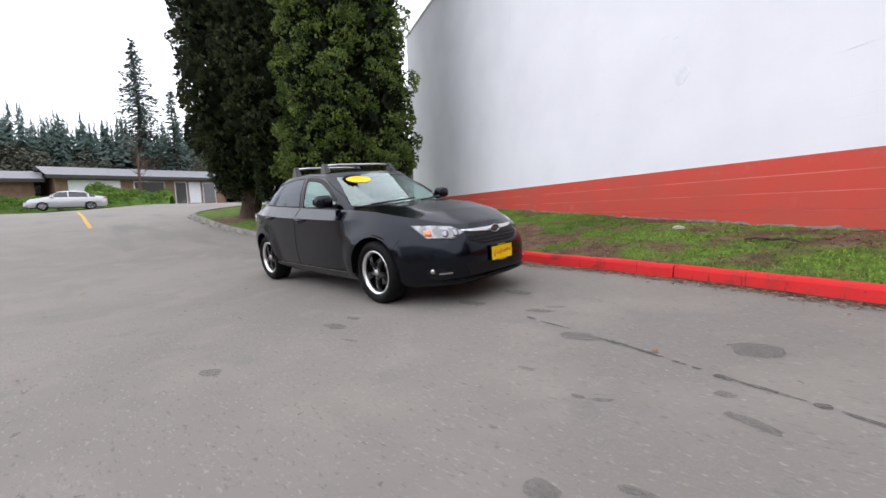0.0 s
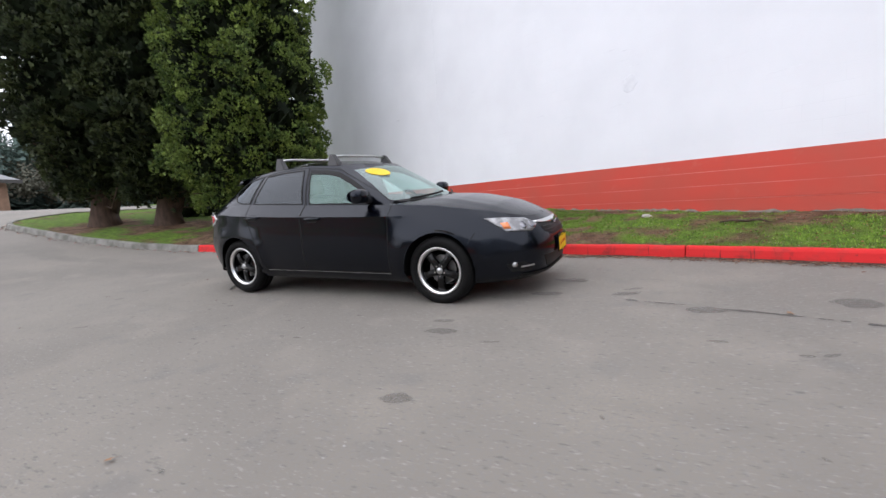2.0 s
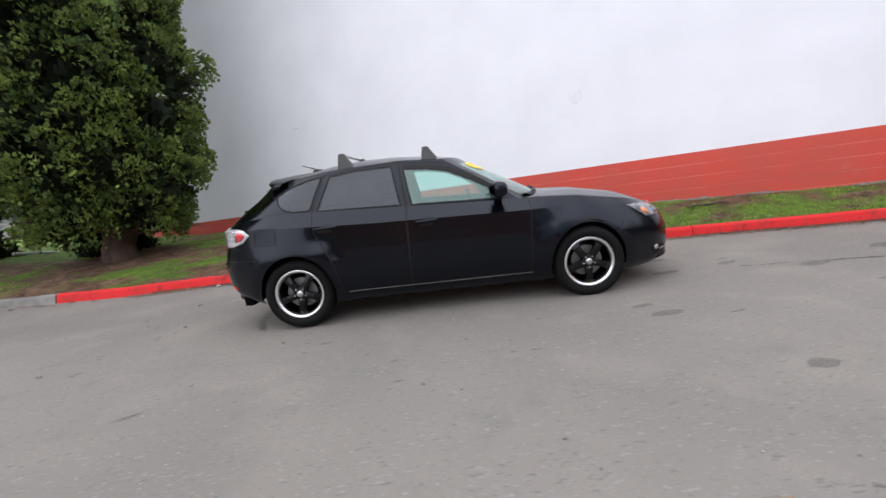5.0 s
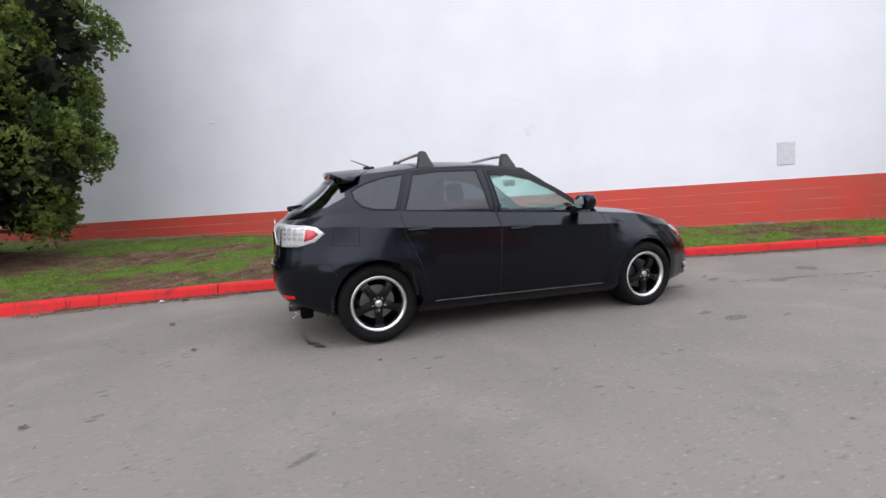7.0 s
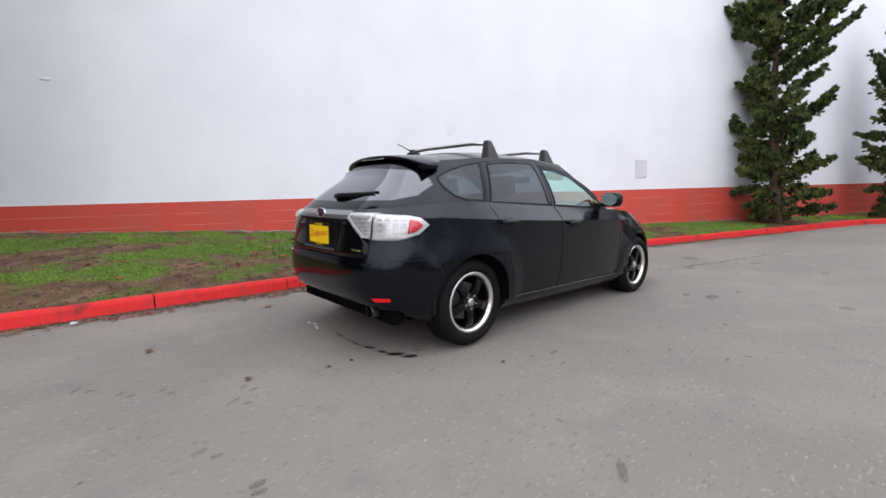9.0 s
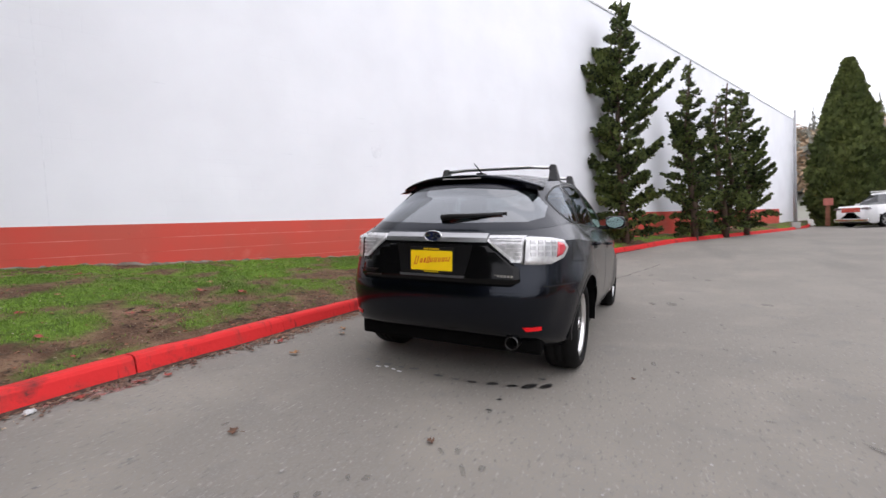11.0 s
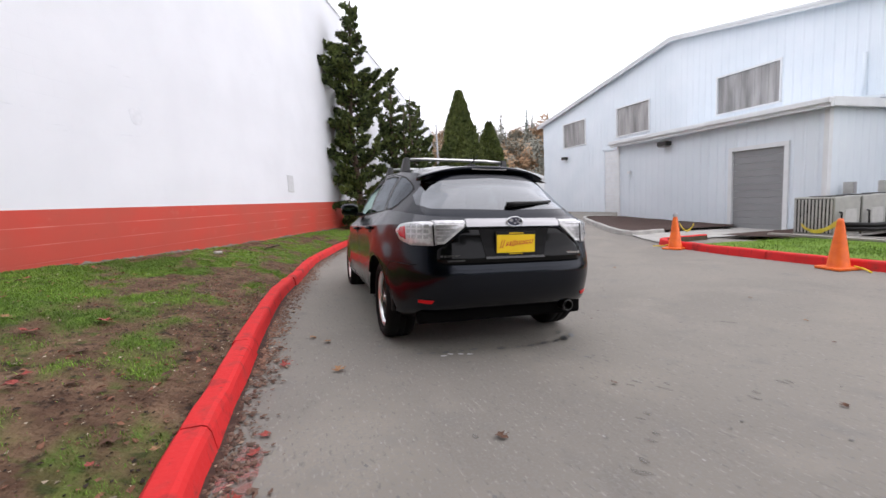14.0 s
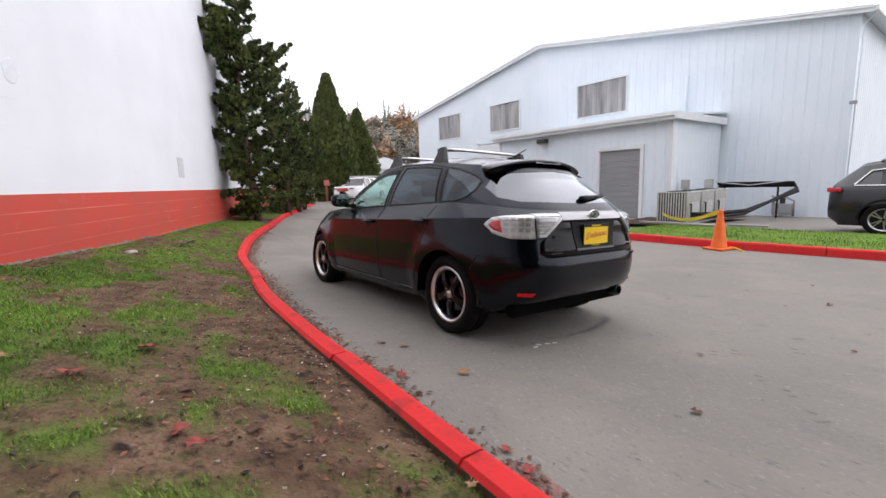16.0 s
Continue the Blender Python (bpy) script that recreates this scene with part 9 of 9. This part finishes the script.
def verge_turf():
    rng = random.Random(62)
    vs, fs = [], []
    for _ in range(26000):
        x, y = rng.uniform(-9, 1.6), rng.uniform(-9.2, -5.9)
        if y > -6.0 - 0.04 * max(0.0, -x - 1) ** 1.4:
            continue
        z = road_z(x, y) + 0.12
        h = rng.uniform(0.015, 0.05)
        a = rng.uniform(0, 6.283)
        lean = Vector((math.cos(a), math.sin(a), 0)) * h * rng.uniform(0.2, 1.0)
        s = Vector((-math.sin(a), math.cos(a), 0)) * rng.uniform(0.004, 0.011)
        n = len(vs)
        p = Vector((x, y, z))
        vs += [p - s - Vector((0, 0, 0.03)), p + s - Vector((0, 0, 0.03)), p + lean + Vector((0, 0, h))]
        fs.append((n, n + 1, n + 2))
    me = bpy.data.meshes.new("verge_turf")
    me.from_pydata(vs, [], fs)
    me.materials.append(BLADE)
    tagged(new("verge_turf", me), "short grass blades on the verge", "grass", kind="stuff")


BLADE = leaf_material("grass_blade", (0.20, 0.33, 0.045), (0.11, 0.19, 0.03), 0.5, 1.35)
CRUMB = leaf_material("soil_crumb", (0.19, 0.13, 0.09), (0.09, 0.058, 0.042))
build_turf()
fine_turf()
verge_turf()
scatter("bark_scraps", leaf_material("dark_bark_scrap", (0.05, 0.032, 0.022), (0.025, 0.016, 0.012)), "dark scraps of bark and rotten leaf in the soil", 3600, 0.005, 0.024, 71)
scatter("pale_chips", leaf_material("pale_chip", (0.42, 0.36, 0.28), (0.30, 0.24, 0.17)), "pale chips of wood and stone on the lawn", 3000, 0.004, 0.02, 72, False)
scatter("leaf_scraps", leaf_material("red_brown_scrap", (0.26, 0.10, 0.06), (0.17, 0.085, 0.05)), "red-brown scraps of fallen leaf on the lawn", 3600, 0.008, 0.034, 73, False)


def flecks(name, material, label, count, lo, hi, seed):
    """Flat stone chips showing in the worn asphalt."""
    rng = random.Random(seed)
    bm_v, bm_f = [], []
    for _ in range(count):
        x, y = rng.uniform(-5.5, 8.5), rng.uniform(-5.2, 1.3)
        if noise.noise(Vector((x * 0.7, y * 0.7, seed))) < rng.uniform(-0.5, 0.35):
            continue
        r = lo + (hi - lo) * rng.random() ** 2.5
        a = rng.uniform(0, 6.28)
        n = rng.choice((5, 6, 7))
        k = len(bm_v)
        for i in range(n):
            e = a + 6.283 * i / n
            u, v = r * math.cos(e) * rng.uniform(0.7, 1.2), r * math.sin(e) * rng.uniform(0.45, 0.9)
            bm_v.append((x + u, y + v, road_z(x + u, y + v) + 0.0035))
        bm_f.append(tuple(range(k, k + n)))
    me = bpy.data.meshes.new(name)
    me.from_pydata(bm_v, [], bm_f)
    me.materials.append(material)
    tagged(new(name, me), label, "gravel", kind="stuff")


flecks("pale_chips_in_asphalt", mat("pale_stone_chip", (0.30, 0.29, 0.275), rough=0.8, colour2=(0.22, 0.212, 0.2), scale=4), "pale stone chips showing in the worn asphalt", 2200, 0.003, 0.012, 5)
flecks("dark_chips_in_asphalt", mat("dark_stone_chip", (0.12, 0.117, 0.112), rough=0.8, colour2=(0.15, 0.146, 0.14), scale=4), "dark stone chips in the worn asphalt", 1400, 0.004, 0.013, 6)


def gutter_bits(name, material, label, count, lo, hi, seed):
    """Broken leaf and grit lying along the foot of the kerb."""
    rng = random.Random(seed)
    bm_v, bm_f = [], []
    near = [(k, (KERB_LINE[i + 1] - KERB_LINE[i - 1]).normalized()) for i, k in enumerate(KERB_LINE[1:-1], 1) if -4.8 < k.x < 8]
    for _ in range(count):
        k, d = rng.choice(near)
        o = Vector((d.y, -d.x))
        p = k + d * rng.uniform(-0.15, 0.15) + o * abs(rng.gauss(0.0, 0.085))
        if noise.noise(Vector((p.x * 1.6, p.y * 1.6, 3))) < rng.uniform(-0.7, 0.3):
            continue
        r = lo + (hi - lo) * rng.random() ** 2
        a = rng.uniform(0, 6.28)
        u = Vector((math.cos(a), math.sin(a), rng.uniform(-0.3, 0.3))) * r
        v = Vector((-math.sin(a), math.cos(a), rng.uniform(-0.3, 0.3))) * r * rng.uniform(0.35, 0.8)
        c = Vector((p.x, p.y, road_z(p.x, p.y) + 0.006 + 0.25 * r))
        q = len(bm_v)
        bm_v += [c - u, c - v, c + u, c + v, c + Vector((0, 0, 0.3 * r))]
        bm_f += [(q, q + 1, q + 4), (q + 1, q + 2, q + 4), (q + 2, q + 3, q + 4), (q + 3, q, q + 4)]
    me = bpy.data.meshes.new(name)
    me.from_pydata(bm_v, [], bm_f)
    me.materials.append(material)
    tagged(new(name, me), label, "litter", kind="stuff")


gutter_bits("leaf_bits_by_kerb", leaf_material("broken_leaf", (0.24, 0.13, 0.085), (0.12, 0.075, 0.055)), "broken brown leaf bits along the kerb", 11000, 0.004, 0.024, 91)
gutter_bits("pale_grit_by_kerb", leaf_material("pale_grit", (0.36, 0.30, 0.22), (0.25, 0.19, 0.14)), "pale grit and wood chips along the kerb", 1800, 0.004, 0.018, 92)
